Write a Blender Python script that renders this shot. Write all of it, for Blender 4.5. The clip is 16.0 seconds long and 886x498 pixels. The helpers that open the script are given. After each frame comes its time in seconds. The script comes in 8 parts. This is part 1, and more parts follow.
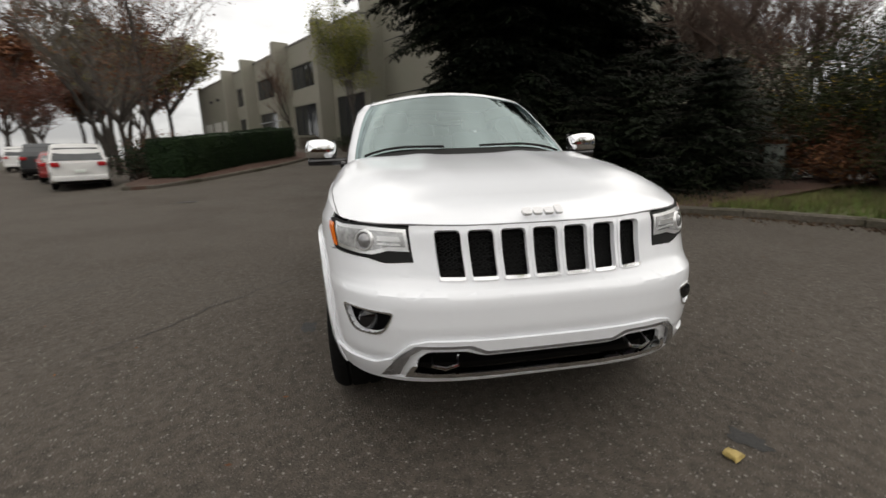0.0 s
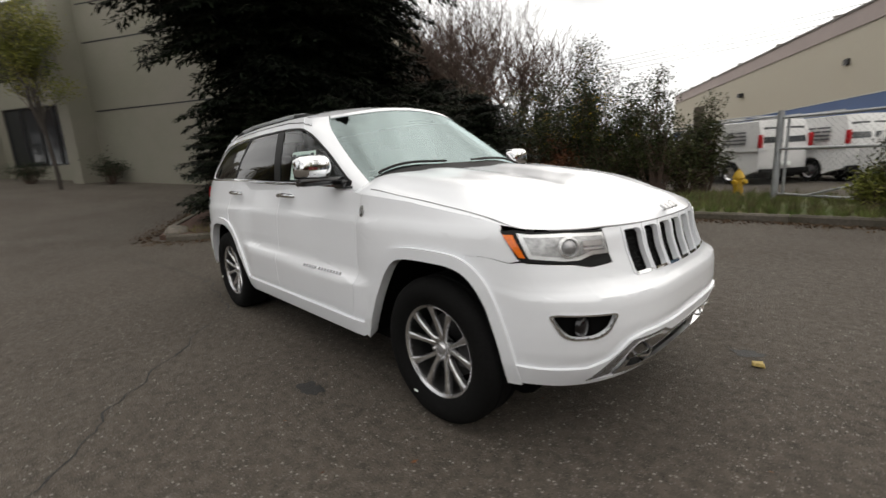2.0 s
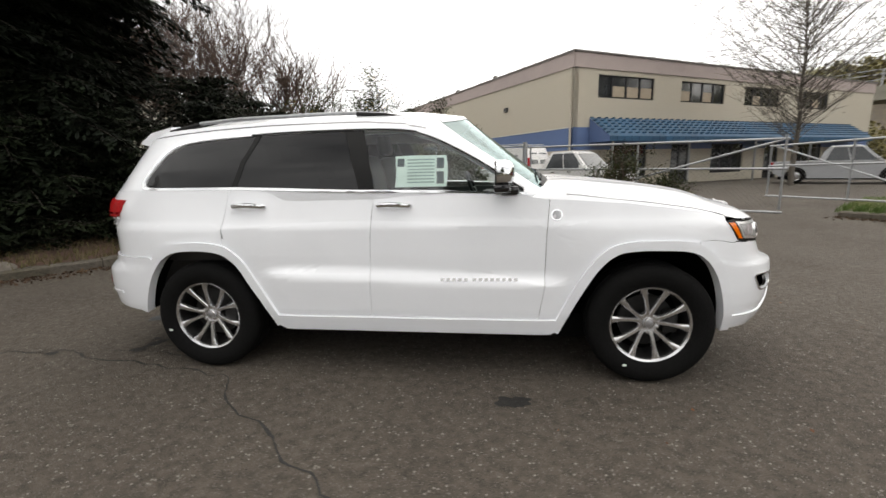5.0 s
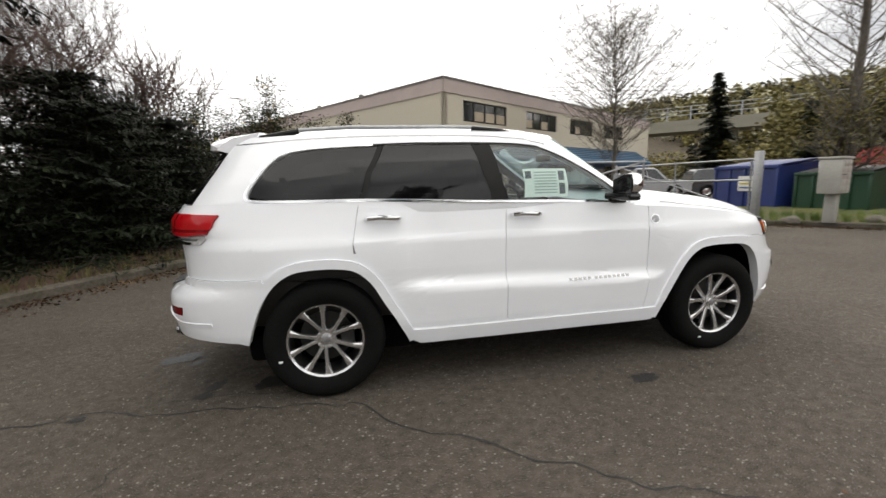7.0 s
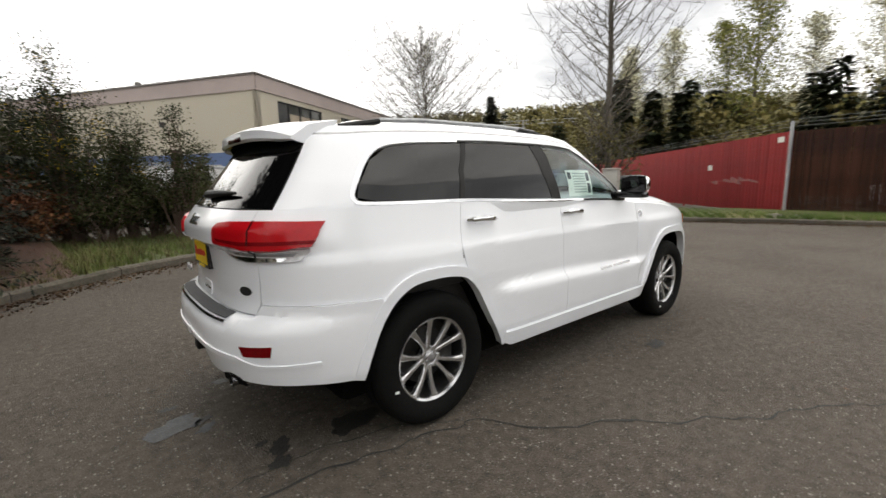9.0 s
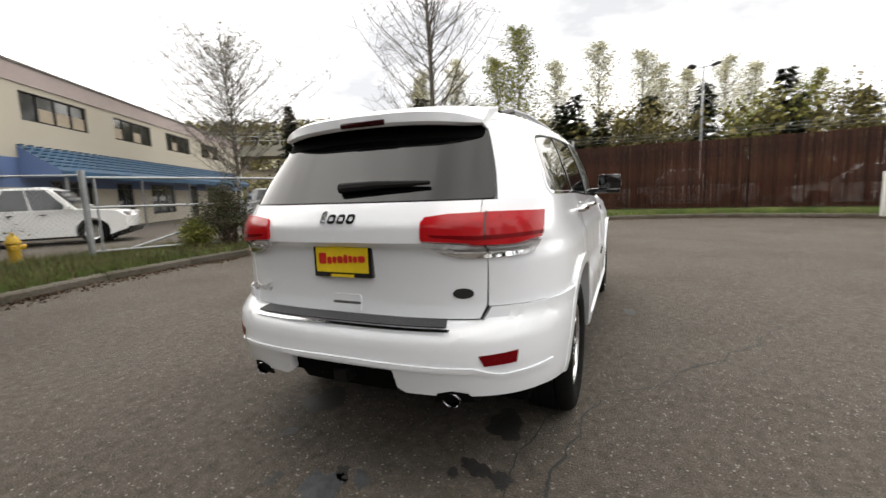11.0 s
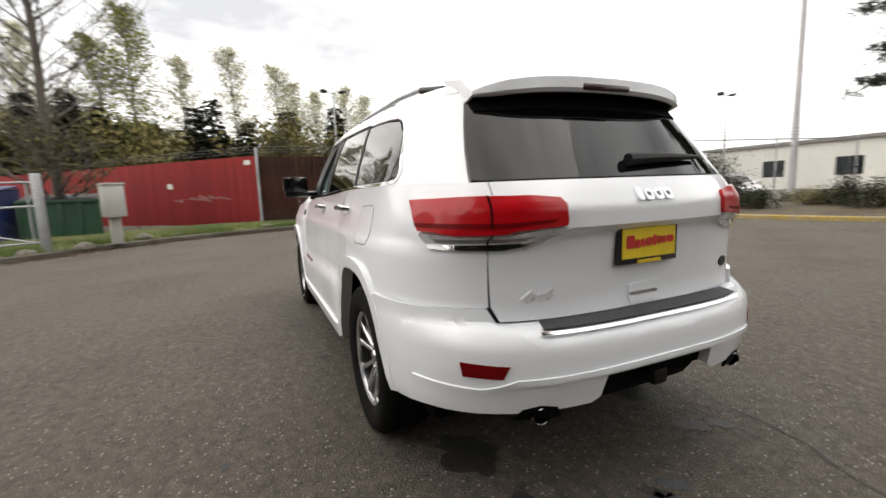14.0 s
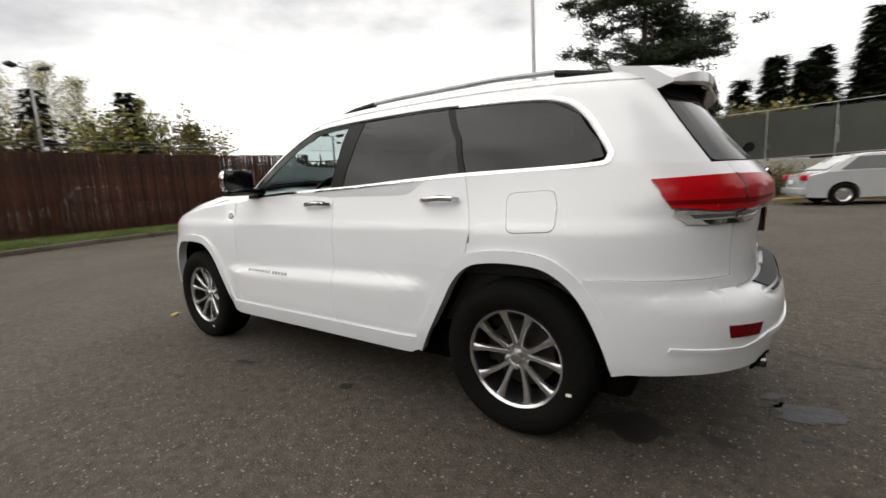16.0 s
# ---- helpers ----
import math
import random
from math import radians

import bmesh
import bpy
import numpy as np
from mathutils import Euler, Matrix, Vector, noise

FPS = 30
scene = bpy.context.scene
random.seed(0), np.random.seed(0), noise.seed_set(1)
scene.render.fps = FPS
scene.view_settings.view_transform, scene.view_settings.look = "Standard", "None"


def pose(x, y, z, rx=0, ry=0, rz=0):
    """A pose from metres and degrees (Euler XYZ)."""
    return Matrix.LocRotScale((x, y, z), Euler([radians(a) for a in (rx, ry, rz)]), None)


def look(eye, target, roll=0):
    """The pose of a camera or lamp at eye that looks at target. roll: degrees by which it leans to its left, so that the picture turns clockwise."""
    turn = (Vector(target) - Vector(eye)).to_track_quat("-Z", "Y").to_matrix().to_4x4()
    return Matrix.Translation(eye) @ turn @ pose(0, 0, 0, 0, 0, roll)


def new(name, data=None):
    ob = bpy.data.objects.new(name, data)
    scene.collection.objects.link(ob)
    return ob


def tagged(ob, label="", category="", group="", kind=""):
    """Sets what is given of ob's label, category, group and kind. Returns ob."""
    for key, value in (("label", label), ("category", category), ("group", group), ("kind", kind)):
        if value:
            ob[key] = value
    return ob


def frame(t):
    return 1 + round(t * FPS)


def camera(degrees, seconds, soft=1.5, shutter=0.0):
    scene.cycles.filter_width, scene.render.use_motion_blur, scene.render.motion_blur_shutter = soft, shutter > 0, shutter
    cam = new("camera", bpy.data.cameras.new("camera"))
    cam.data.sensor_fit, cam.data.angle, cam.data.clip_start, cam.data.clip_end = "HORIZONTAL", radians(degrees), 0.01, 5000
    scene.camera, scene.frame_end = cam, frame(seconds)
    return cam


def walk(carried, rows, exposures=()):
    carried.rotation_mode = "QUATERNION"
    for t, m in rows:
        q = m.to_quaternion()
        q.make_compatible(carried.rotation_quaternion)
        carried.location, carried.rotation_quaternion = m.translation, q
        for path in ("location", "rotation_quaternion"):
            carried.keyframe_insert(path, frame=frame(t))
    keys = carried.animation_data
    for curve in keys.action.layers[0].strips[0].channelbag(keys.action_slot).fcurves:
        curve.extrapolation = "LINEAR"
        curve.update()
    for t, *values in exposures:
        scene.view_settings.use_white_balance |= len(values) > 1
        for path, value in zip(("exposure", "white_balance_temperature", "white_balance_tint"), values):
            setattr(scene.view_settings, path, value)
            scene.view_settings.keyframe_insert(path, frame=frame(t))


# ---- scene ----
cam = camera(91.7, 16.0, soft=1.5, shutter=0.5)
PATH = [
    (0, (3.822, -0.623, 1.278), (1.897, -0.317, 0.831), -1.8),
    (0.5, (3.725, -1.052, 1.279), (1.87, -0.451, 0.83), -2.7),
    (1, (3.541, -1.433, 1.282), (1.783, -0.567, 0.881), -3.5),
    (1.5, (3.279, -1.812, 1.287), (1.686, -0.673, 0.882), -2.2),
    (2, (2.969, -2.172, 1.289), (1.531, -0.838, 0.898), -3.2),
    (2.5, (2.606, -2.451, 1.288), (1.36, -0.94, 0.883), -3.3),
    (3, (2.22, -2.733, 1.285), (1.186, -1.064, 0.901), -3.4),
    (5.5, (0.141, -3.572, 1.36), (0.017, -1.608, 1.005), -1.7),
    (6, (-0.328, -3.624, 1.353), (-0.292, -1.648, 1.045), -2.5),
    (6.5, (-0.795, -3.616, 1.358), (-0.572, -1.651, 1.055), -2.4),
    (7, (-1.27, -3.563, 1.357), (-0.85, -1.633, 1.041), -1.2),
    (7.5, (-1.696, -3.397, 1.357), (-1.058, -1.53, 1.034), -2.2),
    (8, (-2.129, -3.209, 1.356), (-1.271, -1.426, 1.058), -2.9),
    (8.5, (-2.498, -2.967, 1.342), (-1.454, -1.285, 1.06), -2.7),
    (9, (-2.848, -2.687, 1.341), (-1.597, -1.156, 1.04), -1.1),
    (9.5, (-3.207, -2.357, 1.334), (-1.805, -0.96, 1.043), -2.5),
    (12, (-4.079, -0.295, 1.246), (-2.119, 0.014, 0.994), -1.4),
    (12.5, (-4.042, 0.161, 1.241), (-2.06, 0.209, 0.982), -2.4),
    (13, (-3.947, 0.6, 1.236), (-1.983, 0.332, 0.973), -2.9),
    (13.5, (-3.789, 0.995, 1.227), (-1.87, 0.487, 0.988), -2.9),
    (14, (-3.573, 1.368, 1.214), (-1.753, 0.584, 0.942), -2.2),
    (14.5, (-3.338, 1.735, 1.211), (-1.675, 0.664, 0.916), -2.5),
    (15, (-3.044, 2.059, 1.21), (-1.512, 0.809, 0.909), -2.8),
    (15.5, (-2.708, 2.393, 1.207), (-1.346, 0.958, 0.919), -3.6),
    (16, (-2.35, 2.631, 1.207), (-1.185, 1.034, 0.907), -3.1),
]
EXPOSURES = [(0.0, 0.5, 6850, 10), (3.0, 0.8, 6850, 10), (5.5, 1.05, 6850, 10), (9.0, 1.05, 6850, 10), (12.0, 1.5, 6850, 10), (13.5, 1.35, 6850, 10), (15.0, 1.3, 6850, 10), (15.5, 1.1, 6850, 10), (16.0, 0.85, 6850, 10)]
walk(cam, [(t, look(eye, target, roll)) for t, eye, target, roll in PATH], EXPOSURES)

# ---- world and sun ----
SUN_AZ, SUN_EL = 65.0, 52.0
world = bpy.data.worlds.new("world")
scene.world = world
world.use_nodes = True
wn, wl = world.node_tree.nodes, world.node_tree.links
wn.clear()
w_out = wn.new("ShaderNodeOutputWorld")
w_bg = wn.new("ShaderNodeBackground")
w_sky = wn.new("ShaderNodeTexSky")
w_sky.sky_type, w_sky.sun_disc = "NISHITA", False
w_sky.sun_elevation, w_sky.sun_rotation = radians(SUN_EL), radians(90 - SUN_AZ)
w_co = wn.new("ShaderNodeTexCoord")
w_map = wn.new("ShaderNodeMapping")
w_map.inputs["Scale"].default_value = (1.0, 1.0, 2.6)
w_n1 = wn.new("ShaderNodeTexNoise")
w_n1.inputs["Scale"].default_value, w_n1.inputs["Detail"].default_value, w_n1.inputs["Roughness"].default_value = 1.7, 6.0, 0.55
w_ramp = wn.new("ShaderNodeValToRGB")
w_ramp.color_ramp.elements[0].position, w_ramp.color_ramp.elements[0].color = 0.34, (3.3, 3.35, 3.5, 1)
w_ramp.color_ramp.elements[1].position, w_ramp.color_ramp.elements[1].color = 0.66, (9.8, 9.9, 10.0, 1)
w_mix = wn.new("ShaderNodeMixRGB")
w_mix.inputs[0].default_value = 0.93
w_bg.inputs["Strength"].default_value = 0.100
wl.new(w_co.outputs["Generated"], w_map.inputs["Vector"])
wl.new(w_map.outputs["Vector"], w_n1.inputs["Vector"])
wl.new(w_n1.outputs["Fac"], w_ramp.inputs["Fac"])
wl.new(w_sky.outputs["Color"], w_mix.inputs[1])
wl.new(w_ramp.outputs["Color"], w_mix.inputs[2])
wl.new(w_mix.outputs["Color"], w_bg.inputs["Color"])
wl.new(w_bg.outputs["Background"], w_out.inputs["Surface"])
sun = new("sun", bpy.data.lights.new("sun", "SUN"))
sun.data.energy, sun.data.angle, sun.data.color = 1.3, radians(150), (1.0, 0.96, 0.9)
sun.matrix_world = look((0, 0, 0), (-math.cos(radians(SUN_AZ)) * math.cos(radians(SUN_EL)), -math.sin(radians(SUN_AZ)) * math.cos(radians(SUN_EL)), -math.sin(radians(SUN_EL))))

# ---- materials ----
def mat(name, col, rough=0.5, metal=0.0, fine=(60.0, 0.12), coarse=(2.0, 0.12), bump=0.0, bump_scale=None, coat=0.0, tint=None, spec=0.5, rand=0.0, rough_var=0.1, island=0.0):
    """A surface with colour variation at two scales, roughness variation and fine relief."""
    m = bpy.data.materials.new(name)
    m.use_nodes = True
    n, l = m.node_tree.nodes, m.node_tree.links
    b = n["Principled BSDF"]
    b.inputs["Metallic"].default_value = metal
    b.inputs["Coat Weight"].default_value = coat
    b.inputs["Coat Roughness"].default_value = 0.04
    b.inputs["Specular IOR Level"].default_value = spec
    co = n.new("ShaderNodeTexCoord")
    tex = []
    for scale in (fine[0], coarse[0]):
        t = n.new("ShaderNodeTexNoise")
        t.inputs["Scale"].default_value, t.inputs["Detail"].default_value, t.inputs["Roughness"].default_value = scale, 4.0, 0.6
        l.new(co.outputs["Object"], t.inputs["Vector"])
        tex.append(t)
    def spread(fac, amp):
        r = n.new("ShaderNodeMapRange")
        r.inputs["From Min"].default_value, r.inputs["From Max"].default_value = 0.3, 0.7
        r.inputs["To Min"].default_value, r.inputs["To Max"].default_value = 1.0 - amp, 1.0 + amp
        l.new(fac, r.inputs["Value"])
        return r.outputs["Result"]
    k = n.new("ShaderNodeMath"); k.operation = "MULTIPLY"
    l.new(spread(tex[0].outputs["Fac"], fine[1]), k.inputs[0])
    l.new(spread(tex[1].outputs["Fac"], coarse[1]), k.inputs[1])
    value = k.outputs[0]
    if rand:
        oi = n.new("ShaderNodeObjectInfo")
        k2 = n.new("ShaderNodeMath"); k2.operation = "MULTIPLY"
        mr = n.new("ShaderNodeMapRange")
        mr.inputs["To Min"].default_value, mr.inputs["To Max"].default_value = 1 - rand, 1 + rand
        l.new(oi.outputs["Random"], mr.inputs["Value"])
        l.new(value, k2.inputs[0]); l.new(mr.outputs["Result"], k2.inputs[1])
        value = k2.outputs[0]
    if island:
        ge = n.new("ShaderNodeNewGeometry")
        k3 = n.new("ShaderNodeMath"); k3.operation = "MULTIPLY"
        mi = n.new("ShaderNodeMapRange")
        mi.inputs["To Min"].default_value, mi.inputs["To Max"].default_value = 1 - island, 1 + island
        l.new(ge.outputs["Random Per Island"], mi.inputs["Value"])
        l.new(value, k3.inputs[0]); l.new(mi.outputs["Result"], k3.inputs[1])
        value = k3.outputs[0]
    base = n.new("ShaderNodeMixRGB")
    base.inputs[1].default_value = (*col, 1)
    base.inputs[2].default_value = (*(tint or col), 1)
    r = n.new("ShaderNodeMapRange")
    r.inputs["From Min"].default_value, r.inputs["From Max"].default_value = 0.4, 0.62
    l.new(tex[1].outputs["Fac"], r.inputs["Value"])
    l.new(r.outputs["Result"], base.inputs[0])
    mul = n.new("ShaderNodeVectorMath"); mul.operation = "SCALE"
    l.new(base.outputs["Color"], mul.inputs[0])
    l.new(value, mul.inputs["Scale"])
    l.new(mul.outputs["Vector"], b.inputs["Base Color"])
    rr = n.new("ShaderNodeMapRange")
    rr.inputs["From Min"].default_value, rr.inputs["From Max"].default_value = 0.3, 0.7
    rr.inputs["To Min"].default_value, rr.inputs["To Max"].default_value = max(0.0, rough * (1 - rough_var)), min(1.0, rough * (1 + rough_var))
    l.new(tex[1].outputs["Fac"], rr.inputs["Value"])
    l.new(rr.outputs["Result"], b.inputs["Roughness"])
    if bump:
        bt = tex[0]
        if bump_scale:
            bt = n.new("ShaderNodeTexNoise")
            bt.inputs["Scale"].default_value, bt.inputs["Detail"].default_value = bump_scale, 3.0
            l.new(co.outputs["Object"], bt.inputs["Vector"])
        bn = n.new("ShaderNodeBump")
        bn.inputs["Strength"].default_value, bn.inputs["Distance"].default_value = bump, 0.02
        l.new(bt.outputs["Fac"], bn.inputs["Height"])
        l.new(bn.outputs["Normal"], b.inputs["Normal"])
    return m


def glass(name, col, rough=0.02, clear=0.0, ior=1.52, sheen=(0.9, 0.9, 0.9)):
    """Window glass: a tinted sheet that lets a part of the light straight through."""
    m = bpy.data.materials.new(name)
    m.use_nodes = True
    n, l = m.node_tree.nodes, m.node_tree.links
    b = n["Principled BSDF"]
    b.inputs["Base Color"].default_value = (*[c * 0.05 for c in col], 1)
    b.inputs["Roughness"].default_value = rough
    b.inputs["IOR"].default_value = ior
    t = n.new("ShaderNodeBsdfTransparent")
    t.inputs["Color"].default_value = (*col, 1)
    gl = n.new("ShaderNodeBsdfGlossy")
    gl.inputs["Roughness"].default_value = rough
    gl.inputs["Color"].default_value = (*sheen, 1)
    # the same gloss from both faces of the sheet: head-on value rising at grazing angles
    f0 = ((ior - 1) / (ior + 1)) ** 2
    lw = n.new("ShaderNodeLayerWeight")
    lw.inputs["Blend"].default_value = 0.5
    pw = n.new("ShaderNodeMath"); pw.operation = "POWER"
    pw.inputs[1].default_value = 5.0
    ma = n.new("ShaderNodeMath"); ma.operation = "MULTIPLY_ADD"
    ma.inputs[1].default_value, ma.inputs[2].default_value = 1 - f0, f0
    l.new(lw.outputs["Facing"], pw.inputs[0])
    l.new(pw.outputs[0], ma.inputs[0])
    mx = n.new("ShaderNodeMixShader")
    l.new(ma.outputs[0], mx.inputs[0])
    l.new(t.outputs[0], mx.inputs[1])
    l.new(gl.outputs[0], mx.inputs[2])
    m2 = n.new("ShaderNodeMixShader")
    m2.inputs[0].default_value = clear
    l.new(b.outputs[0], m2.inputs[1])
    l.new(mx.outputs[0], m2.inputs[2])
    l.new(m2.outputs[0], n["Material Output"].inputs["Surface"])
    return m


def asphalt_material():
    m = mat("asphalt", (0.095, 0.080, 0.064), 0.84, fine=(16.0, 0.38), coarse=(0.55, 0.26), tint=(0.062, 0.052, 0.042), bump=1.0, bump_scale=95.0, spec=0.34)
    n, l = m.node_tree.nodes, m.node_tree.links
    b = n["Principled BSDF"]
    co = n.new("ShaderNodeTexCoord")
    old = b.inputs["Base Color"].links[0].from_socket
    # pale and dark stone chips showing in the worn binder
    for scale, lo, hi, col, fac in ((58.0, 0.735, 0.79, (0.31, 0.29, 0.26, 1), 0.8), (105.0, 0.57, 0.70, (0.20, 0.18, 0.158, 1), 0.8), (110.0, 0.30, 0.36, (0.015, 0.013, 0.012, 1), 0.8), (240.0, 0.45, 0.6, (0.16, 0.145, 0.125, 1), 0.6)):
        v = n.new("ShaderNodeTexVoronoi")
        v.inputs["Scale"].default_value = scale
        l.new(co.outputs["Object"], v.inputs["Vector"])
        sep = n.new("ShaderNodeSeparateColor")
        l.new(v.outputs["Color"], sep.inputs["Color"])
        r = n.new("ShaderNodeMapRange")
        if hi < 0.5:
            r.inputs["From Min"].default_value, r.inputs["From Max"].default_value = 0.14, 0.10
        else:
            r.inputs["From Min"].default_value, r.inputs["From Max"].default_value = lo + 0.16, hi + 0.16
        l.new(sep.outputs["Red"], r.inputs["Value"])
        d = n.new("ShaderNodeMapRange")
        d.inputs["From Min"].default_value, d.inputs["From Max"].default_value = 0.45, 0.28
        l.new(v.outputs["Distance"], d.inputs["Value"])
        k = n.new("ShaderNodeMath"); k.operation = "MULTIPLY"
        l.new(r.outputs["Result"], k.inputs[0]); l.new(d.outputs["Result"], k.inputs[1])
        k2 = n.new("ShaderNodeMath"); k2.operation = "MULTIPLY"
        l.new(k.outputs[0], k2.inputs[0]); k2.inputs[1].default_value = fac
        mx = n.new("ShaderNodeMixRGB")
        l.new(k2.outputs[0], mx.inputs[0]); l.new(old, mx.inputs[1]); mx.inputs[2].default_value = col
        old = mx.outputs["Color"]
    l.new(old, b.inputs["Base Color"])
    return m


ASPHALT = asphalt_material()
TAR = mat("tar_crack", (0.018, 0.017, 0.016), 0.7, fine=(40, 0.3), bump=0.4)
STAIN = mat("oil_stain", (0.016, 0.015, 0.014), 0.6, fine=(30, 0.35), coarse=(6, 0.3), bump=0.3, bump_scale=80)
PATCHED = mat("wet_patch", (0.040, 0.043, 0.048), 0.6, fine=(18, 0.45), coarse=(6, 0.2), bump=0.25, bump_scale=80)
CONCRETE = mat("kerb_concrete", (0.115, 0.100, 0.080), 0.9, fine=(25, 0.35), coarse=(1.2, 0.4), tint=(0.045, 0.040, 0.026), bump=0.5, rand=0.15)
YELLOW_KERB = mat("kerb_yellow", (0.35, 0.25, 0.06), 0.85, fine=(18, 0.3), coarse=(1.5, 0.3), tint=(0.22, 0.18, 0.11), bump=0.4)
SOIL = mat("soil", (0.055, 0.042, 0.03), 0.95, fine=(20, 0.4), coarse=(1.5, 0.3), tint=(0.075, 0.06, 0.035), bump=0.9, bump_scale=30)
MULCH = mat("mulch", (0.085, 0.042, 0.028), 0.95, fine=(30, 0.4), coarse=(1.2, 0.25), tint=(0.06, 0.035, 0.025), bump=0.9, bump_scale=40)
TURF = mat("turf", (0.07, 0.085, 0.025), 0.95, fine=(16, 0.35), coarse=(0.8, 0.3), tint=(0.10, 0.09, 0.035), bump=0.9, bump_scale=30)
GRASS = mat("grass_blade", (0.085, 0.145, 0.022), 0.7, fine=(3, 0.3), coarse=(0.5, 0.3), tint=(0.14, 0.17, 0.045))
DRYGRASS = mat("dry_grass", (0.105, 0.092, 0.036), 0.8, fine=(3, 0.3), coarse=(0.5, 0.3))
# near-black for black trim and, as colour, for shade in wells, openings and undersides
BLACK_AND_SHADE = mat("wheel_well_felt", (0.0025, 0.0025, 0.0025), 0.9, fine=(60, 0.2), spec=0.1)
SEAL_GREY = mat("shut_line_seal", (0.16, 0.16, 0.165), 0.6, fine=(60, 0.1))
LAMP_INNER = mat("lamp_inner_lens", (0.44, 0.445, 0.45), 0.22, 0.25, fine=(60, 0.12), coarse=(30, 0.3), coat=1.0)
LAMP_CLEAR = mat("clear_lamp_lens", (0.66, 0.66, 0.68), 0.2, 0.3, fine=(40, 0.15), coarse=(24, 0.25), coat=1.0)
WHITE_PAINT = mat("white_car_paint", (0.83, 0.85, 0.885), 0.22, fine=(3, 0.01), coarse=(0.8, 0.01), coat=0.6)
BLACK_PLASTIC = mat("black_plastic", (0.004, 0.004, 0.004), 0.5, fine=(80, 0.2), bump=0.1, bump_scale=300, spec=0.25)
GLOSS_BLACK = mat("gloss_black", (0.006, 0.006, 0.007), 0.12, fine=(20, 0.1), coat=0.5)
RUBBER = mat("tyre_rubber", (0.006, 0.006, 0.006), 0.85, fine=(60, 0.25), coarse=(5, 0.15), bump=0.25, bump_scale=120, spec=0.12)
CHROME = mat("chrome", (0.82, 0.83, 0.84), 0.07, 1.0, fine=(20, 0.02), coarse=(3, 0.02))
DARK_CHROME = mat("dark_chrome", (0.20, 0.20, 0.21), 0.18, 1.0, fine=(20, 0.1), coarse=(3, 0.1))
ALLOY = mat("alloy_wheel", (0.64, 0.64, 0.65), 0.22, 0.92, fine=(40, 0.06), coarse=(4, 0.06))
DARK_METAL = mat("dark_metal", (0.04, 0.04, 0.04), 0.5, 0.7, fine=(40, 0.2))
DARK_GLASS = glass("tinted_glass", (0.07, 0.07, 0.08), clear=0.12, ior=1.45)
CLEAR_GLASS = glass("clear_glass", (0.86, 0.96, 0.94), clear=0.97, ior=1.7)
SCREEN_GLASS = glass("windscreen_glass", (0.50, 0.60, 0.60), clear=0.97, ior=3.7, sheen=(0.60, 0.73, 0.73))
SEAT_CLOTH = mat("seat_leather", (0.03, 0.028, 0.027), 0.6, fine=(60, 0.15), bump=0.2)
TAN = mat("beige_interior", (0.10, 0.095, 0.085), 0.7, fine=(60, 0.15), bump=0.2)
PAPER = mat("paper", (0.82, 0.86, 0.82), 0.8, fine=(30, 0.03))
INK = mat("printed_ink", (0.05, 0.06, 0.07), 0.8)
PALE_INK = mat("pale_print", (0.35, 0.42, 0.40), 0.8)
RED_LENS = mat("red_lens", (0.46, 0.004, 0.009), 0.3, fine=(30, 0.1), coarse=(5, 0.12), tint=(0.36, 0.003, 0.006), coat=0.45, spec=0.2)
DARK_RED = mat("dark_red_lens", (0.15, 0.003, 0.005), 0.25, fine=(120, 0.25), coat=0.0, spec=0.12)
BRAKE_DARK = mat("dark_brake_lens", (0.03, 0.002, 0.003), 0.2, fine=(120, 0.25), coat=0.3)
BADGE_SILVER = mat("badge_silver", (0.68, 0.68, 0.69), 0.35, 0.25, fine=(200, 0.15))
AMBER = mat("amber_lens", (0.85, 0.17, 0.005), 0.15, fine=(80, 0.15), coat=0.8)
LAMP_CHROME = mat("lamp_reflector", (0.78, 0.785, 0.79), 0.30, 0.75, fine=(30, 0.05), coarse=(12, 0.08))
LAMP_GREY = mat("lamp_grey", (0.30, 0.30, 0.31), 0.25, 0.6, fine=(50, 0.2), coat=1.0)
YELLOW_PLATE = mat("plate_yellow", (0.80, 0.58, 0.02), 0.45, fine=(20, 0.05))
RED_INK = mat("red_print", (0.55, 0.02, 0.015), 0.5)
STEEL = mat("galvanised_steel", (0.36, 0.37, 0.38), 0.5, 0.75, fine=(25, 0.15), coarse=(2, 0.15))
PAD = mat("step_pad", (0.045, 0.046, 0.05), 0.7, fine=(90, 0.2), bump=0.3, bump_scale=200)


# ---- building blocks ----
def shaded(me, angle=40):
    me.polygons.foreach_set("use_smooth", [True] * len(me.polygons))
    me.set_sharp_from_angle(angle=radians(angle))


def part(name, bm, material, parent=None, label="", smooth=40):
    """Links a bmesh as one mesh object, under a thing or a part where one is given."""
    me = bpy.data.meshes.new(name)
    bm.normal_update()
    bm.to_mesh(me)
    bm.free()
    if smooth:
        shaded(me, smooth)
    for m in material if isinstance(material, (list, tuple)) else [material]:
        me.materials.append(m)
    ob = new(name, me)
    if parent is not None:
        ob.parent = parent
    if label:
        ob["label"] = label
    return ob


def share(name, ob, m, parent=None):
    """Another object on the mesh of ob, at the pose m."""
    o = new(name, ob.data)
    o.parent = parent if parent is not None else ob.parent
    o.matrix_basis = m
    return o


def empty(name, x=0.0, y=0.0, z=0.0, rz=0.0):
    e = new(name)
    e.empty_display_size = 0.1
    e.matrix_basis = pose(x, y, z, 0, 0, rz)
    return e


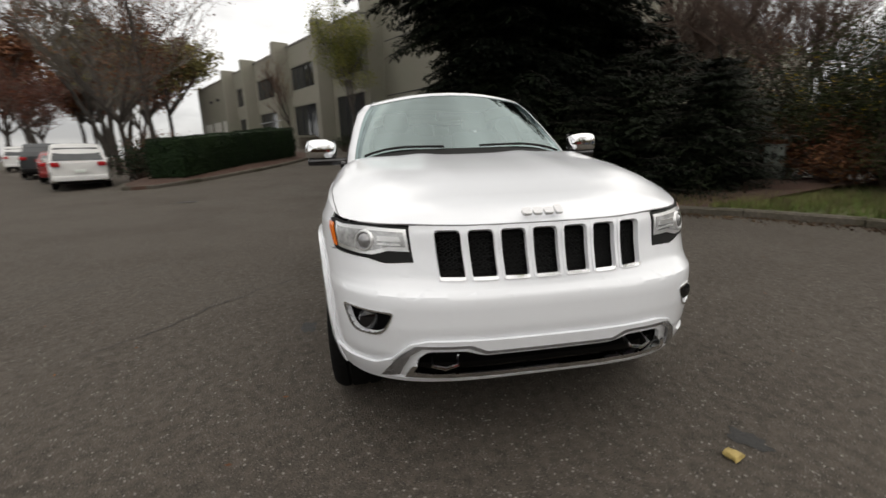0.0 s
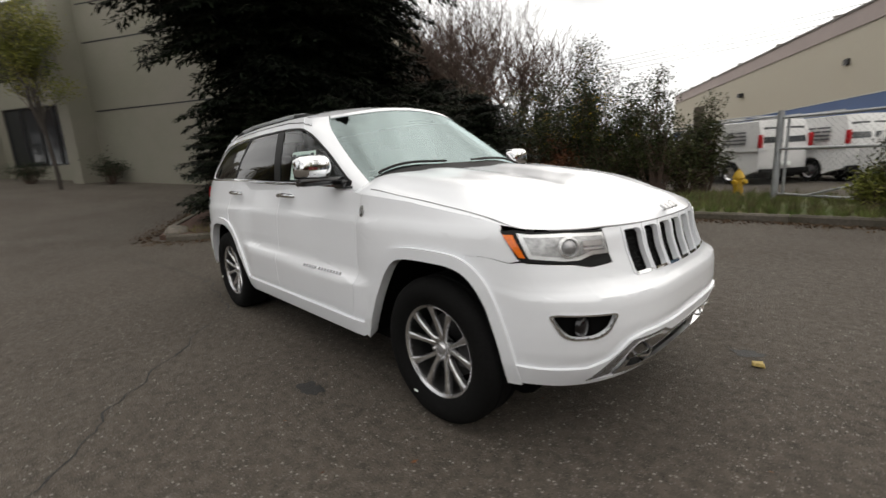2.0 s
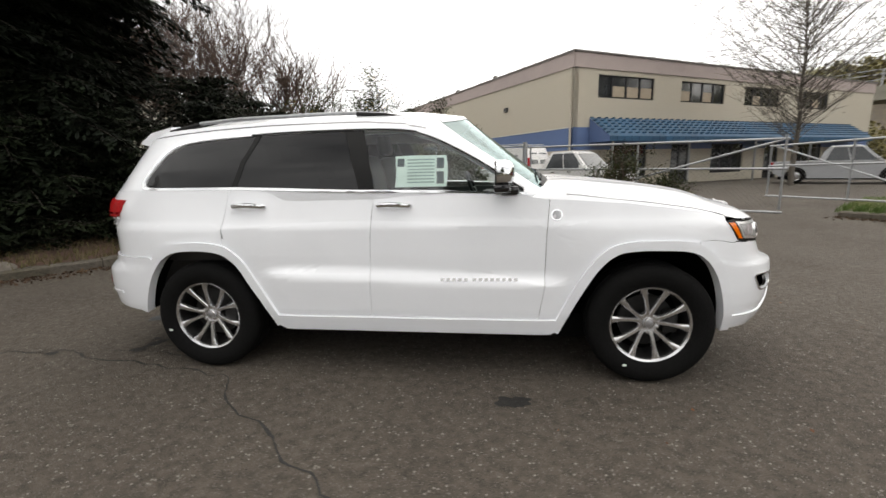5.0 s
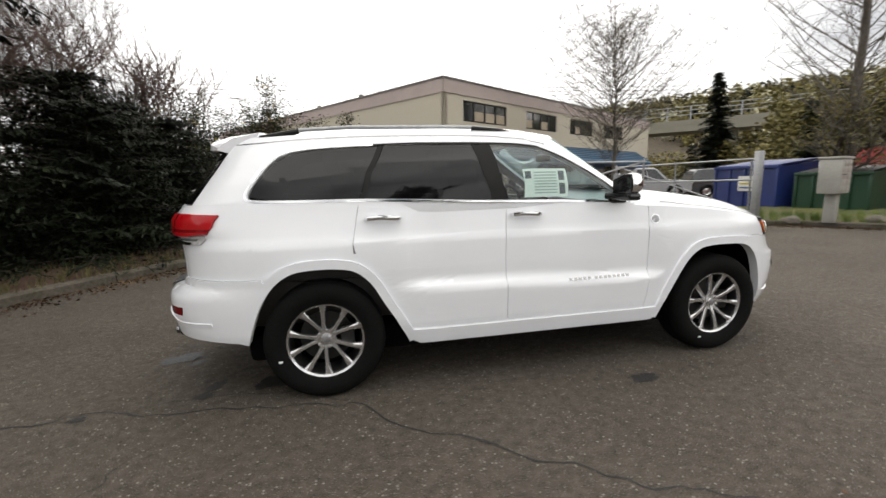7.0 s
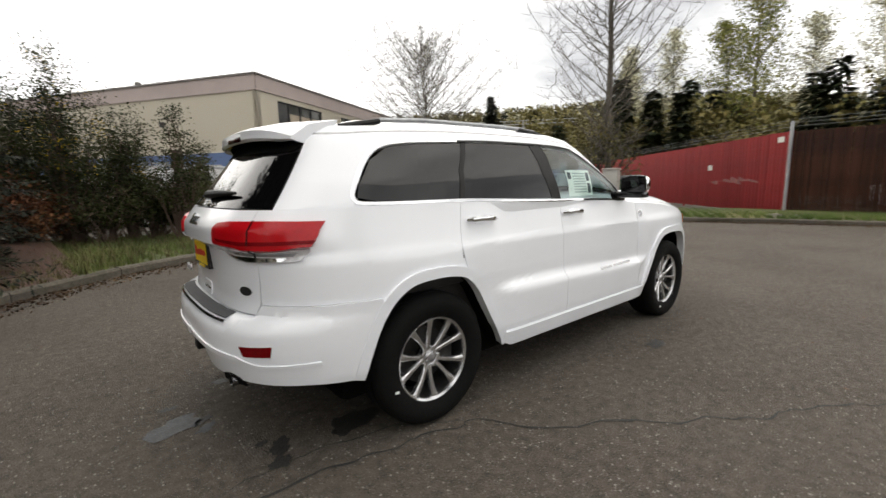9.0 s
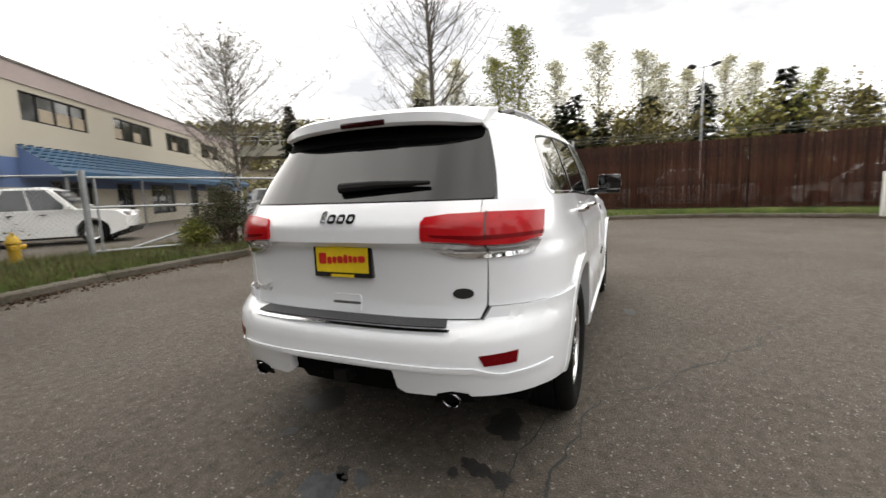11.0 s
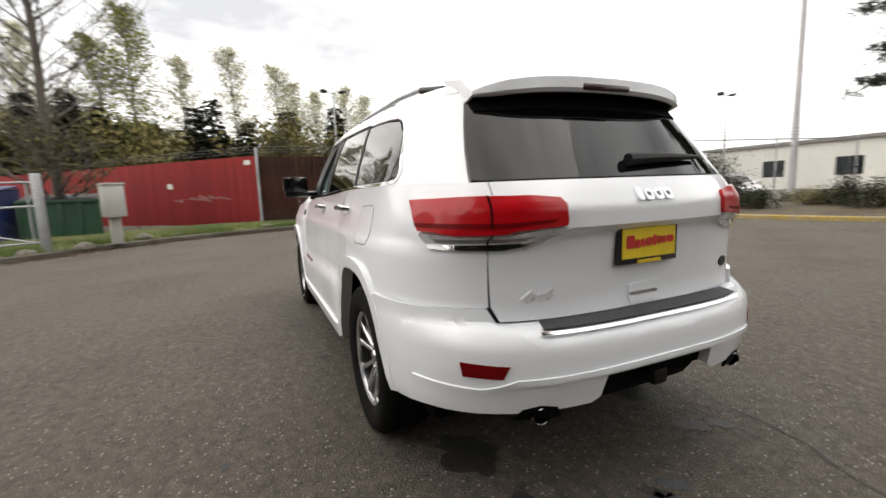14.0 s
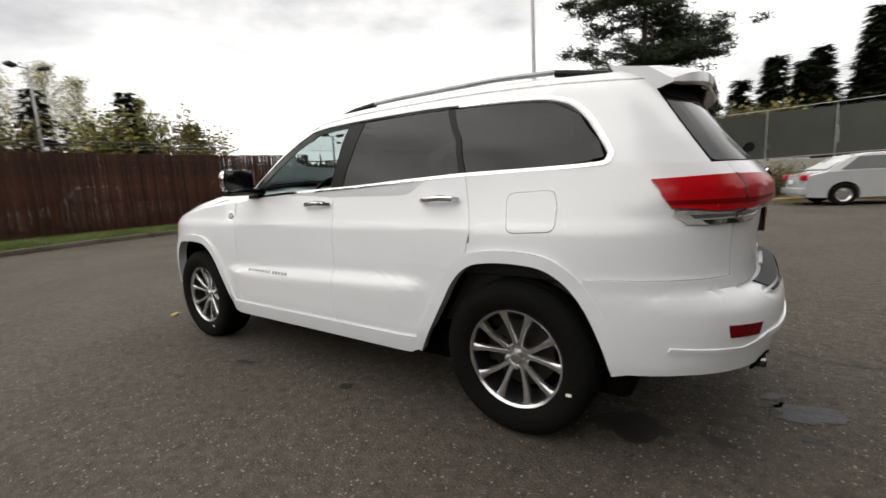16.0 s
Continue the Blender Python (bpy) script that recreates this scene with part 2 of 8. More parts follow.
def box(x0, y0, z0, x1, y1, z1, bevel=0.0, bm=None, m=None):
    bm2 = bmesh.new()
    bmesh.ops.create_cube(bm2, size=1.0)
    bmesh.ops.transform(bm2, matrix=Matrix.Translation(((x0 + x1) / 2, (y0 + y1) / 2, (z0 + z1) / 2)) @ Matrix.Diagonal((abs(x1 - x0), abs(y1 - y0), abs(z1 - z0), 1)), verts=bm2.verts)
    if bevel:
        bmesh.ops.bevel(bm2, geom=bm2.edges[:], offset=bevel, segments=2, affect="EDGES", profile=0.5)
    if m is not None:
        bmesh.ops.transform(bm2, matrix=m, verts=bm2.verts)
    return joined(bm, bm2)


def joined(bm, other):
    if bm is None:
        return other
    me = bpy.data.meshes.new("tmp")
    other.to_mesh(me)
    other.free()
    bm.from_mesh(me)
    bpy.data.meshes.remove(me)
    return bm


def rod(points, radius, sides=8, bm=None, caps=True):
    """A round bar along a polyline; radius may be a list, one for each point."""
    bm = bm or bmesh.new()
    pts = [Vector(p) for p in points]
    rad = radius if isinstance(radius, (list, tuple)) else [radius] * len(pts)
    rings = []
    for i, p in enumerate(pts):
        d = (pts[min(i + 1, len(pts) - 1)] - pts[max(i - 1, 0)]).normalized()
        a = d.cross(Vector((0, 0, 1)) if abs(d.z) < 0.9 else Vector((1, 0, 0))).normalized()
        b = d.cross(a)
        rings.append([bm.verts.new(p + (a * math.cos(2 * math.pi * k / sides) + b * math.sin(2 * math.pi * k / sides)) * rad[i]) for k in range(sides)])
    for r0, r1 in zip(rings, rings[1:]):
        for k in range(sides):
            bm.faces.new((r0[k], r0[(k + 1) % sides], r1[(k + 1) % sides], r1[k]))
    if caps:
        bm.faces.new(rings[0][::-1])
        bm.faces.new(rings[-1])
    return bm


def lathe(profile, steps=32, axis="Y", bm=None):
    """A turned body: profile rows of (radius, along the axis)."""
    bm = bm or bmesh.new()
    rings = []
    for k in range(steps):
        a = 2 * math.pi * k / steps
        row = []
        for r, h in profile:
            c, s = r * math.cos(a), r * math.sin(a)
            row.append(bm.verts.new({"Y": (c, h, s), "Z": (c, s, h), "X": (h, c, s)}[axis]))
        rings.append(row)
    for k in range(steps):
        a, b = rings[k], rings[(k + 1) % steps]
        for i in range(len(profile) - 1):
            bm.faces.new((a[i], a[i + 1], b[i + 1], b[i]))
    bmesh.ops.remove_doubles(bm, verts=bm.verts, dist=1e-5)
    bmesh.ops.recalc_face_normals(bm, faces=bm.faces)
    return bm


def prism(outline, depth, axis="Z", bevel=0.0):
    """A flat outline of (a, b) given a thickness along the axis."""
    bm = bmesh.new()
    put = {"Z": lambda a, b, h: (a, b, h), "Y": lambda a, b, h: (a, h, b), "X": lambda a, b, h: (h, a, b)}[axis]
    lo = [bm.verts.new(put(a, b, 0.0)) for a, b in outline]
    hi = [bm.verts.new(put(a, b, depth)) for a, b in outline]
    bm.faces.new(lo)
    bm.faces.new(hi)
    for i in range(len(lo)):
        j = (i + 1) % len(lo)
        bm.faces.new((lo[i], lo[j], hi[j], hi[i]))
    bmesh.ops.recalc_face_normals(bm, faces=bm.faces)
    if bevel:
        bmesh.ops.bevel(bm, geom=bm.edges[:], offset=bevel, segments=2, affect="EDGES", profile=0.5)
    return bm


def table(rows):
    """A smooth curve through rows of (at, value)."""
    xs, ys = [r[0] for r in rows], [r[1] for r in rows]
    return lambda v: float(np.interp(v, xs, ys))


def along(points, step):
    """Points every step metres along a polyline, rounded through its corners."""
    pts = [Vector((*p, 0)) for p in points]
    dense = []
    for i in range(len(pts) - 1):
        p0, p1, p2, p3 = pts[max(i - 1, 0)], pts[i], pts[i + 1], pts[min(i + 2, len(pts) - 1)]
        for k in range(12):
            t = k / 12
            dense.append(0.5 * ((2 * p1) + (p2 - p0) * t + (2 * p0 - 5 * p1 + 4 * p2 - p3) * t * t + (3 * p1 - p0 - 3 * p2 + p3) * t ** 3))
    dense.append(pts[-1])
    run = [0.0]
    for a, b in zip(dense, dense[1:]):
        run.append(run[-1] + (b - a).length)
    count = max(2, round(run[-1] / step) + 1)
    return [(float(np.interp(s, run, [d.x for d in dense])), float(np.interp(s, run, [d.y for d in dense]))) for s in np.linspace(0, run[-1], count)]


def terrain(x, y):
    """The height of the ground: flat round the car, rising to the west."""
    k = 0.03 + 0.05 * min(1.0, max(0.0, (y + 11) / 5))
    d = -x - 8.0
    return k * (d if d > 2 else (d + 2) ** 2 / 8 if d > -2 else 0.0)

# ---- ground ----
def ground_sheet():
    bm = bmesh.new()
    xs = [-900, -400, -200, -120, -90] + list(range(-70, 41, 2)) + [60, 90, 150, 300, 900]
    ys = [-900, -400, -200, -120, -90, -70] + list(range(-60, 61, 2)) + [90, 150, 300, 900]
    grid = [[bm.verts.new((x, y, terrain(max(x, -60), y))) for y in ys] for x in xs]
    for i in range(len(xs) - 1):
        for j in range(len(ys) - 1):
            bm.faces.new((grid[i][j], grid[i + 1][j], grid[i + 1][j + 1], grid[i][j + 1]))
    ob = part("ground", bm, ASPHALT)
    return tagged(ob, "worn grey asphalt turning circle with pale stone chips", "ground", kind="structure")


ground_sheet()

KERB_NORTH = [(-15.5, 3.2), (-11.0, 1.2), (-8.2, -0.3), (-7.4, -0.5), (-6.6, 0.5), (-5.4, 2.0), (-4.6, 3.3), (-3.7, 4.6), (-2.9, 5.3), (-2.1, 6.0), (-1.0, 6.5), (0.5, 6.8), (2.5, 6.8), (4.8, 6.7)]
KERB_EAST = [(8.0, 7.3), (8.6, 6.3), (9.4, 5.6), (10.4, 4.9), (11.6, 3.2), (12.4, 1.6), (13.2, -0.8), (13.7, -2.9), (13.6, -5.3), (12.9, -8.2), (11.9, -10.4)]
KERB_SOUTH = [(9.0, -20.0), (8.2, -14.8), (6.9, -12.3), (3.4, -12.5), (0.6, -13.7), (-2.2, -15.2), (-5.0, -16.4), (-12.0, -17.8)]
KERB_ISLAND = [(-30.0, -16.5), (-20.0, -12.2), (-15.0, -10.3), (-13.2, -9.4), (-12.6, -8.6), (-12.9, -7.8), (-14.8, -6.0), (-17.5, -4.8), (-20.2, -4.0), (-23.0, -4.0), (-25.0, -5.0)]


def kerb(name, points, material, label, height=0.13, width=0.15):
    """A cast kerb of separate lengths along a line, its face towards the road."""
    top = empty(name)
    pts = along(points, 1.5)
    for (x0, y0), (x1, y1) in zip(pts, pts[1:]):
        d = Vector((x1 - x0, y1 - y0, 0))
        side = Vector((-d.y, d.x, 0)).normalized() * width
        g = d.normalized() * 0.006
        bm = bmesh.new()
        rows = []
        for px, py, s in ((x0, y0, 1), (x1, y1, -1)):
            z = terrain(px, py)
            p = Vector((px, py, 0)) + g * s
            j = random.uniform(-0.006, 0.006)
            rows.append([bm.verts.new(v) for v in ((p.x, p.y, z - 0.1), (p.x, p.y, z + height - 0.03 + j), (p.x + side.x * 0.2, p.y + side.y * 0.2, z + height + j), (p.x + side.x, p.y + side.y, z + height + j), (p.x + side.x, p.y + side.y, z - 0.1))])
        a, b = rows
        for i in range(4):
            bm.faces.new((a[i], b[i], b[i + 1], a[i + 1]))
        bm.faces.new(a[::-1]); bm.faces.new(b)
        bmesh.ops.recalc_face_normals(bm, faces=bm.faces)
        part("kerb_stone", bm, material, top)
    return tagged(top, label, "kerb", kind="structure")


kerb("kerb", KERB_NORTH, CONCRETE, "mossy cast concrete kerb along a planted verge")
kerb("kerb", KERB_EAST, CONCRETE, "worn concrete kerb round the turning circle")
kerb("kerb", KERB_SOUTH, YELLOW_KERB, "faded yellow painted kerb beside shrubs")
kerb("kerb", KERB_ISLAND, CONCRETE, "pale concrete kerb round a mulched island")


def bank(name, inner, outer, z0, z1, material, label, category="verge", rough=0.03):
    """A raised bed between a kerb line and an outer line."""
    n, m = 40, 8
    def resample(line):
        pts = along(line, 0.4)
        idx = np.linspace(0, len(pts) - 1, n)
        return [(float(np.interp(i, range(len(pts)), [p[0] for p in pts])), float(np.interp(i, range(len(pts)), [p[1] for p in pts]))) for i in idx]
    a, b = resample(inner), resample(outer)
    bm = bmesh.new()
    rows = []
    for k in range(m + 1):
        t = k / m
        row = []
        for (ax, ay), (bx, by) in zip(a, b):
            x, y = ax + (bx - ax) * t, ay + (by - ay) * t
            h = z0 + (z1 - z0) * min(1.0, t * 1.6) + (noise.noise((x * 0.9, y * 0.9, 3.0)) * rough if 0 < k else 0)
            row.append(bm.verts.new((x, y, terrain(x, y) + h)))
        rows.append(row)
    rows.append([bm.verts.new((v.co.x, v.co.y, terrain(v.co.x, v.co.y) - 0.05)) for v in rows[-1]])
    rows.insert(0, [bm.verts.new((v.co.x, v.co.y, terrain(v.co.x, v.co.y) - 0.05)) for v in rows[0]])
    for r0, r1 in zip(rows, rows[1:]):
        for i in range(n - 1):
            bm.faces.new((r0[i], r0[i + 1], r1[i + 1], r1[i]))
    bmesh.ops.recalc_face_normals(bm, faces=bm.faces)
    return tagged(part(name, bm, material), label, category, kind="structure")


def shifted(line, d):
    """The line moved sideways by d metres, to the left of its run."""
    out = []
    for i, (x, y) in enumerate(line):
        x0, y0 = line[max(i - 1, 0)]
        x1, y1 = line[min(i + 1, len(line) - 1)]
        v = Vector((-(y1 - y0), x1 - x0)).normalized() * d
        out.append((x + v.x, y + v.y))
    return out


BED_NORTH_OUT = [(-17.0, 6.5), (-14.0, 6.8), (-11.0, 7.0), (-9.5, 7.3), (-8.5, 8.0), (-7.5, 8.6), (-6.6, 9.2), (-5.8, 9.8), (-4.8, 10.2), (-3.8, 10.6)]
bank("verge", shifted(KERB_NORTH[:9], 0.14), BED_NORTH_OUT, 0.11, 0.35, MULCH, "bark mulch bank under dark conifers")
bank("verge", shifted(KERB_NORTH[8:], 0.14), [(-4.2, 10.5), (-3.4, 10.7), (-2.2, 10.9), (-0.8, 10.8), (1.2, 10.2), (4.6, 9.2)], 0.11, 0.16, TURF, "rough grass verge before a chain-link fence")
bank("verge", shifted(KERB_EAST, 0.14), [(10.2, 9.6), (11.4, 9.2), (12.6, 8.4), (13.8, 7.0), (14.6, 4.6), (15.2, 1.6), (15.5, -0.8), (15.6, -3.0), (15.3, -5.6), (14.4, -8.6), (13.2, -11.0)], 0.11, 0.25, TURF, "green lawn strip before red and brown fences")
bank("verge", shifted(KERB_SOUTH, 0.14), [(4.5, -21.0), (4.0, -19.0), (3.6, -17.4), (2.4, -16.8), (0.0, -17.2), (-3.0, -18.5), (-6.0, -20.0), (-12.0, -21.0)], 0.11, 0.3, SOIL, "planted soil bed behind a yellow kerb")
bank("verge", shifted(KERB_ISLAND, 0.14), [(-31.0, -15.0), (-25.0, -11.5), (-19.0, -9.6), (-17.0, -8.8), (-16.5, -8.4), (-16.6, -8.0), (-17.5, -7.6), (-19.0, -7.2), (-21.0, -6.8), (-23.5, -6.6), (-26.0, -7.0)], 0.11, 0.3, MULCH, "bark mulch island with a clipped hedge")

# ---- buildings ----
CREAM = mat("cream_render", (0.50, 0.46, 0.375), 0.85, fine=(30, 0.06), coarse=(0.5, 0.08), tint=(0.46, 0.42, 0.34), bump=0.15, bump_scale=60)
PINK_BAND = mat("pinkish_fascia", (0.40, 0.335, 0.315), 0.8, fine=(30, 0.06), coarse=(0.6, 0.08), bump=0.1)
BLUE_BAND = mat("blue_painted_wall", (0.10, 0.155, 0.30), 0.8, fine=(30, 0.08), coarse=(0.6, 0.08), bump=0.1)
AWNING_BLUE = mat("blue_awning", (0.025, 0.085, 0.16), 0.6, fine=(30, 0.12), coarse=(1.0, 0.12), rand=0.12)
PRECAST = mat("grey_precast", (0.25, 0.235, 0.195), 0.9, fine=(30, 0.08), coarse=(0.35, 0.14), tint=(0.20, 0.195, 0.155), bump=0.15, bump_scale=50)
WINDOW_DARK = mat("office_glass", (0.02, 0.023, 0.026), 0.08, fine=(2, 0.2), coarse=(0.5, 0.2), coat=0.5)
DARK_FRAME = mat("dark_window_frame", (0.03, 0.03, 0.032), 0.5, 0.3)
WHITE_WALL = mat("white_metal_wall", (0.55, 0.54, 0.50), 0.7, fine=(10, 0.06), coarse=(0.2, 0.08), bump=0.1)
ROOF_EDGE = mat("roof_edge", (0.16, 0.15, 0.14), 0.7)
BLIND = mat("pale_blind", (0.38, 0.32, 0.24), 0.8, fine=(40, 0.1))


def plan(x0, y0, ux, uy):
    """A wall's own axes: s along, d out of the face to the right of its run, z up."""
    return Matrix(((ux, uy, 0, x0), (uy, -ux, 0, y0), (0, 0, 1, 0), (0, 0, 0, 1)))


def wall_box(name, m, s0, s1, d0, d1, z0, z1, material, parent, label="", bevel=0.0):
    bm = box(s0, d0, z0, s1, d1, z1, bevel)
    bmesh.ops.transform(bm, matrix=m, verts=bm.verts)
    bmesh.ops.recalc_face_normals(bm, faces=bm.faces)
    return part(name, bm, material, parent, label)


def wall_with_holes(name, m, s0, s1, z0, z1, holes, thick, material, parent):
    """A wall whose openings go right through."""
    bm = bmesh.new()
    xs = sorted({s0, s1, *[h[0] for h in holes], *[h[1] for h in holes]})
    zs = sorted({z0, z1, *[h[2] for h in holes], *[h[3] for h in holes]})
    for a, b in zip(xs, xs[1:]):
        for c, d in zip(zs, zs[1:]):
            if not any(h[0] <= a and b <= h[1] and h[2] <= c and d <= h[3] for h in holes):
                box(a, -thick, c, b, 0, d, 0, bm)
    bmesh.ops.remove_doubles(bm, verts=bm.verts, dist=1e-4)
    seen = {}
    for f in bm.faces:
        c = f.calc_center_median()
        seen.setdefault((round(c.x, 3), round(c.y, 3), round(c.z, 3)), []).append(f)
    bmesh.ops.delete(bm, geom=[f for v in seen.values() if len(v) > 1 for f in v], context="FACES")
    bmesh.ops.transform(bm, matrix=m, verts=bm.verts)
    bmesh.ops.recalc_face_normals(bm, faces=bm.faces)
    return part(name, bm, material, parent)


def window(m, s0, s1, z0, z1, panes, parent, blinds=()):
    """A framed window set into its opening: dark frame, mullions, panes."""
    w = wall_box("window", m, s0, s1, -0.2, -0.14, z0, z1, DARK_FRAME, parent)
    step = (s1 - s0) / panes
    for i in range(panes):
        a, b = s0 + i * step + 0.05, s0 + (i + 1) * step - 0.05
        wall_box("pane", m, a, b, -0.135, -0.12, z0 + 0.06, z1 - 0.06, WINDOW_DARK, w)
        if i in blinds:
            wall_box("blind", m, a + 0.04, b - 0.04, -0.118, -0.114, z0 + 0.1, z0 + (z1 - z0) * 0.55, BLIND, w)
    for i in range(panes + 1):
        wall_box("mullion", m, s0 + i * step - 0.035, s0 + i * step + 0.035, -0.14, -0.07, z0, z1, DARK_FRAME, w)
    for z in (z0, z1):
        wall_box("rail", m, s0, s1, -0.14, -0.065, z - 0.03, z + 0.03, DARK_FRAME, w)
    return w


# cream workshop with a blue band and long blue awning
shop = tagged(empty("workshop_building"), "cream two-storey workshop with pink fascia, blue band and awning", "building")
LB = 30.0
mb = plan(4.05, 20.0, 0.84, 0.543)
upper = [(1.6, 5.7, 4.65, 5.8), (7.9, 11.8, 4.65, 5.8), (13.8, 17.6, 4.65, 5.8), (19.7, 23.6, 4.65, 5.8)]
lower = [(2.6, 5.4, 0.5, 2.3), (7.4, 9.0, 0.0, 2.3), (11.0, 14.2, 0.5, 2.3), (16.5, 18.1, 0.0, 2.3), (20.0, 23.5, 0.5, 2.3)]
wall_with_holes("wall", mb, 0.0, LB, 3.15, 6.05, upper, 0.3, CREAM, shop)
wall_with_holes("wall", mb, 0.0, LB, -0.3, 2.0, [(a, b, c, min(d, 1.999)) for a, b, c, d in lower], 0.3, CREAM, shop)
wall_with_holes("blue_band", mb, 0.0, LB, 2.0, 3.15, [(a, b, 2.0, d) for a, b, c, d in lower], 0.305, BLUE_BAND, shop)
for i, h in enumerate(upper):
    window(mb, *h, 4, shop, blinds=((1, 2, 3), (0, 2), (1,), (2,))[i])
for h in lower:
    window(mb, *h, 3 if h[2] > 0.1 else 2, shop)
wl_m = Matrix(((-0.543, -0.84, 0, 4.05), (0.84, -0.543, 0, 20.0), (0, 0, 1, 0), (0, 0, 0, 1)))
for nm, z0, z1, m_, t in (("wall", -0.3, 2.0, CREAM, 0.3), ("blue_band", 2.0, 3.15, BLUE_BAND, 0.3), ("wall", 3.15, 6.05, CREAM, 0.3)):
    wall_box(nm, wl_m, 0.0, 34.0, -t, 0.0, z0, z1, m_, shop)
wall_box("band_edge", wl_m, 0.0, 34.0, 0.003, 0.02, 3.13, 3.18, WHITE_WALL, shop)
wall_box("fascia", wl_m, -0.02, 34.0, -0.3, 0.06, 6.05, 6.78, PINK_BAND, shop)
wall_box("fascia", mb, 0.0, LB + 0.02, -0.3, 0.06, 6.05, 6.78, PINK_BAND, shop)
wall_box("coping", wl_m, -0.1, 34.0, -0.35, 0.12, 6.78, 6.86, ROOF_EDGE, shop)
wall_box("coping", mb, -0.1, LB + 0.1, -0.35, 0.12, 6.78, 6.86, ROOF_EDGE, shop)
wall_box("roof", mb, 0.1, LB - 0.1, -34.0, -0.31, 6.5, 6.6, ROOF_EDGE, shop)
wall_box("wall", mb, LB - 0.3, LB, -34.0, -0.31, -0.3, 6.5, CREAM, shop)
wall_box("wall", mb, 0.0, LB, -34.3, -34.0, -0.3, 6.5, CREAM, shop)
wall_box("downpipe", wl_m, 0.12, 0.2, 0.02, 0.1, 0.0, 6.0, CREAM, shop)
wall_box("vent", wl_m, 6.0, 6.3, 0.0, 0.12, 4.6, 4.85, DARK_FRAME, shop)
wall_box("wall_lamp", wl_m, 17.0, 17.3, 0.0, 0.3, 4.6, 4.85, DARK_FRAME, shop)
for i in range(5):
    wall_box("roof_vent", wl_m, 8 + 5.5 * i, 8.25 + 5.5 * i, -0.5, -0.3, 6.86, 7.15, ROOF_EDGE, shop)
# awning: sloping panels of ribbed sheet, with end cheeks
awning = tagged(empty("awning"), "long dark blue ribbed sheet awning along the workshop front", "awning")
for i in range(52):
    s0 = 1.1 + i * 0.5
    bm = bmesh.new()
    vs = [bm.verts.new(v) for v in ((s0 + 0.01, 0.02, 3.62), (s0 + 0.49, 0.02, 3.62), (s0 + 0.49, 1.45, 2.62), (s0 + 0.01, 1.45, 2.62), (s0 + 0.01, 1.45, 2.36), (s0 + 0.49, 1.45, 2.36))]
    bm.faces.new(vs[:4]); bm.faces.new((vs[3], vs[2], vs[5], vs[4]))
    box(s0 - 0.02, 1.43, 2.36, s0 + 0.02, 1.47, 2.6, 0, bm)
    for d in range(6):
        box(s0 - 0.02, 0.02 + d * 0.236, 3.60 - d * 0.165, s0 + 0.02, 0.26 + d * 0.236, 3.66 - d * 0.165, 0, bm, )
    bmesh.ops.transform(bm, matrix=mb, verts=bm.verts)
    bmesh.ops.recalc_face_normals(bm, faces=bm.faces)
    part("panel", bm, AWNING_BLUE, awning, smooth=0)
for s0 in (1.08, 27.1):
    bm = prism([(0.02, 3.6), (1.45, 2.6), (1.45, 2.36), (0.02, 2.36)], 0.03, "X")
    bmesh.ops.transform(bm, matrix=mb @ Matrix.Translation((s0, 0, 0)), verts=bm.verts)
    part("cheek", bm, BLUE_BAND, awning)
for s0 in (1.3, 7.0, 13.0, 19.0, 26.5):
    wall_box("post", mb, s0, s0 + 0.08, 1.36, 1.44, -0.05, 2.4, STEEL, awning)

# grey precast office with fins and ribbon windows
office = tagged(empty("office_building"), "grey precast two-storey office with fins and dark ribbon windows", "building")
ma = Matrix(((-0.848, 0.531, 0, -14.0), (-0.531, -0.848, 0, 7.0), (0, 0, 1.18, 0), (0, 0, 0, 1)))
fins = [12.4, 19.0, 26.5, 34.6]
holes = []
for a, b in zip(fins, fins[1:] + [41.0]):
    holes.append((a + 1.3, b - 0.8, 5.5, 7.0))
    holes.append((a + 1.3, b - 0.8, 1.9, 4.4))
wall_with_holes("wall", ma, 0.0, 56.0, -0.5, 8.4, holes, 0.4, PRECAST, office)
for h in holes:
    window(ma, *h, 5 if h[2] > 5 else 4, office)
for s0 in fins + [41.0]:
    wall_box("fin", ma, s0 - 0.3, s0 + 0.35, -0.2, 1.1, -0.5, 8.85 - 0.004 * s0, PRECAST, office)
for z in (3.9, 6.5, 7.9):
    wall_box("panel_joint", ma, 0.0, 11.9, 0.0, 0.012, z, z + 0.05, DARK_FRAME, office)
wall_box("coping", ma, 0.0, 56.0, -0.45, 0.06, 8.4, 8.5, ROOF_EDGE, office)
wall_box("wall", ma, -0.4, 0.0, -45.0, 0.0, -0.5, 8.4, PRECAST, office)
wall_box("wall", ma, 56.0, 56.4, -45.0, 0.0, -0.5, 8.4, PRECAST, office)
wall_box("wall", ma, 0.0, 56.0, -45.4, -45.0, -0.5, 8.4, PRECAST, office)
wall_box("roof", ma, 0.0, 56.0, -45.0, -0.4, 8.1, 8.2, ROOF_EDGE, office)
for i in range(3):
    door = wall_box("garage_door", ma, 43.5 + i * 4, 46.3 + i * 4, 0.0, 0.06, 1.9, 4.6, WHITE_WALL, office)
    for k in range(4):
        wall_box("door_panel", ma, 43.6 + i * 4, 46.2 + i * 4, 0.06, 0.085, 2.0 + k * 0.65, 2.55 + k * 0.65, WHITE_WALL, door)
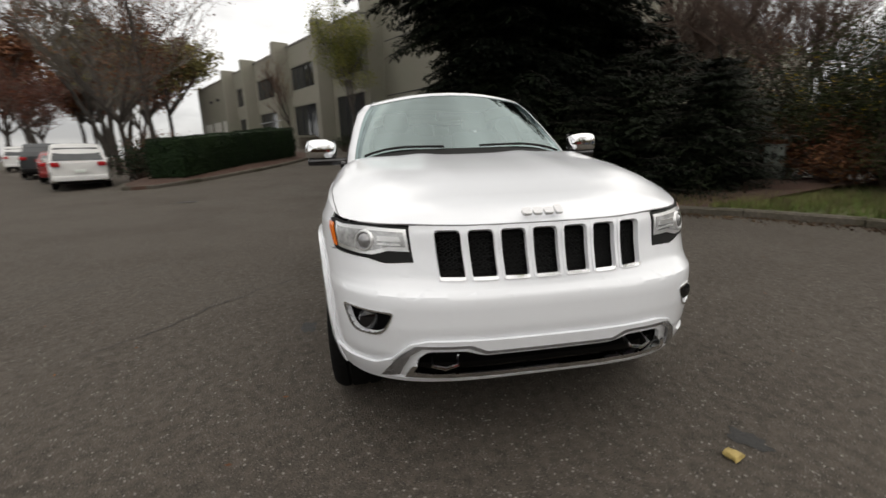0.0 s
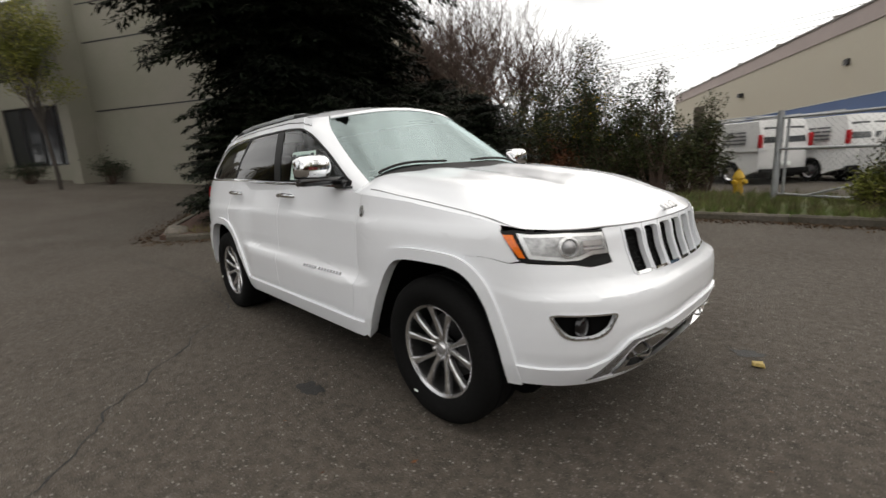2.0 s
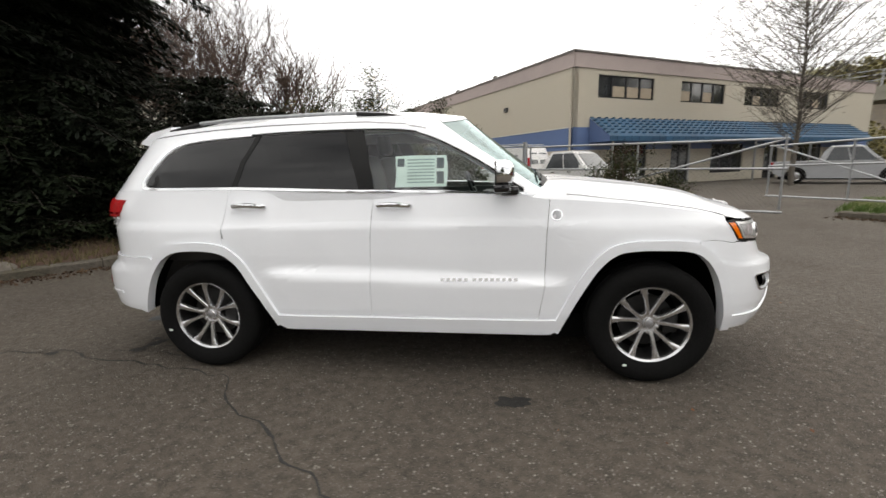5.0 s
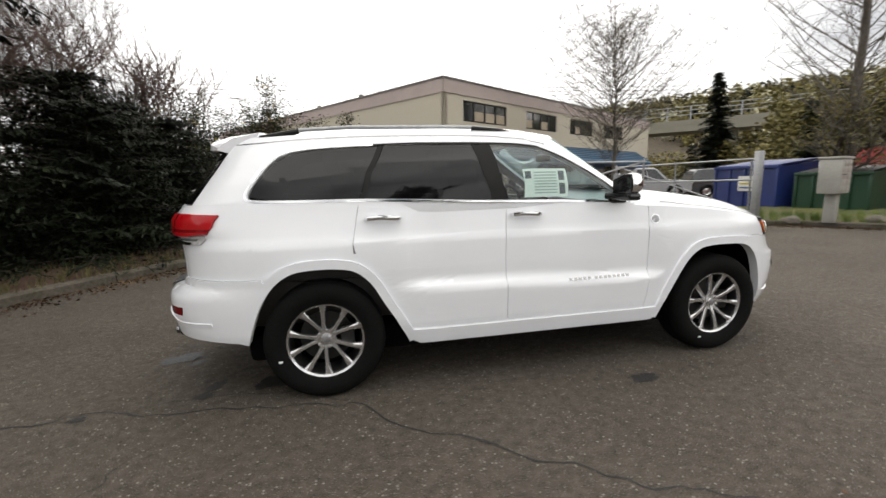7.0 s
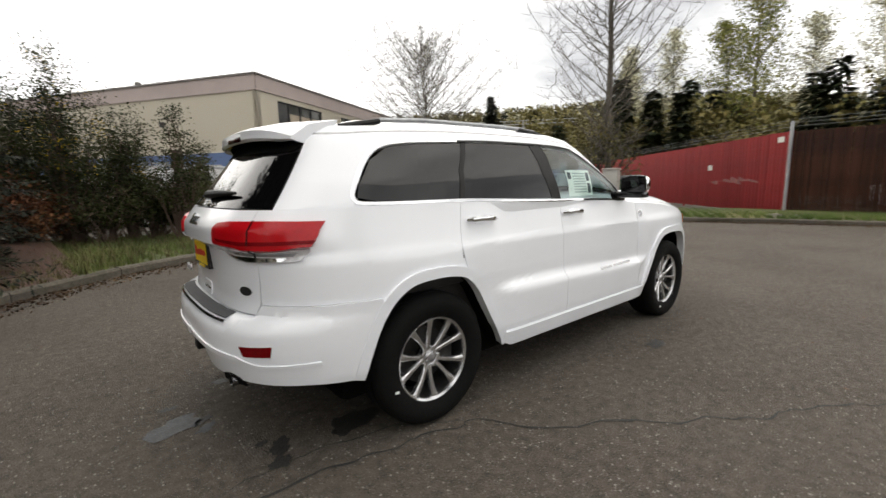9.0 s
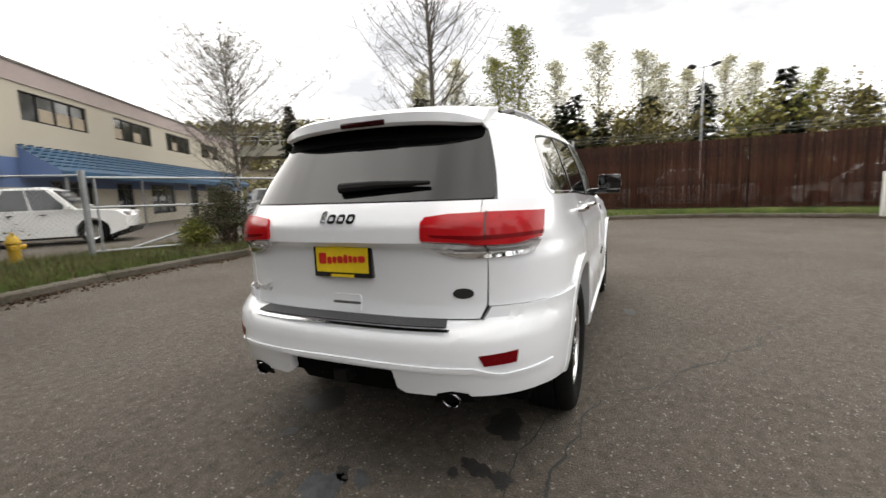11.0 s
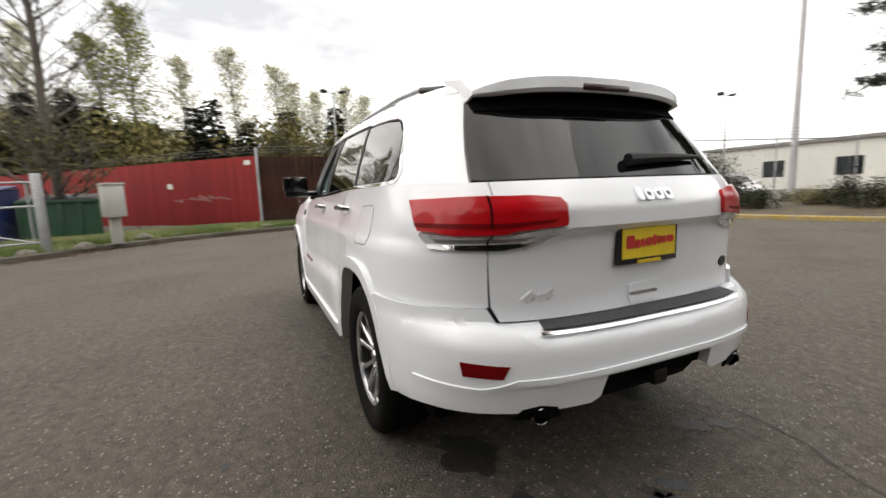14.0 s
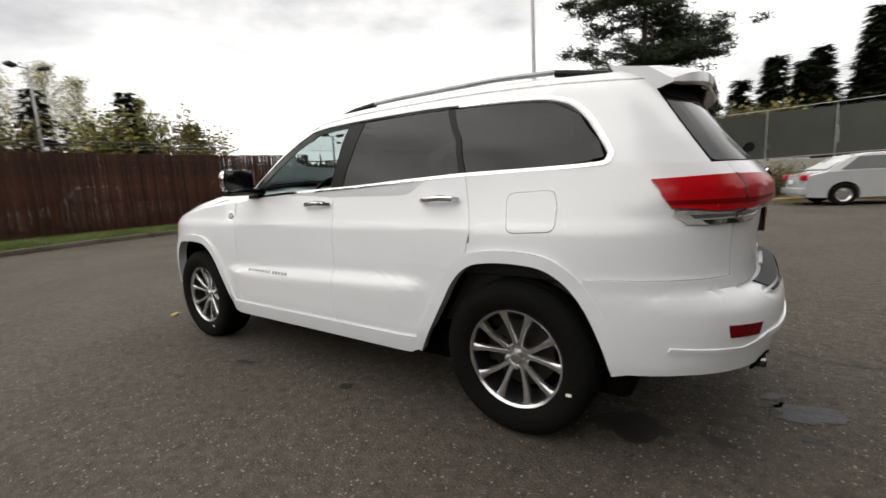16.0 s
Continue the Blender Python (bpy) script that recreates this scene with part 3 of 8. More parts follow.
for s0 in (44.0, 47.0, 50.0):
    wall_box("wall_lamp", ma, s0, s0 + 0.3, 0.0, 0.25, 6.6, 6.85, DARK_FRAME, office)
# loading dock and steps at its foot
dock = tagged(empty("loading_dock"), "grey concrete loading dock with steps and rail", "dock")
wall_box("platform", ma, 21.0, 25.5, 0.5, 3.2, 0.2, 2.3, PRECAST, dock)
for i in range(5):
    wall_box("step", ma, 18.2 + i * 0.35, 19.2, 1.2, 2.6, 0.6, 1.3 + i * 0.2, CONCRETE, dock)
for z in (2.75, 3.2):
    bm = rod([(21.0, 3.1, z), (25.5, 3.1, z)], 0.03)
    bmesh.ops.transform(bm, matrix=ma, verts=bm.verts)
    part("rail", bm, STEEL, dock)

# long white shed beyond the car lot
shed = tagged(empty("white_shed"), "long low white metal shed beyond the car lot", "building")
ms = Matrix(((0, -1, 0, 68.0), (-1, 0, 0, -32.0), (0, 0, 1, 0), (0, 0, 0, 1)))
sh = [(8 + 11 * i, 9.2 + 11 * i, 3.2, 4.4) for i in range(8)]
wall_with_holes("wall", ms, 0.0, 95.0, -0.3, 5.8, sh, 0.3, WHITE_WALL, shed)
for h in sh:
    window(ms, *h, 1, shed)
for i in range(4):
    wall_box("door", ms, 5 + 22 * i, 6.2 + 22 * i, -0.1, 0.04, -0.1, 2.2, DARK_FRAME, shed)
wall_box("roof", ms, -0.5, 95.5, -20.0, 0.4, 5.8, 6.05, ROOF_EDGE, shed)
wall_box("wall", ms, 0.0, 0.3, -20.0, -0.3, -0.3, 5.8, WHITE_WALL, shed)
# pale low block behind the pine, and a far flat roof to the south
block = tagged(empty("low_block"), "pale grey low block behind shrubs", "building")
mk = Matrix(((-1, 0, 0, 30.0), (0, 1, 0, -46.0), (0, 0, 1, 0), (0, 0, 0, 1)))
kh = [(6 + 6 * i, 8 + 6 * i, 1.2, 2.8) for i in range(7)]
wall_with_holes("wall", mk, 0.0, 46.0, -0.3, 4.2, kh, 0.3, WHITE_WALL, block)
for h in kh:
    window(mk, *h, 2, block)
wall_box("roof", mk, -0.3, 46.3, -14.0, 0.3, 4.2, 4.5, ROOF_EDGE, block)
# raised highway far off
over = tagged(empty("highway_bridge"), "raised grey concrete highway with rail posts", "bridge")
mo = Matrix(((0.62, -0.785, 0, 44.0), (-0.785, -0.62, 0, 92.0), (0, 0, 1, 0), (0, 0, 0, 1)))
wall_box("deck", mo, -10.0, 64.0, -8.0, 0.0, 9.6, 10.8, PRECAST, over)
wall_box("parapet", mo, -10.0, 64.0, -0.2, 0.05, 10.8, 11.7, PRECAST, over)
for i in range(19):
    wall_box("rail_post", mo, -10 + i * 4, -9.8 + i * 4, -0.15, 0.0, 11.7, 14.2, STEEL, over)
for z in (12.6, 13.4, 14.1):
    wall_box("rail", mo, -10.0, 64.0, -0.12, -0.05, z, z + 0.12, STEEL, over)
for i in range(4):
    wall_box("pier", mo, 0 + i * 18, 1.4 + i * 18, -5.0, -3.0, -0.5, 9.6, PRECAST, over)

# ---- the white sport utility car: its outer skin as a surface round the plan ----
FX, RX, NF, NR = 1.20, -1.50, 3.45, 3.3
low_w = table([(0.24, 0.845), (0.32, 0.895), (0.45, 0.920), (0.60, 0.927), (0.80, 0.926), (0.95, 0.917), (0.99, 0.914), (1.02, 0.900), (1.06, 0.890), (1.12, 0.876), (1.18, 0.863), (1.25, 0.85)])
low_f = table([(0.24, 2.15), (0.32, 2.22), (0.40, 2.27), (0.52, 2.315), (0.64, 2.33), (0.73, 2.328), (0.768, 2.32), (0.782, 2.297), (0.92, 2.247), (0.985, 2.234), (1.02, 2.215), (1.06, 2.13), (1.25, 1.9)])
low_r = table([(0.24, -2.25), (0.32, -2.36), (0.42, -2.43), (0.54, -2.46), (0.56, -2.468), (0.66, -2.465), (0.70, -2.452), (0.715, -2.44), (0.73, -2.375), (0.80, -2.365), (0.90, -2.368), (1.03, -2.380), (1.048, -2.386), (1.062, -2.422), (1.14, -2.42), (1.20, -2.38), (1.25, -2.34)])
top_z = table([(0.8, 1.145), (1.0, 1.135), (1.4, 1.099), (1.65, 1.066), (1.87, 1.026), (2.0, 1.023), (2.2, 1.014)])


nose_drop = table([(0.36, 0.0), (0.5, 0.02), (0.66, 0.035), (0.9, 0.035), (1.0, 0.027), (1.04, 0.012), (1.1, 0.0)])


def power(v, e):
    return max(v, 0.0) ** e


def low_raw(a, s, z):
    w = low_w(z)
    if a <= 1:
        t = a * math.pi / 2
        x, y = FX + (low_f(z) - FX) * power(math.cos(t), 2 / NF), w * power(math.sin(t), 2 / NF)
        # the nose falls back towards the headlights above the bumper
        q = y / w
        x -= 0.046 * min(1, max(0, (z - 0.77) / 0.05)) * ((q / 0.58) ** 2 if q < 0.58 else (1 - q) / 0.42)
    elif a <= 2:
        x, y = FX + (RX - FX) * (a - 1), w
    else:
        t = (a - 2) * math.pi / 2
        x, y = RX + (low_r(z) - RX) * power(math.sin(t), 2 / NR), w * power(math.cos(t), 2 / NR)
    # lower door bulge with a crease along its top
    k = min(1, max(0, (x + 1.0) / 0.18)) * min(1, max(0, (0.95 - x) / 0.12))
    y += k * (0.042 * min(1, max(0, (0.702 - 0.03 * x - z) / 0.05)) - 0.022)
    # soft shoulder under the waist, and swollen wings over the wheels
    y += 0.014 * math.exp(-((abs(x + 0.0) - 1.45) / 0.5) ** 2) * math.exp(-((z - 0.9) / 0.14) ** 2)
    # the nose sits lower round the grille and the lamps
    return Vector((x, s * y, z - nose_drop(z) * min(1, max(0, (x - 1.80) / 0.15))))


def with_offset(raw):
    def fn(a, s, z, off):
        p = raw(a, s, z)
        if off == 0:
            return p
        e = 0.004
        a0 = min(max(a, e), 3 - e)
        n = (raw(a0 + e, s, z) - raw(a0 - e, s, z)).cross(raw(a, s, z + e) - raw(a, s, z - e))
        if n.length < 1e-12:
            return p
        n.normalize()
        if n.dot(Vector((p.x * 0.35, p.y, 0))) < 0:
            n = -n
        return p + n * off
    return fn


low = with_offset(low_raw)


def p_side(x, z):
    if x > FX:
        return math.acos(min(1.0, power((x - FX) / (low_f(z) - FX), NF / 2))) / (math.pi / 2)
    if x < RX:
        return 2 + math.asin(min(1.0, power((x - RX) / (low_r(z) - RX), NR / 2))) / (math.pi / 2)
    return 1 + (FX - x) / (FX - RX)


def p_front(y, z):
    return math.asin(min(1.0, power(abs(y) / low_w(z), NF / 2))) / (math.pi / 2) * (1 if y >= 0 else -1)


def p_rear(y, z):
    return 2 + math.acos(min(1.0, power(abs(y) / low_w(z), NR / 2))) / (math.pi / 2)


def side_fn(s):
    return lambda u, v, o: low(u, s, v, o)


def front_fn(u, v, o):
    return low(abs(u), 1 if u >= 0 else -1, v, o)


def rear_fn(u, v, o):
    return low(3 - abs(u), 1 if u >= 0 else -1, v, o)


def to_p(points):
    """Points ('s', x, z), ('f', y, z) or ('r', y, z) to places on the skin."""
    return [({"s": p_side, "f": p_front, "r": p_rear}[k](a, z), z) for k, a, z in points]


def to_rear(points):
    return [(math.copysign(3 - p_rear(y, z), y), z) for y, z in points]


def rounded(points, r, seg=4):
    """The outline with its corners rounded by about r."""
    out = []
    for i, p in enumerate(points):
        a, b, c = Vector(points[i - 1]), Vector(p), Vector(points[(i + 1) % len(points)])
        ra = min(r, (a - b).length * 0.45)
        rc = min(r, (c - b).length * 0.45)
        q0, q1 = b + (a - b).normalized() * ra, b + (c - b).normalized() * rc
        for k in range(seg + 1):
            t = k / seg
            out.append(tuple(q0 * (1 - t) ** 2 + b * 2 * t * (1 - t) + q1 * t * t))
    return out


def curved(points, seg=6, closed=True):
    """A smooth outline through the points."""
    out = []
    n = len(points)
    for i in range(n if closed else n - 1):
        p0, p1, p2, p3 = (Vector(points[(i + d) % n] if closed else points[min(max(i + d, 0), n - 1)]) for d in (-1, 0, 1, 2))
        for k in range(seg):
            t = k / seg
            out.append(tuple(0.5 * ((2 * p1) + (p2 - p0) * t + (2 * p0 - 5 * p1 + 4 * p2 - p3) * t * t + (3 * p1 - p0 - 3 * p2 + p3) * t ** 3)))
    if not closed:
        out.append(tuple(points[-1]))
    return out


def patch(outline, fn, off=0.0, thick=0.012, holes=(), du=0.04, dv=0.03):
    """A panel: an outline with holes on a curved surface fn(u, v, offset), with turned-in edges."""
    bm = bmesh.new()
    for loop in (outline, *holes):
        vs = [bm.verts.new((u, v, 0)) for u, v in loop]
        for i in range(len(vs)):
            if (vs[i].co - vs[i - 1].co).length > 1e-7:
                bm.edges.new((vs[i - 1], vs[i]))
    bmesh.ops.remove_doubles(bm, verts=bm.verts, dist=1e-6)
    bmesh.ops.triangle_fill(bm, use_beauty=True, use_dissolve=False, edges=bm.edges[:], normal=(0, 0, 1))
    us, vs = [v.co.x for v in bm.verts], [v.co.y for v in bm.verts]
    for step, lo, hi, no in ((du, min(us), max(us), (1, 0, 0)), (dv, min(vs), max(vs), (0, 1, 0))):
        k = math.floor(lo / step) + 1
        while k * step < hi - 1e-6:
            c = k * step
            bmesh.ops.bisect_plane(bm, geom=bm.verts[:] + bm.edges[:] + bm.faces[:], dist=1e-6, plane_co=(c, 0, 0) if no[0] else (0, c, 0), plane_no=no)
            k += 1
    if thick:
        rim = [e for e in bm.edges if e.is_boundary]
        ext = bmesh.ops.extrude_edge_only(bm, edges=rim)
        for v in (g for g in ext["geom"] if isinstance(g, bmesh.types.BMVert)):
            v.co.z = 1
    flat = {v: v.co.copy() for v in bm.verts}
    for v, c in flat.items():
        v.co = fn(c.x, c.y, off - thick * c.z)
    bmesh.ops.recalc_face_normals(bm, faces=bm.faces)
    bm.normal_update()
    score = 0.0
    for f in bm.faces:
        if all(flat[v].z == 0 for v in f.verts):
            c = sum((flat[v] for v in f.verts), Vector()) / len(f.verts)
            score += (fn(c.x, c.y, 0.01) - fn(c.x, c.y, 0.0)).dot(f.normal) * f.calc_area()
    if score < 0:
        bmesh.ops.reverse_faces(bm, faces=bm.faces)
    return bm


def strip(points, width):
    """An outline of that width along a line of (a, b)."""
    l, r = [], []
    for i, p in enumerate(points):
        a, b = Vector(points[max(i - 1, 0)]), Vector(points[min(i + 1, len(points) - 1)])
        d = (b - a).normalized()
        n = Vector((-d.y, d.x)) * width / 2
        l.append(tuple(Vector(p) + n)); r.append(tuple(Vector(p) - n))
    return l + r[::-1]


jeep = tagged(empty("sport_utility_car", 0, 0.022, 0, 0.45), "white sport utility car with chrome trim and dark glass", "car")
# wheel openings: flat-topped, from their front foot over the wheel to the rear one
F_OPEN = curved([(1.868, 0.34), (1.865, 0.45), (1.845, 0.56), (1.80, 0.69), (1.73, 0.79), (1.64, 0.837), (1.50, 0.848), (1.34, 0.845), (1.23, 0.82), (1.14, 0.74), (1.05, 0.60), (0.97, 0.45), (0.905, 0.32)], 4, False)
R_OPEN = curved([(-0.925, 0.33), (-0.965, 0.41), (-1.08, 0.60), (-1.16, 0.735), (-1.25, 0.815), (-1.36, 0.842), (-1.50, 0.846), (-1.63, 0.828), (-1.73, 0.765), (-1.81, 0.657), (-1.865, 0.53), (-1.905, 0.40)], 4, False)


def widened(line, d):
    """A line of (x, z) over a wheel, moved outwards by d."""
    out = []
    for i, p in enumerate(line):
        t = (Vector(line[min(i + 1, len(line) - 1)]) - Vector(line[max(i - 1, 0)])).normalized()
        out.append((p[0] + t.y * d, p[1] - t.x * d))
    return out


def side_poly(pts):
    return [(p_side(x, z), z) for x, z in pts]


SKIN = dict(du=0.035, dv=0.03)
for s in (1, -1):
    fn = side_fn(s)
    # front wing: over the wheel, from the door to the headlight
    wing = [(0.935, 0.412), (0.789, 0.412), (0.8255, 0.62), (0.8375, 0.95), (0.8555, 1.142), (1.0, 1.135), (1.2, 1.12), (1.4, 1.099), (1.65, 1.066), (1.845, 1.031), (1.850, 1.011), (1.945, 0.915), (1.90, 0.8965), (1.70, 0.8965)]
    wing += [p for p in F_OPEN if p[0] <= 1.68 and p[1] >= 0.415]
    part("front_wing", patch(side_poly(wing), fn, **SKIN), WHITE_PAINT, jeep)
    fd = [(0.7865, 0.415), (-0.2625, 0.415), (-0.2625, 0.85), (-0.25, 1.05), (-0.232, 1.205), (0.3, 1.185), (0.68, 1.165), (0.852, 1.142), (0.834, 0.95), (0.822, 0.62)]
    door = part("door", patch(side_poly(rounded(fd, 0.015)), fn, **SKIN), WHITE_PAINT, jeep, "white front door")
    rd = [(-0.2655, 0.415), (-0.92, 0.415)] + [p for p in widened(R_OPEN, 0.046) if p[1] >= 0.43 and p[0] > -1.257] + [(-1.2605, 0.98), (-1.2335, 1.12), (-1.2105, 1.232), (-0.7, 1.222), (-0.2355, 1.206), (-0.2535, 1.05), (-0.2655, 0.85)]
    rdoor = part("door", patch(side_poly(rounded(rd, 0.012, 2)), fn, **SKIN), WHITE_PAINT, jeep, "white rear door")
    q = [(-1.213, 1.235), (-1.2362, 1.12), (-1.2632, 0.98), (-1.2615, 0.885)] + [p for p in R_OPEN if -1.76 <= p[0] <= -1.245] + [(-1.80, 0.797), (-1.95, 0.797), (-2.12, 0.797)]
    q = side_poly(q) + to_p([("r", 0.72, 0.797), ("r", 0.642, 0.797), ("r", 0.642, 1.0), ("r", 0.618, 1.235), ("s", -2.1, 1.235), ("s", -1.6, 1.236)])
    part("quarter_panel", patch(q, fn, **SKIN), WHITE_PAINT, jeep)
    rocker = [(0.93, 0.41), (-0.92, 0.41), (-0.93, 0.345), (-0.86, 0.318), (0.86, 0.318), (0.92, 0.34)]
    part("sill", patch(side_poly(rocker), fn, 0.018, 0.05, **SKIN), WHITE_PAINT, jeep)
    # swollen trims round the wheel openings
    for line in (F_OPEN, R_OPEN):
        ring = widened(line, -0.004) + widened(line, 0.052)[::-1]
        part("wheel_arch_trim", patch(side_poly(ring), fn, 0.017, 0.06, du=0.03, dv=0.03), WHITE_PAINT, jeep)
        under = widened(line, 0.004) + widened(line, 0.10)[::-1]
        part("arch_flange", patch(side_poly([p for p in under if p[1] > 0.43]), fn, -0.005, 0.003, du=0.04, dv=0.04), WHITE_PAINT, jeep)
        # well behind the opening, its deep shade put into a near-black colour
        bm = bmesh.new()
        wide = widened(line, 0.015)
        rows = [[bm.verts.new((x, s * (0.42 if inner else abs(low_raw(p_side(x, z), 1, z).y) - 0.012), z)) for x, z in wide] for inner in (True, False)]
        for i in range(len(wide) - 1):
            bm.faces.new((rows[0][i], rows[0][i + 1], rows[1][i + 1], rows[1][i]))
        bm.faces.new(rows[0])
        part("wheel_well", bm, BLACK_AND_SHADE, jeep)
    # grey seals behind the shut lines of the doors
    for seam in ([(0.789, 0.43), (0.8235, 0.62), (0.8355, 0.95), (0.853, 1.14)], [(-0.264, 0.43), (-0.264, 0.85), (-0.252, 1.05), (-0.234, 1.205)], [(-1.19, 0.80), (-1.262, 0.90), (-1.262, 0.98), (-1.235, 1.12), (-1.212, 1.232)]):
        part("door_seal", patch(side_poly(strip(curved(seam, 3, False), 0.04)), fn, -0.007, 0.002, du=0.1, dv=0.05), SEAL_GREY, jeep)
    # door handles: chrome pulls over shallow cups
    for x, d in ((-0.10, door), (-1.065, rdoor)):
        zc = 1.118 if x > -0.5 else 1.128
        bm = bmesh.new()
        pts = [(x + dx, dy, zc + dz) for dx, dy, dz in ((-0.115, 0.004, 0.0), (-0.10, 0.035, 0.004), (-0.03, 0.045, 0.008), (0.05, 0.045, 0.004), (0.09, 0.03, 0.0), (0.105, 0.004, -0.002))]
        w0 = low(p_side(x, zc), s, zc, 0).y
        rod([(a, w0 + s * b, c) for a, b, c in pts], [0.010, 0.014, 0.015, 0.015, 0.013, 0.010], 8, bm)
        bmesh.ops.scale(bm, vec=(1, 1, 1.15), space=Matrix.Translation((0, 0, -zc)), verts=bm.verts)
        part("handle", bm, CHROME, d, "chrome door handle")
        cup = curved([(x - 0.08, zc), (x - 0.01, zc + 0.035), (x + 0.06, zc), (x - 0.01, zc - 0.035)], 5)
        part("handle_cup", patch(side_poly(cup), fn, 0.0015, 0.002), WHITE_PAINT, d)
    # small round badge on the wing, and a row of raised letters on the door drawn as bars
    for r, m in ((0.033, CHROME), (0.026, LAMP_GREY)):
        part("badge", patch([(p_side(0.893 + r * math.cos(a), 1.05), 1.05 + r * math.sin(a)) for a in np.linspace(0, 2 * math.pi, 17)[:-1]], fn, 0.003 if r > 0.03 else 0.005, 0.004), m, jeep)
    for i in range(13):
        x0 = 0.19 + i * 0.036 + (0.018 if i > 4 else 0)
        bar = [(x0, 0.652), (x0 + 0.022, 0.652), (x0 + 0.024, 0.667), (x0 + 0.002, 0.667)]
        part("badge_bar", patch(side_poly(bar), fn, 0.004, 0.005), LAMP_GREY, jeep)
part("fuel_door", patch(side_poly(rounded([(-1.44, 1.145), (-1.665, 1.155), (-1.675, 0.985), (-1.455, 0.975)], 0.04)), side_fn(1), 0.0015, 0.006, **SKIN), WHITE_PAINT, jeep)
fuel_out = rounded([(-1.436, 1.149), (-1.669, 1.159), (-1.679, 0.981), (-1.451, 0.971)], 0.042)
fuel_in = rounded([(-1.44, 1.145), (-1.665, 1.155), (-1.675, 0.985), (-1.455, 0.975)], 0.04)
part("shut_line", patch(side_poly(fuel_out), side_fn(1), 0.001, 0.003, holes=[side_poly(fuel_in)]), LAMP_GREY, jeep)

# front bumper and grille surround, one skin from wheel to wheel
half = [("f", 0.0, 0.365), ("f", 0.40, 0.362), ("f", 0.58, 0.357), ("s", 2.05, 0.352), ("s", 1.92, 0.345)]
half += [("s", x, z) for x, z in F_OPEN if x >= 1.68 and z > 0.35]
half += [("s", 1.70, 0.8935), ("s", 1.90, 0.8935), ("s", 1.95, 0.908), ("f", 0.70, 0.897), ("f", 0.63, 0.879), ("f", 0.518, 0.883), ("f", 0.526, 1.012), ("f", 0.0, 1.016)]
hp = to_p(half)
outline = hp + [(-u, v) for u, v in hp[-2:0:-1]]
grille_slots, holes = [], []
for i in range(7):
    y0 = (i - 3) * 0.1270
    lean = 0.006 * (i - 3) / 3
    slot = [(y0 - 0.0500 + lean, 0.999), (y0 + 0.0500 + lean, 0.999), (y0 + 0.0490 - lean, 0.826), (y0 - 0.0490 - lean, 0.826)]
    grille_slots.append(slot)
    holes.append([(p_front(y, z), z) for y, z in rounded(slot, 0.016, 2)])
mouth = [(-0.555, 0.405), (0.555, 0.405), (0.525, 0.50), (0.495, 0.535), (0.34, 0.535), (0.27, 0.507), (-0.27, 0.507), (-0.34, 0.535), (-0.495, 0.535), (-0.525, 0.50)]
holes.append([(p_front(y, z), z) for y, z in rounded(mouth, 0.02, 2)])
fogs = []
for s in (1, -1):
    f = [(s * 0.615, 0.700), (s * 0.655, 0.628), (s * 0.69, 0.604), (s * 0.755, 0.602), (s * 0.778, 0.625), (s * 0.806, 0.704)]
    fogs.append(f)
    holes.append([(p_front(y, z), z) for y, z in rounded(f, 0.02, 2)])
bumper = part("front_bumper", patch(outline, front_fn, 0, 0.02, holes=holes, du=0.03, dv=0.014), WHITE_PAINT, jeep)


def front_poly(pts):
    return [(p_front(y, z), z) for y, z in pts]


def grown(pts, d):
    """The outline pushed out from its middle by about d."""
    cx, cy = sum(p[0] for p in pts) / len(pts), sum(p[1] for p in pts) / len(pts)
    return [(x + math.copysign(d, x - cx), y + math.copysign(d, y - cy)) for x, y in pts]


# plain near-black sheet behind the slots, black plastic and shade in one colour
grille = part("grille_mesh", patch(front_poly([(-0.47, 0.81), (0.47, 0.81), (0.48, 1.006), (-0.48, 1.006)]), front_fn, -0.035, 0.01), BLACK_AND_SHADE, jeep)
for i, slot in enumerate(grille_slots):
    ring = rounded(slot, 0.016, 3)
    low_edge = rounded([(slot[3][0] + 0.002, 0.818), (slot[2][0] - 0.002, 0.818), (slot[2][0] + 0.001, 0.831), (slot[3][0] - 0.001, 0.831)], 0.005, 2)
    part("grille_ring", patch(front_poly(rounded(grown(slot, 0.011), 0.022, 3)), front_fn, 0.004, 0.02, holes=[front_poly(ring)]), WHITE_PAINT, jeep)
    part("grille_chrome", patch(front_poly(low_edge), front_fn, 0.006, 0.012), CHROME, jeep, "chrome edge")
    bm = bmesh.new()
    for j in range(9):
        for k in range(4):
            cy, cz = slot[0][0] + 0.016 + k * 0.024 + (0.011 if j % 2 else 0), 0.842 + j * 0.018
            if cy > slot[1][0] - 0.004:
                continue
            pts = [front_fn(p_front(cy + 0.010 * math.cos(a), cz), cz + 0.008 * math.sin(a), -0.028) for a in np.linspace(0, 2 * math.pi, 7)]
            rod(pts, 0.0018, 4, bm, caps=False)
    part("honeycomb", bm, BLACK_PLASTIC, grille)
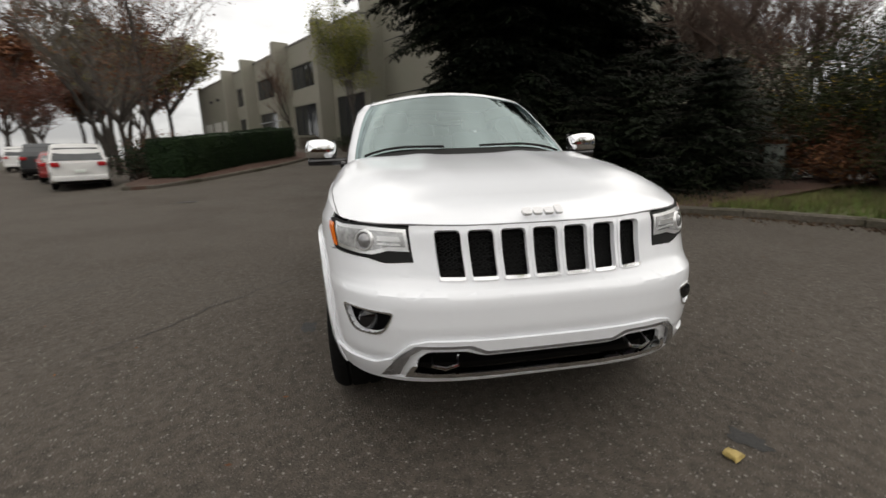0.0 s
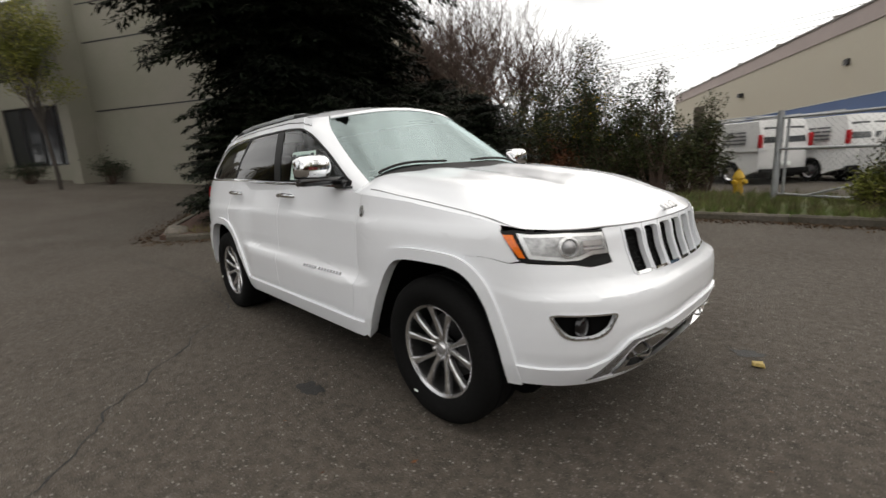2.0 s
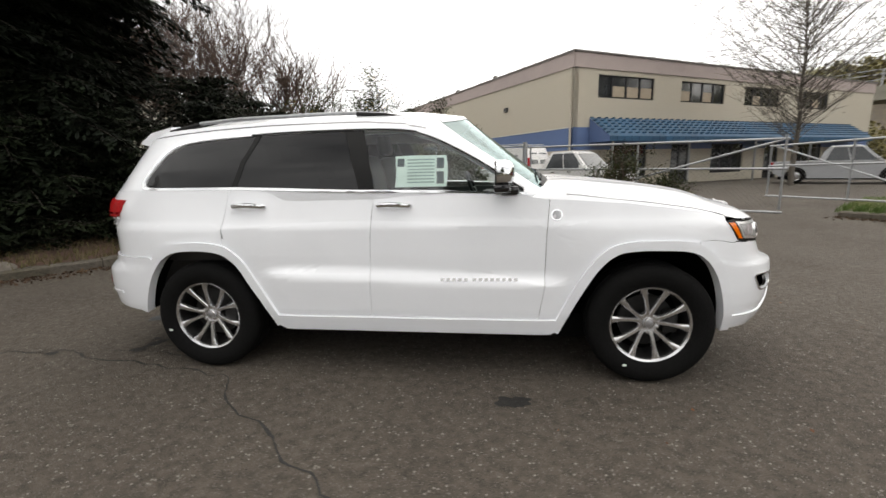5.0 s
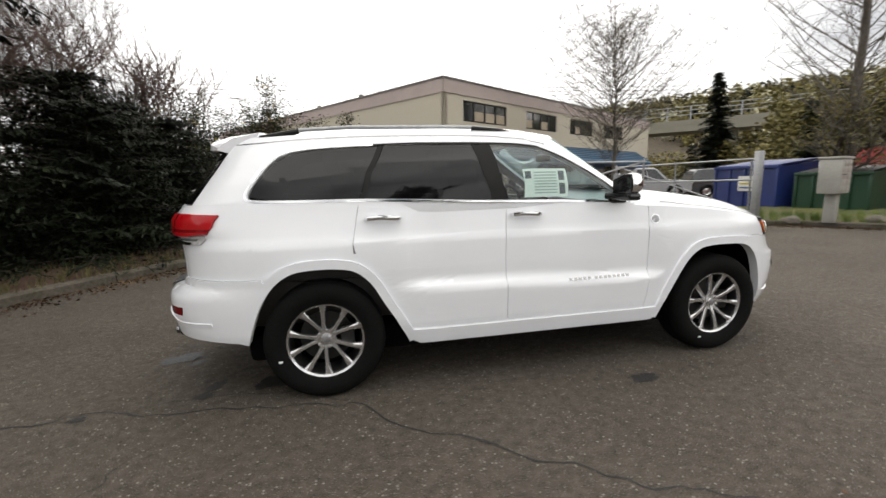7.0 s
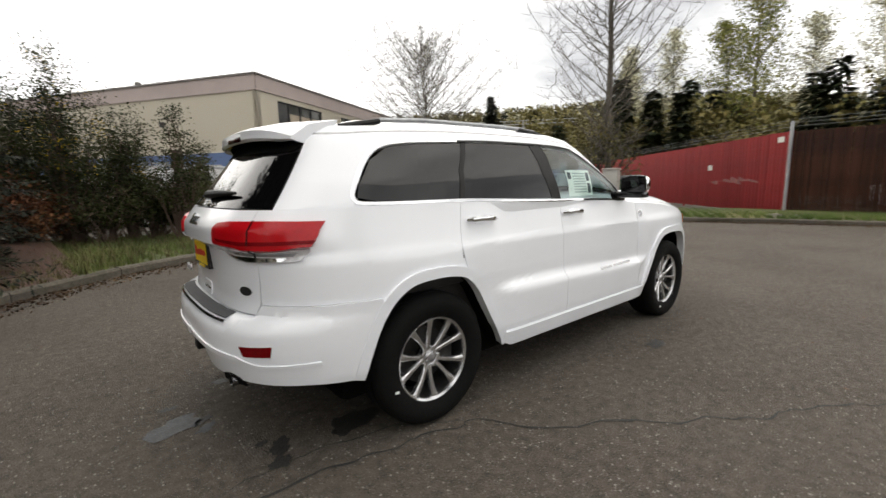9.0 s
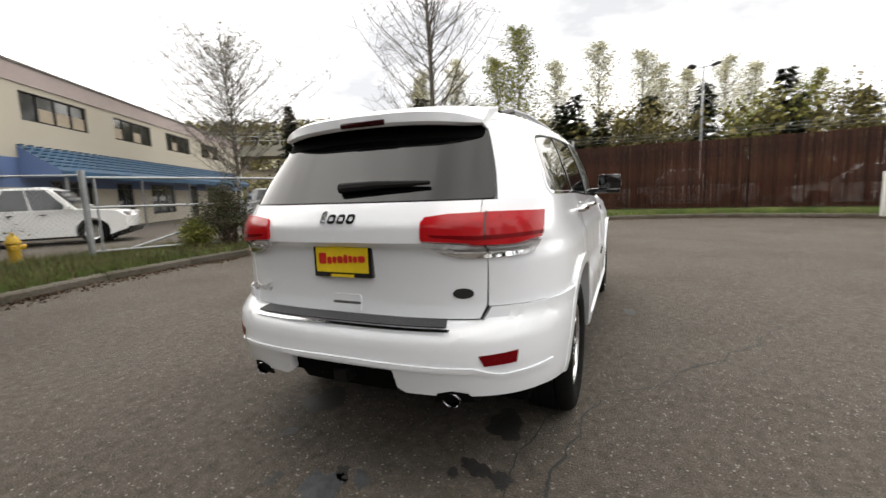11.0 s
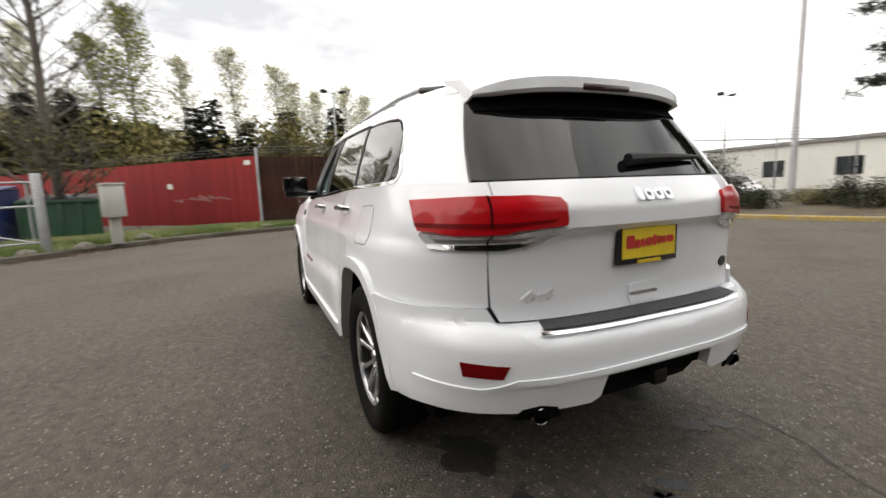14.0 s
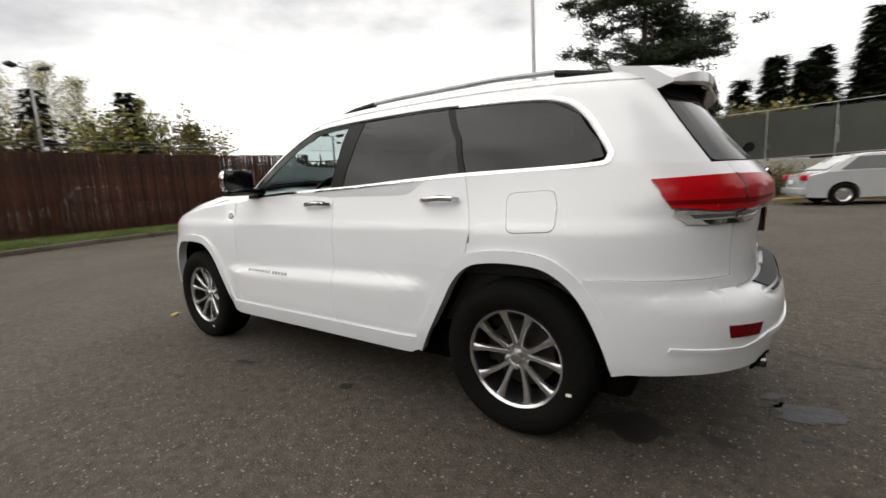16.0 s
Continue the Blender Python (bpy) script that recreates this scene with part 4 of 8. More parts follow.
# lower mouth: near-black sheet for grille and shade, grey surround, chrome blade, tow hooks
part("lower_grille", patch(front_poly([(-0.62, 0.38), (0.62, 0.38), (0.58, 0.55), (-0.58, 0.55)]), front_fn, -0.06, 0.02), BLACK_AND_SHADE, jeep)
blade = [(-0.575, 0.396), (0.575, 0.396), (0.545, 0.47), (0.527, 0.466), (0.54, 0.43), (0.48, 0.420), (-0.48, 0.420), (-0.54, 0.43), (-0.527, 0.466), (-0.545, 0.47)]
part("chrome_blade", patch(front_poly(blade), front_fn, 0.018, 0.03), CHROME, jeep, "chrome bumper blade")
surround = [(-0.67, 0.372), (-0.595, 0.402), (-0.555, 0.522), (-0.51, 0.557), (-0.335, 0.557), (-0.265, 0.525), (0.265, 0.525), (0.335, 0.557), (0.51, 0.557), (0.555, 0.522), (0.595, 0.402), (0.67, 0.372), (0.59, 0.517), (0.525, 0.570), (0.33, 0.570), (0.26, 0.538), (-0.26, 0.538), (-0.33, 0.570), (-0.525, 0.570), (-0.59, 0.517)]
# the proud lower band of the bumper, round the mouth and out to the wheels
lower = [("f", 0.0, 0.588), ("f", 0.48, 0.592), ("f", 0.555, 0.572), ("f", 0.63, 0.488), ("f", 0.69, 0.452), ("s", 2.03, 0.446), ("s", 1.885, 0.448), ("s", 1.88, 0.35), ("s", 2.05, 0.347), ("f", 0.58, 0.352), ("f", 0.0, 0.36)]
lp = to_p(lower)
part("bumper_lip", patch(lp + [(-u, v) for u, v in lp[-2:0:-1]], front_fn, 0.012, 0.03, holes=[front_poly([(-0.66, 0.375), (0.66, 0.375), (0.60, 0.515), (0.54, 0.569), (0.32, 0.569), (0.26, 0.538), (-0.26, 0.538), (-0.32, 0.569), (-0.54, 0.569), (-0.60, 0.515)])], du=0.03, dv=0.03), WHITE_PAINT, jeep)
part("grille_surround", patch(front_poly(surround), front_fn, 0.014, 0.03), LAMP_GREY, jeep)
part("skid_plate", box(1.6, -0.6, 0.29, 2.05, 0.6, 0.37, 0.03), BLACK_PLASTIC, jeep)
for s in (1, -1):
    bm = rod([front_fn(p_front(s * y, z), z, o) for y, z, o in ((0.37, 0.468, -0.05), (0.375, 0.461, 0.005), (0.42, 0.458, 0.02), (0.47, 0.458, 0.005), (0.475, 0.465, -0.05))], 0.008, 8)
    part("tow_hook", bm, CHROME, jeep)
    f = fogs[0 if s > 0 else 1]
    part("fog_bezel", patch(front_poly(rounded(grown(f, 0.007), 0.022, 3)), front_fn, 0.004, 0.010, holes=[front_poly(rounded(f, 0.02, 3))]), CHROME, jeep, "chrome fog lamp bezel")
    # near-black sheet closes the recess, its shade put into the colour
    part("fog_recess", patch(front_poly(rounded(grown(f, 0.01), 0.02, 2)), front_fn, -0.035, 0.01), BLACK_AND_SHADE, jeep)
    c = front_fn(p_front(s * 0.72, 0.655), 0.655, -0.02)
    bm = lathe([(0.0, 0.012), (0.03, 0.008), (0.042, 0.0), (0.045, -0.02)], 20, "X")
    bmesh.ops.transform(bm, matrix=Matrix.Translation(c), verts=bm.verts)
    part("fog_lamp", bm, GLOSS_BLACK, jeep)
    # headlight
    hl = [("s", 1.856, 1.008), ("s", 1.90, 1.018), ("f", 0.70, 1.017), ("f", 0.530, 1.008), ("f", 0.522, 0.886), ("f", 0.63, 0.882), ("f", 0.70, 0.902), ("s", 1.95, 0.913), ("s", 1.932, 0.918)]
    fn = side_fn(s)
    lamp = part("headlight", patch(to_p(hl), fn, 0.003, 0.02, du=0.02, dv=0.02), BLACK_PLASTIC, jeep, "headlight with black base and chrome inner")
    inner = [("s", 1.918, 1.010), ("f", 0.70, 1.010), ("f", 0.539, 1.001), ("f", 0.531, 0.922), ("f", 0.612, 0.926), ("f", 0.672, 0.911), ("f", 0.72, 0.912), ("s", 1.975, 0.926)]
    part("reflector", patch(to_p(inner), fn, 0.006, 0.006, du=0.02, dv=0.02), LAMP_CHROME, lamp)
    inset = [("s", 1.945, 1.000), ("f", 0.70, 0.999), ("f", 0.552, 0.990), ("f", 0.545, 0.938), ("f", 0.612, 0.941), ("f", 0.672, 0.926), ("f", 0.72, 0.926), ("s", 1.985, 0.94)]
    part("reflector_inset", patch(to_p(inset), fn, 0.008, 0.005, du=0.02, dv=0.02), LAMP_INNER, lamp)
    c = low(p_front(0.70, 0.961), s, 0.961, 0.006)
    n = (low(p_front(0.70, 0.961), s, 0.961, 0.1) - c).normalized()
    turn = n.to_track_quat("Y", "Z").to_matrix().to_4x4()
    bm = lathe([(0.0, 0.018), (0.020, 0.014), (0.031, 0.006), (0.034, 0.0)], 24)
    bmesh.ops.transform(bm, matrix=Matrix.Translation(c) @ turn, verts=bm.verts)
    part("projector_lens", bm, LAMP_GREY, lamp)
    bm = lathe([(0.034, 0.0), (0.036, 0.010), (0.041, 0.009), (0.045, 0.0)], 24)
    bmesh.ops.transform(bm, matrix=Matrix.Translation(c) @ turn, verts=bm.verts)
    part("projector_ring", bm, LAMP_CHROME, lamp)
    for z0, z1 in ((0.962, 0.980), (0.948, 0.954)):
        bar = [("f", 0.65, z1), ("f", 0.567, z1 - 0.004), ("f", 0.562, z0 - 0.004), ("f", 0.65, z0)]
        part("lamp_bar", patch(to_p(bar), fn, 0.013, 0.006, du=0.02, dv=0.02), LAMP_CHROME, lamp)
    amber = [("s", 1.866, 0.998), ("s", 1.905, 1.002), ("s", 1.962, 0.928), ("s", 1.938, 0.926)]
    part("amber_lens", patch(to_p(amber), fn, 0.009, 0.01, du=0.015, dv=0.02), AMBER, lamp, "amber side lens")

# bonnet: lofted across from wing to wing
crown = table([(0.74, 0.02), (0.8, 0.07), (0.85, 0.098), (0.9, 0.112), (1.0, 0.116), (1.23, 0.113), (1.45, 0.110), (1.66, 0.106), (1.85, 0.098), (2.0, 0.077), (2.1, 0.053), (2.17, 0.026), (2.21, 0.0)])
shoulder = table([(0.9, 14.0), (1.0, 13.0), (1.2, 8.7), (1.45, 7.5), (1.66, 6.2), (1.85, 4.4), (2.1, 3.0)])


def bonnet_point(a, k, lift=0.0):
    z = 1.0
    for _ in range(8):
        x = low_raw(a, 1, z).x
        z = top_z(x)
    q = low_raw(a, 1, z)
    c = crown(q.x)
    ridge = 0.012 * math.exp(-((abs(k) * q.y - 0.33) / 0.10) ** 2) * min(1, max(0, (2.1 - q.x) / 0.3))
    return Vector((q.x, q.y * k, q.z + c * (1 - abs(k) ** shoulder(q.x)) + ridge * (1 - abs(k) ** 4) + lift))


bm = bmesh.new()
A = [0.0, 0.06, 0.12, 0.18, 0.25, 0.32, 0.39, 0.46, 0.53, 0.6, 0.67, 0.74, 0.8, 0.86, 0.92, 0.97, p_side(1.1, 1.1), p_side(1.0, 1.1), p_side(0.93, 1.13), p_side(0.87, 1.14), p_side(0.80, 1.145), p_side(0.74, 1.145)]
K = [math.sin(t) for t in np.linspace(-math.pi / 2, math.pi / 2, 45)]
grid = [[bm.verts.new(bonnet_point(a, k)) for k in K] for a in A]
for i in range(len(A) - 1):
    for j in range(len(K) - 1):
        bm.faces.new((grid[i][j], grid[i][j + 1], grid[i + 1][j + 1], grid[i + 1][j]))
bmesh.ops.remove_doubles(bm, verts=bm.verts, dist=1e-5)
bmesh.ops.recalc_face_normals(bm, faces=bm.faces)
if sum(f.normal.z for f in bm.faces) < 0:
    bmesh.ops.reverse_faces(bm, faces=bm.faces)
bonnet = part("bonnet", bm, WHITE_PAINT, jeep, smooth=60)
for s in (1, -1):
    pts = [bonnet_point(a, s * (0.975 + 0.005 * i / 16 + 0.02 * (i / 16) ** 6), 0.0) for i, a in enumerate(np.linspace(p_side(0.95, 1.13), 0.62, 17))]
    part("shut_line", rod(pts, 0.0028, 4), SEAL_GREY, jeep)
bm = rod([bonnet_point(abs(u) if abs(u) > 1e-3 else 1e-3, math.copysign(1.0, u), 0.001) + Vector((0.002, 0, -0.004)) for u in np.linspace(-0.5, 0.5, 31)], 0.003, 4)
part("shut_line", bm, SEAL_GREY, jeep)
# badge on the nose as a row of raised plain bars
for i, w in enumerate((0.031, 0.04, 0.04, 0.04)):
    y0 = -0.084 + sum((0.031, 0.04, 0.04, 0.04)[:i]) + 0.006 * i
    bm = patch(rounded([(y0, 0), (y0 + w, 0), (y0 + w, 0.034 if i else 0.046), (y0, 0.034 if i else 0.046)], 0.012, 3), lambda u, v, o: Vector((2.214 - v * 0.8 + o * 0.6, -u, 1.016 + v * 0.62 + o)), 0.010, 0.01)
    part("badge_bar", bm, BADGE_SILVER, jeep)

# ---- upper body: windscreen, side glass, rear glass and roof ----
up_f = table([(0, 1.02), (1, 0.29)])
up_r = table([(0, -2.346), (1, -2.0)])
up_w = table([(0, 0.85), (0.3, 0.805), (0.6, 0.745), (0.85, 0.685), (1.0, 0.615)])
up_zb = table([(-2.5, 1.236), (-1.2, 1.236), (-0.3, 1.206), (0.7, 1.166), (1.05, 1.15)])
up_zt = table([(-2.4, 1.57), (-2.0, 1.625), (-1.5, 1.665), (-1.0, 1.683), (-0.4, 1.683), (0.0, 1.672), (0.3, 1.632), (1.05, 1.57)])
UNF, LF, EVEN = 3.3, 0.40, 1.65


def rear_plan(v):
    """How far the rear corners reach forwards, and how square they are, at a height."""
    return 0.846 - 0.42 * v, 3.3 + 0.7 * v


def up_raw(a, s, v):
    w, xf, xr = up_w(v), up_f(v), up_r(v)
    LR, UNR = rear_plan(v)
    if a <= 1:
        t = a * math.pi / 2
        x, y = xf - LF + LF * power(math.cos(t), 2 / UNF), w * power(math.sin(t), 2 / UNF)
    elif a <= 2:
        x, y = (xf - LF) + (xr + LR - xf + LF) * (a - 1), w
    else:
        t = power(a - 2, EVEN) * math.pi / 2
        x, y = xr + LR - LR * power(math.sin(t), 2 / UNR), w * power(math.cos(t), 2 / UNR)
    y *= 1 - 0.05 * v * max(0.0, (-x - 1.2) / 1.0) - 0.03 * (1 - v) * max(0.0, (x + 0.2) / 1.0) + 0.07 * v * min(1.0, max(0.0, (x + 1.2) / 1.2))
    zb, zt = up_zb(x), up_zt(x)
    mid = 1 - (y / max(w, 0.01)) ** 2
    return Vector((x, s * y, zb + (zt - zb) * v + ((0.085 if a < 1 else 0.06) * v * mid if a < 1 or a > 2 else 0)))


up = with_offset(up_raw)


def u_side(x, z):
    v = (z - up_zb(x)) / (up_zt(x) - up_zb(x))
    LR, UNR = rear_plan(v)
    xf, xr = up_f(v) - LF, up_r(v) + LR
    if x > xf:
        return math.acos(min(1.0, power((x - xf) / LF, UNF / 2))) / (math.pi / 2), v
    if x < xr:
        return 2 + power(math.asin(min(1.0, power((xr - x) / LR, UNR / 2))) / (math.pi / 2), 1 / EVEN), v
    return 1 + (xf - x) / (xf - xr), v


def up_poly(pts):
    return [u_side(x, z) for x, z in pts]


def up_side(s):
    return lambda u, v, o: up(u, s, v, o)


def up_front(u, v, o):
    return up(abs(u), 1 if u >= 0 else -1, v, o)


def up_rear(u, v, o):
    return up(3 - abs(u), 1 if u >= 0 else -1, v, o)


UP = dict(du=0.05, dv=0.08)
dlo = curved([(0.70, 1.186), (0.2, 1.208), (-0.4, 1.222), (-1.1, 1.25), (-1.75, 1.258), (-1.855, 1.278), (-1.828, 1.345), (-1.732, 1.472), (-1.617, 1.54), (-1.38, 1.572), (-0.8, 1.594), (-0.3, 1.592), (-0.05, 1.578), (0.12, 1.538), (0.35, 1.42), (0.55, 1.295)], 3)
front_win = [(0.69, 1.19), (0.2, 1.211), (-0.230, 1.22), (-0.268, 1.4), (-0.314, 1.588), (-0.05, 1.572), (0.12, 1.53), (0.35, 1.412), (0.55, 1.288)]
rear_win = [(-0.335, 1.226), (-0.7, 1.238), (-1.170, 1.252), (-1.118, 1.42), (-1.032, 1.583), (-0.8, 1.589), (-0.445, 1.589), (-0.388, 1.4)]
quarter_win = [(-1.208, 1.254), (-1.75, 1.263), (-1.846, 1.282), (-1.821, 1.345), (-1.725, 1.467), (-1.611, 1.532), (-1.38, 1.565), (-1.074, 1.58), (-1.156, 1.42)]
black_b = [(-0.232, 1.215), (-0.333, 1.218), (-0.386, 1.4), (-0.443, 1.592), (-0.316, 1.592), (-0.270, 1.4)]
black_c = [(-1.172, 1.246), (-1.206, 1.247), (-1.154, 1.42), (-1.072, 1.584), (-1.034, 1.588), (-1.120, 1.42)]
for s in (1, -1):
    fn = up_side(s)
    shell = [(0.69, -0.14), (0.75, -0.14)] + [(a, -0.14) for a in np.linspace(0.8, 2.67, 20)] + [(2.680 - 0.030 * v, v) for v in np.linspace(0.0, 1, 10)] + [(a, 1.0) for a in np.linspace(2.6, 0.7, 20)] + [(0.67 + 0.02 * (1 - v), v) for v in np.linspace(1, 0.0, 10)]
    part("window_frame", patch(shell, fn, 0, 0.03, holes=[up_poly(dlo)], **UP), WHITE_PAINT, jeep, "white pillars and roof rail")
    part("pillar_trim", patch(shell, fn, -0.036, 0.0, holes=[up_poly(dlo)], **UP), TAN, jeep, "grey-beige inner pillar trim")
    open_window = s > 0
    if not open_window:
        part("side_window", patch(up_poly(front_win), fn, -0.004, 0.006, **UP), CLEAR_GLASS, jeep, "clear front side glass")
    part("side_window", patch(up_poly(rear_win), fn, -0.004, 0.006, **UP), DARK_GLASS, jeep, "dark tinted rear side glass")
    part("side_window", patch(up_poly(quarter_win), fn, -0.004, 0.006, **UP), DARK_GLASS, jeep, "dark tinted quarter glass")
    for poly in (black_b, black_c):
        part("pillar_cover", patch(up_poly(poly), fn, -0.001, 0.01, **UP), BLACK_PLASTIC, jeep)
    edge = curved([(0.72, 1.176), (0.2, 1.198), (-0.4, 1.212), (-1.1, 1.24), (-1.75, 1.248), (-1.870, 1.270), (-1.843, 1.35), (-1.744, 1.481), (-1.623, 1.55), (-1.38, 1.582), (-1.1, 1.592)], 5, False)
    part("chrome_trim", patch(up_poly(strip(edge, 0.014)), fn, 0.004, 0.008, du=0.05, dv=0.05), CHROME, jeep, "bright window trim")
    seal = curved([(-1.1, 1.590), (-0.8, 1.600), (-0.3, 1.598), (-0.05, 1.584), (0.12, 1.545), (0.35, 1.427), (0.55, 1.302), (0.70, 1.195)], 4, False)
    part("window_seal", patch(up_poly(strip(seal, 0.011)), fn, 0.003, 0.008, du=0.05, dv=0.05), BLACK_PLASTIC, jeep)
    gutter = curved([(-1.95, 1.585), (-1.5, 1.632), (-1.0, 1.652), (-0.4, 1.652), (-0.2, 1.640), (0.0, 1.622), (0.09, 1.603)], 4, False)
    part("shut_line", patch(up_poly(strip(gutter, 0.007)), fn, 0.0015, 0.003, du=0.05, dv=0.05), LAMP_GREY, jeep)
screen = [(-0.703, 0.02), (0.703, 0.02), (0.694, 0.5), (0.685, 0.975), (-0.685, 0.975), (-0.694, 0.5)]
part("windscreen", patch(rounded(screen, 0.04), up_front, -0.002, 0.006, **UP), SCREEN_GLASS, jeep, "windscreen reflecting the sky")
gl = [(-0.312, 0.01), (0.312, 0.01), (0.325, 0.5), (0.338, 0.92), (-0.338, 0.92), (-0.325, 0.5)]
frame_pts = [(-0.322, 0.002), (0.322, 0.002), (0.335, 0.5), (0.352, 1.0), (-0.352, 1.0), (-0.335, 0.5)]
part("rear_window", patch(rounded(gl, 0.035), up_rear, 0.002, 0.01, du=0.01, dv=0.08), DARK_GLASS, jeep, "dark tinted rear window")
# black sheet for the glass's frit and the spoiler's shade painted over it
part("rear_shade_band", patch(rounded([(-0.31, 0.66), (0.31, 0.66), (0.335, 0.96), (-0.335, 0.96)], 0.07), up_rear, 0.006, 0.003, **UP), BLACK_AND_SHADE, jeep)
part("roof_header", patch([(-0.65, 0.965), (0.65, 0.965), (0.65, 1.0), (-0.65, 1.0)], up_front, 0.002, 0.01, **UP), WHITE_PAINT, jeep)
part("tailgate_frame", patch(frame_pts, up_rear, -0.012, 0.02, du=0.01, dv=0.08), GLOSS_BLACK, jeep)

# roof skin
bm = bmesh.new()
A = [0.0, 0.1, 0.2, 0.3, 0.4, 0.5, 0.6, 0.7, 0.8, 0.9] + list(np.linspace(1, 2, 24)) + [2.1, 2.2, 2.3, 2.4, 2.5, 2.6, 2.7, 2.8, 2.9, 3.0]
K = [math.sin(t) for t in np.linspace(-math.pi / 2, math.pi / 2, 25)]


def roof_point(a, k):
    q = up_raw(a, 1, 1.0)
    edge = up_zt(q.x)
    full = edge + (0.085 if a < 2 else 0.06)
    return Vector((q.x, q.y * k, q.z + (full - q.z) * (1 - abs(k) ** 2.2)))


grid = [[bm.verts.new(roof_point(a, k)) for k in K] for a in A]
for i in range(len(A) - 1):
    for j in range(len(K) - 1):
        bm.faces.new((grid[i][j], grid[i][j + 1], grid[i + 1][j + 1], grid[i + 1][j]))
bmesh.ops.remove_doubles(bm, verts=bm.verts, dist=1e-5)
bmesh.ops.recalc_face_normals(bm, faces=bm.faces)
if sum(f.normal.z for f in bm.faces) < 0:
    bmesh.ops.reverse_faces(bm, faces=bm.faces)
part("roof", bm, WHITE_PAINT, jeep, smooth=60)

# tailgate, rear bumper, lamps
tg = to_rear([(-0.61, 0.745), (0.61, 0.745), (0.635, 0.80), (0.639, 1.0), (0.615, 1.235), (-0.615, 1.235), (-0.639, 1.0), (-0.635, 0.80)])
tailgate = part("tailgate", patch(tg, rear_fn, 0, 0.02, du=0.035, dv=0.0155), WHITE_PAINT, jeep)
rb = [("r", 0.0, 0.550), ("r", 0.272, 0.550), ("r", 0.284, 0.462), ("r", 0.32, 0.442), ("r", 0.62, 0.438), ("s", -2.15, 0.430), ("s", -1.93, 0.412)]
rb += [("s", x, z) for x, z in R_OPEN[::-1] if x <= -1.76]
rb += [("s", -1.80, 0.7945), ("s", -1.95, 0.7945), ("s", -2.12, 0.7945), ("r", 0.72, 0.7945), ("r", 0.65, 0.7945), ("r", 0.62, 0.738), ("r", 0.0, 0.738)]
def to_rear_signed(points):
    return [(3 - p, z) for p, z in to_p(points)]
hp = to_rear_signed(rb)
outline = hp + [(-u, v) for u, v in hp[-2:0:-1]]
rear_bumper = part("rear_bumper", patch(outline, rear_fn, 0.014, 0.04, **SKIN), WHITE_PAINT, jeep)
part("hitch_cover", patch(to_rear([(-0.29, 0.36), (0.29, 0.36), (0.285, 0.566), (-0.285, 0.566)]), rear_fn, -0.05, 0.05), BLACK_AND_SHADE, jeep)
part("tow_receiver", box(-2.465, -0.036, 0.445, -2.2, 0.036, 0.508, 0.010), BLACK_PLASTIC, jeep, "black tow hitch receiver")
# block hung low and near black to deepen the shade under the car
part("underbody", box(-1.95, -0.74, 0.21, 1.90, 0.74, 0.40, 0.05), BLACK_AND_SHADE, jeep)
# valance near black too, the shade below the bumper in its colour
part("valance", box(-2.32, -0.60, 0.40, -2.15, 0.60, 0.47, 0.02), BLACK_AND_SHADE, jeep)
pad = to_rear([(-0.50, 0.7145), (0.50, 0.7145), (0.475, 0.735), (-0.475, 0.735)])
part("step_pad", patch(pad, rear_fn, 0.020, 0.006, du=0.03, dv=0.004), PAD, jeep, "grey ribbed bumper step pad")
lip = to_rear([(-0.51, 0.7035), (0.51, 0.7035), (0.515, 0.7115), (-0.515, 0.7115)])
part("chrome_lip", patch(lip, rear_fn, 0.020, 0.006, du=0.03, dv=0.01), CHROME, jeep, "chrome bumper strip")
crease_line = to_rear(strip([(-0.86, 0.535), (-0.70, 0.528), (-0.60, 0.560), (-0.3, 0.568), (0.0, 0.57), (0.3, 0.568), (0.60, 0.560), (0.70, 0.528), (0.86, 0.535)], 0.016))
part("bumper_ridge", patch(crease_line, rear_fn, 0.021, 0.02, **SKIN), WHITE_PAINT, jeep)
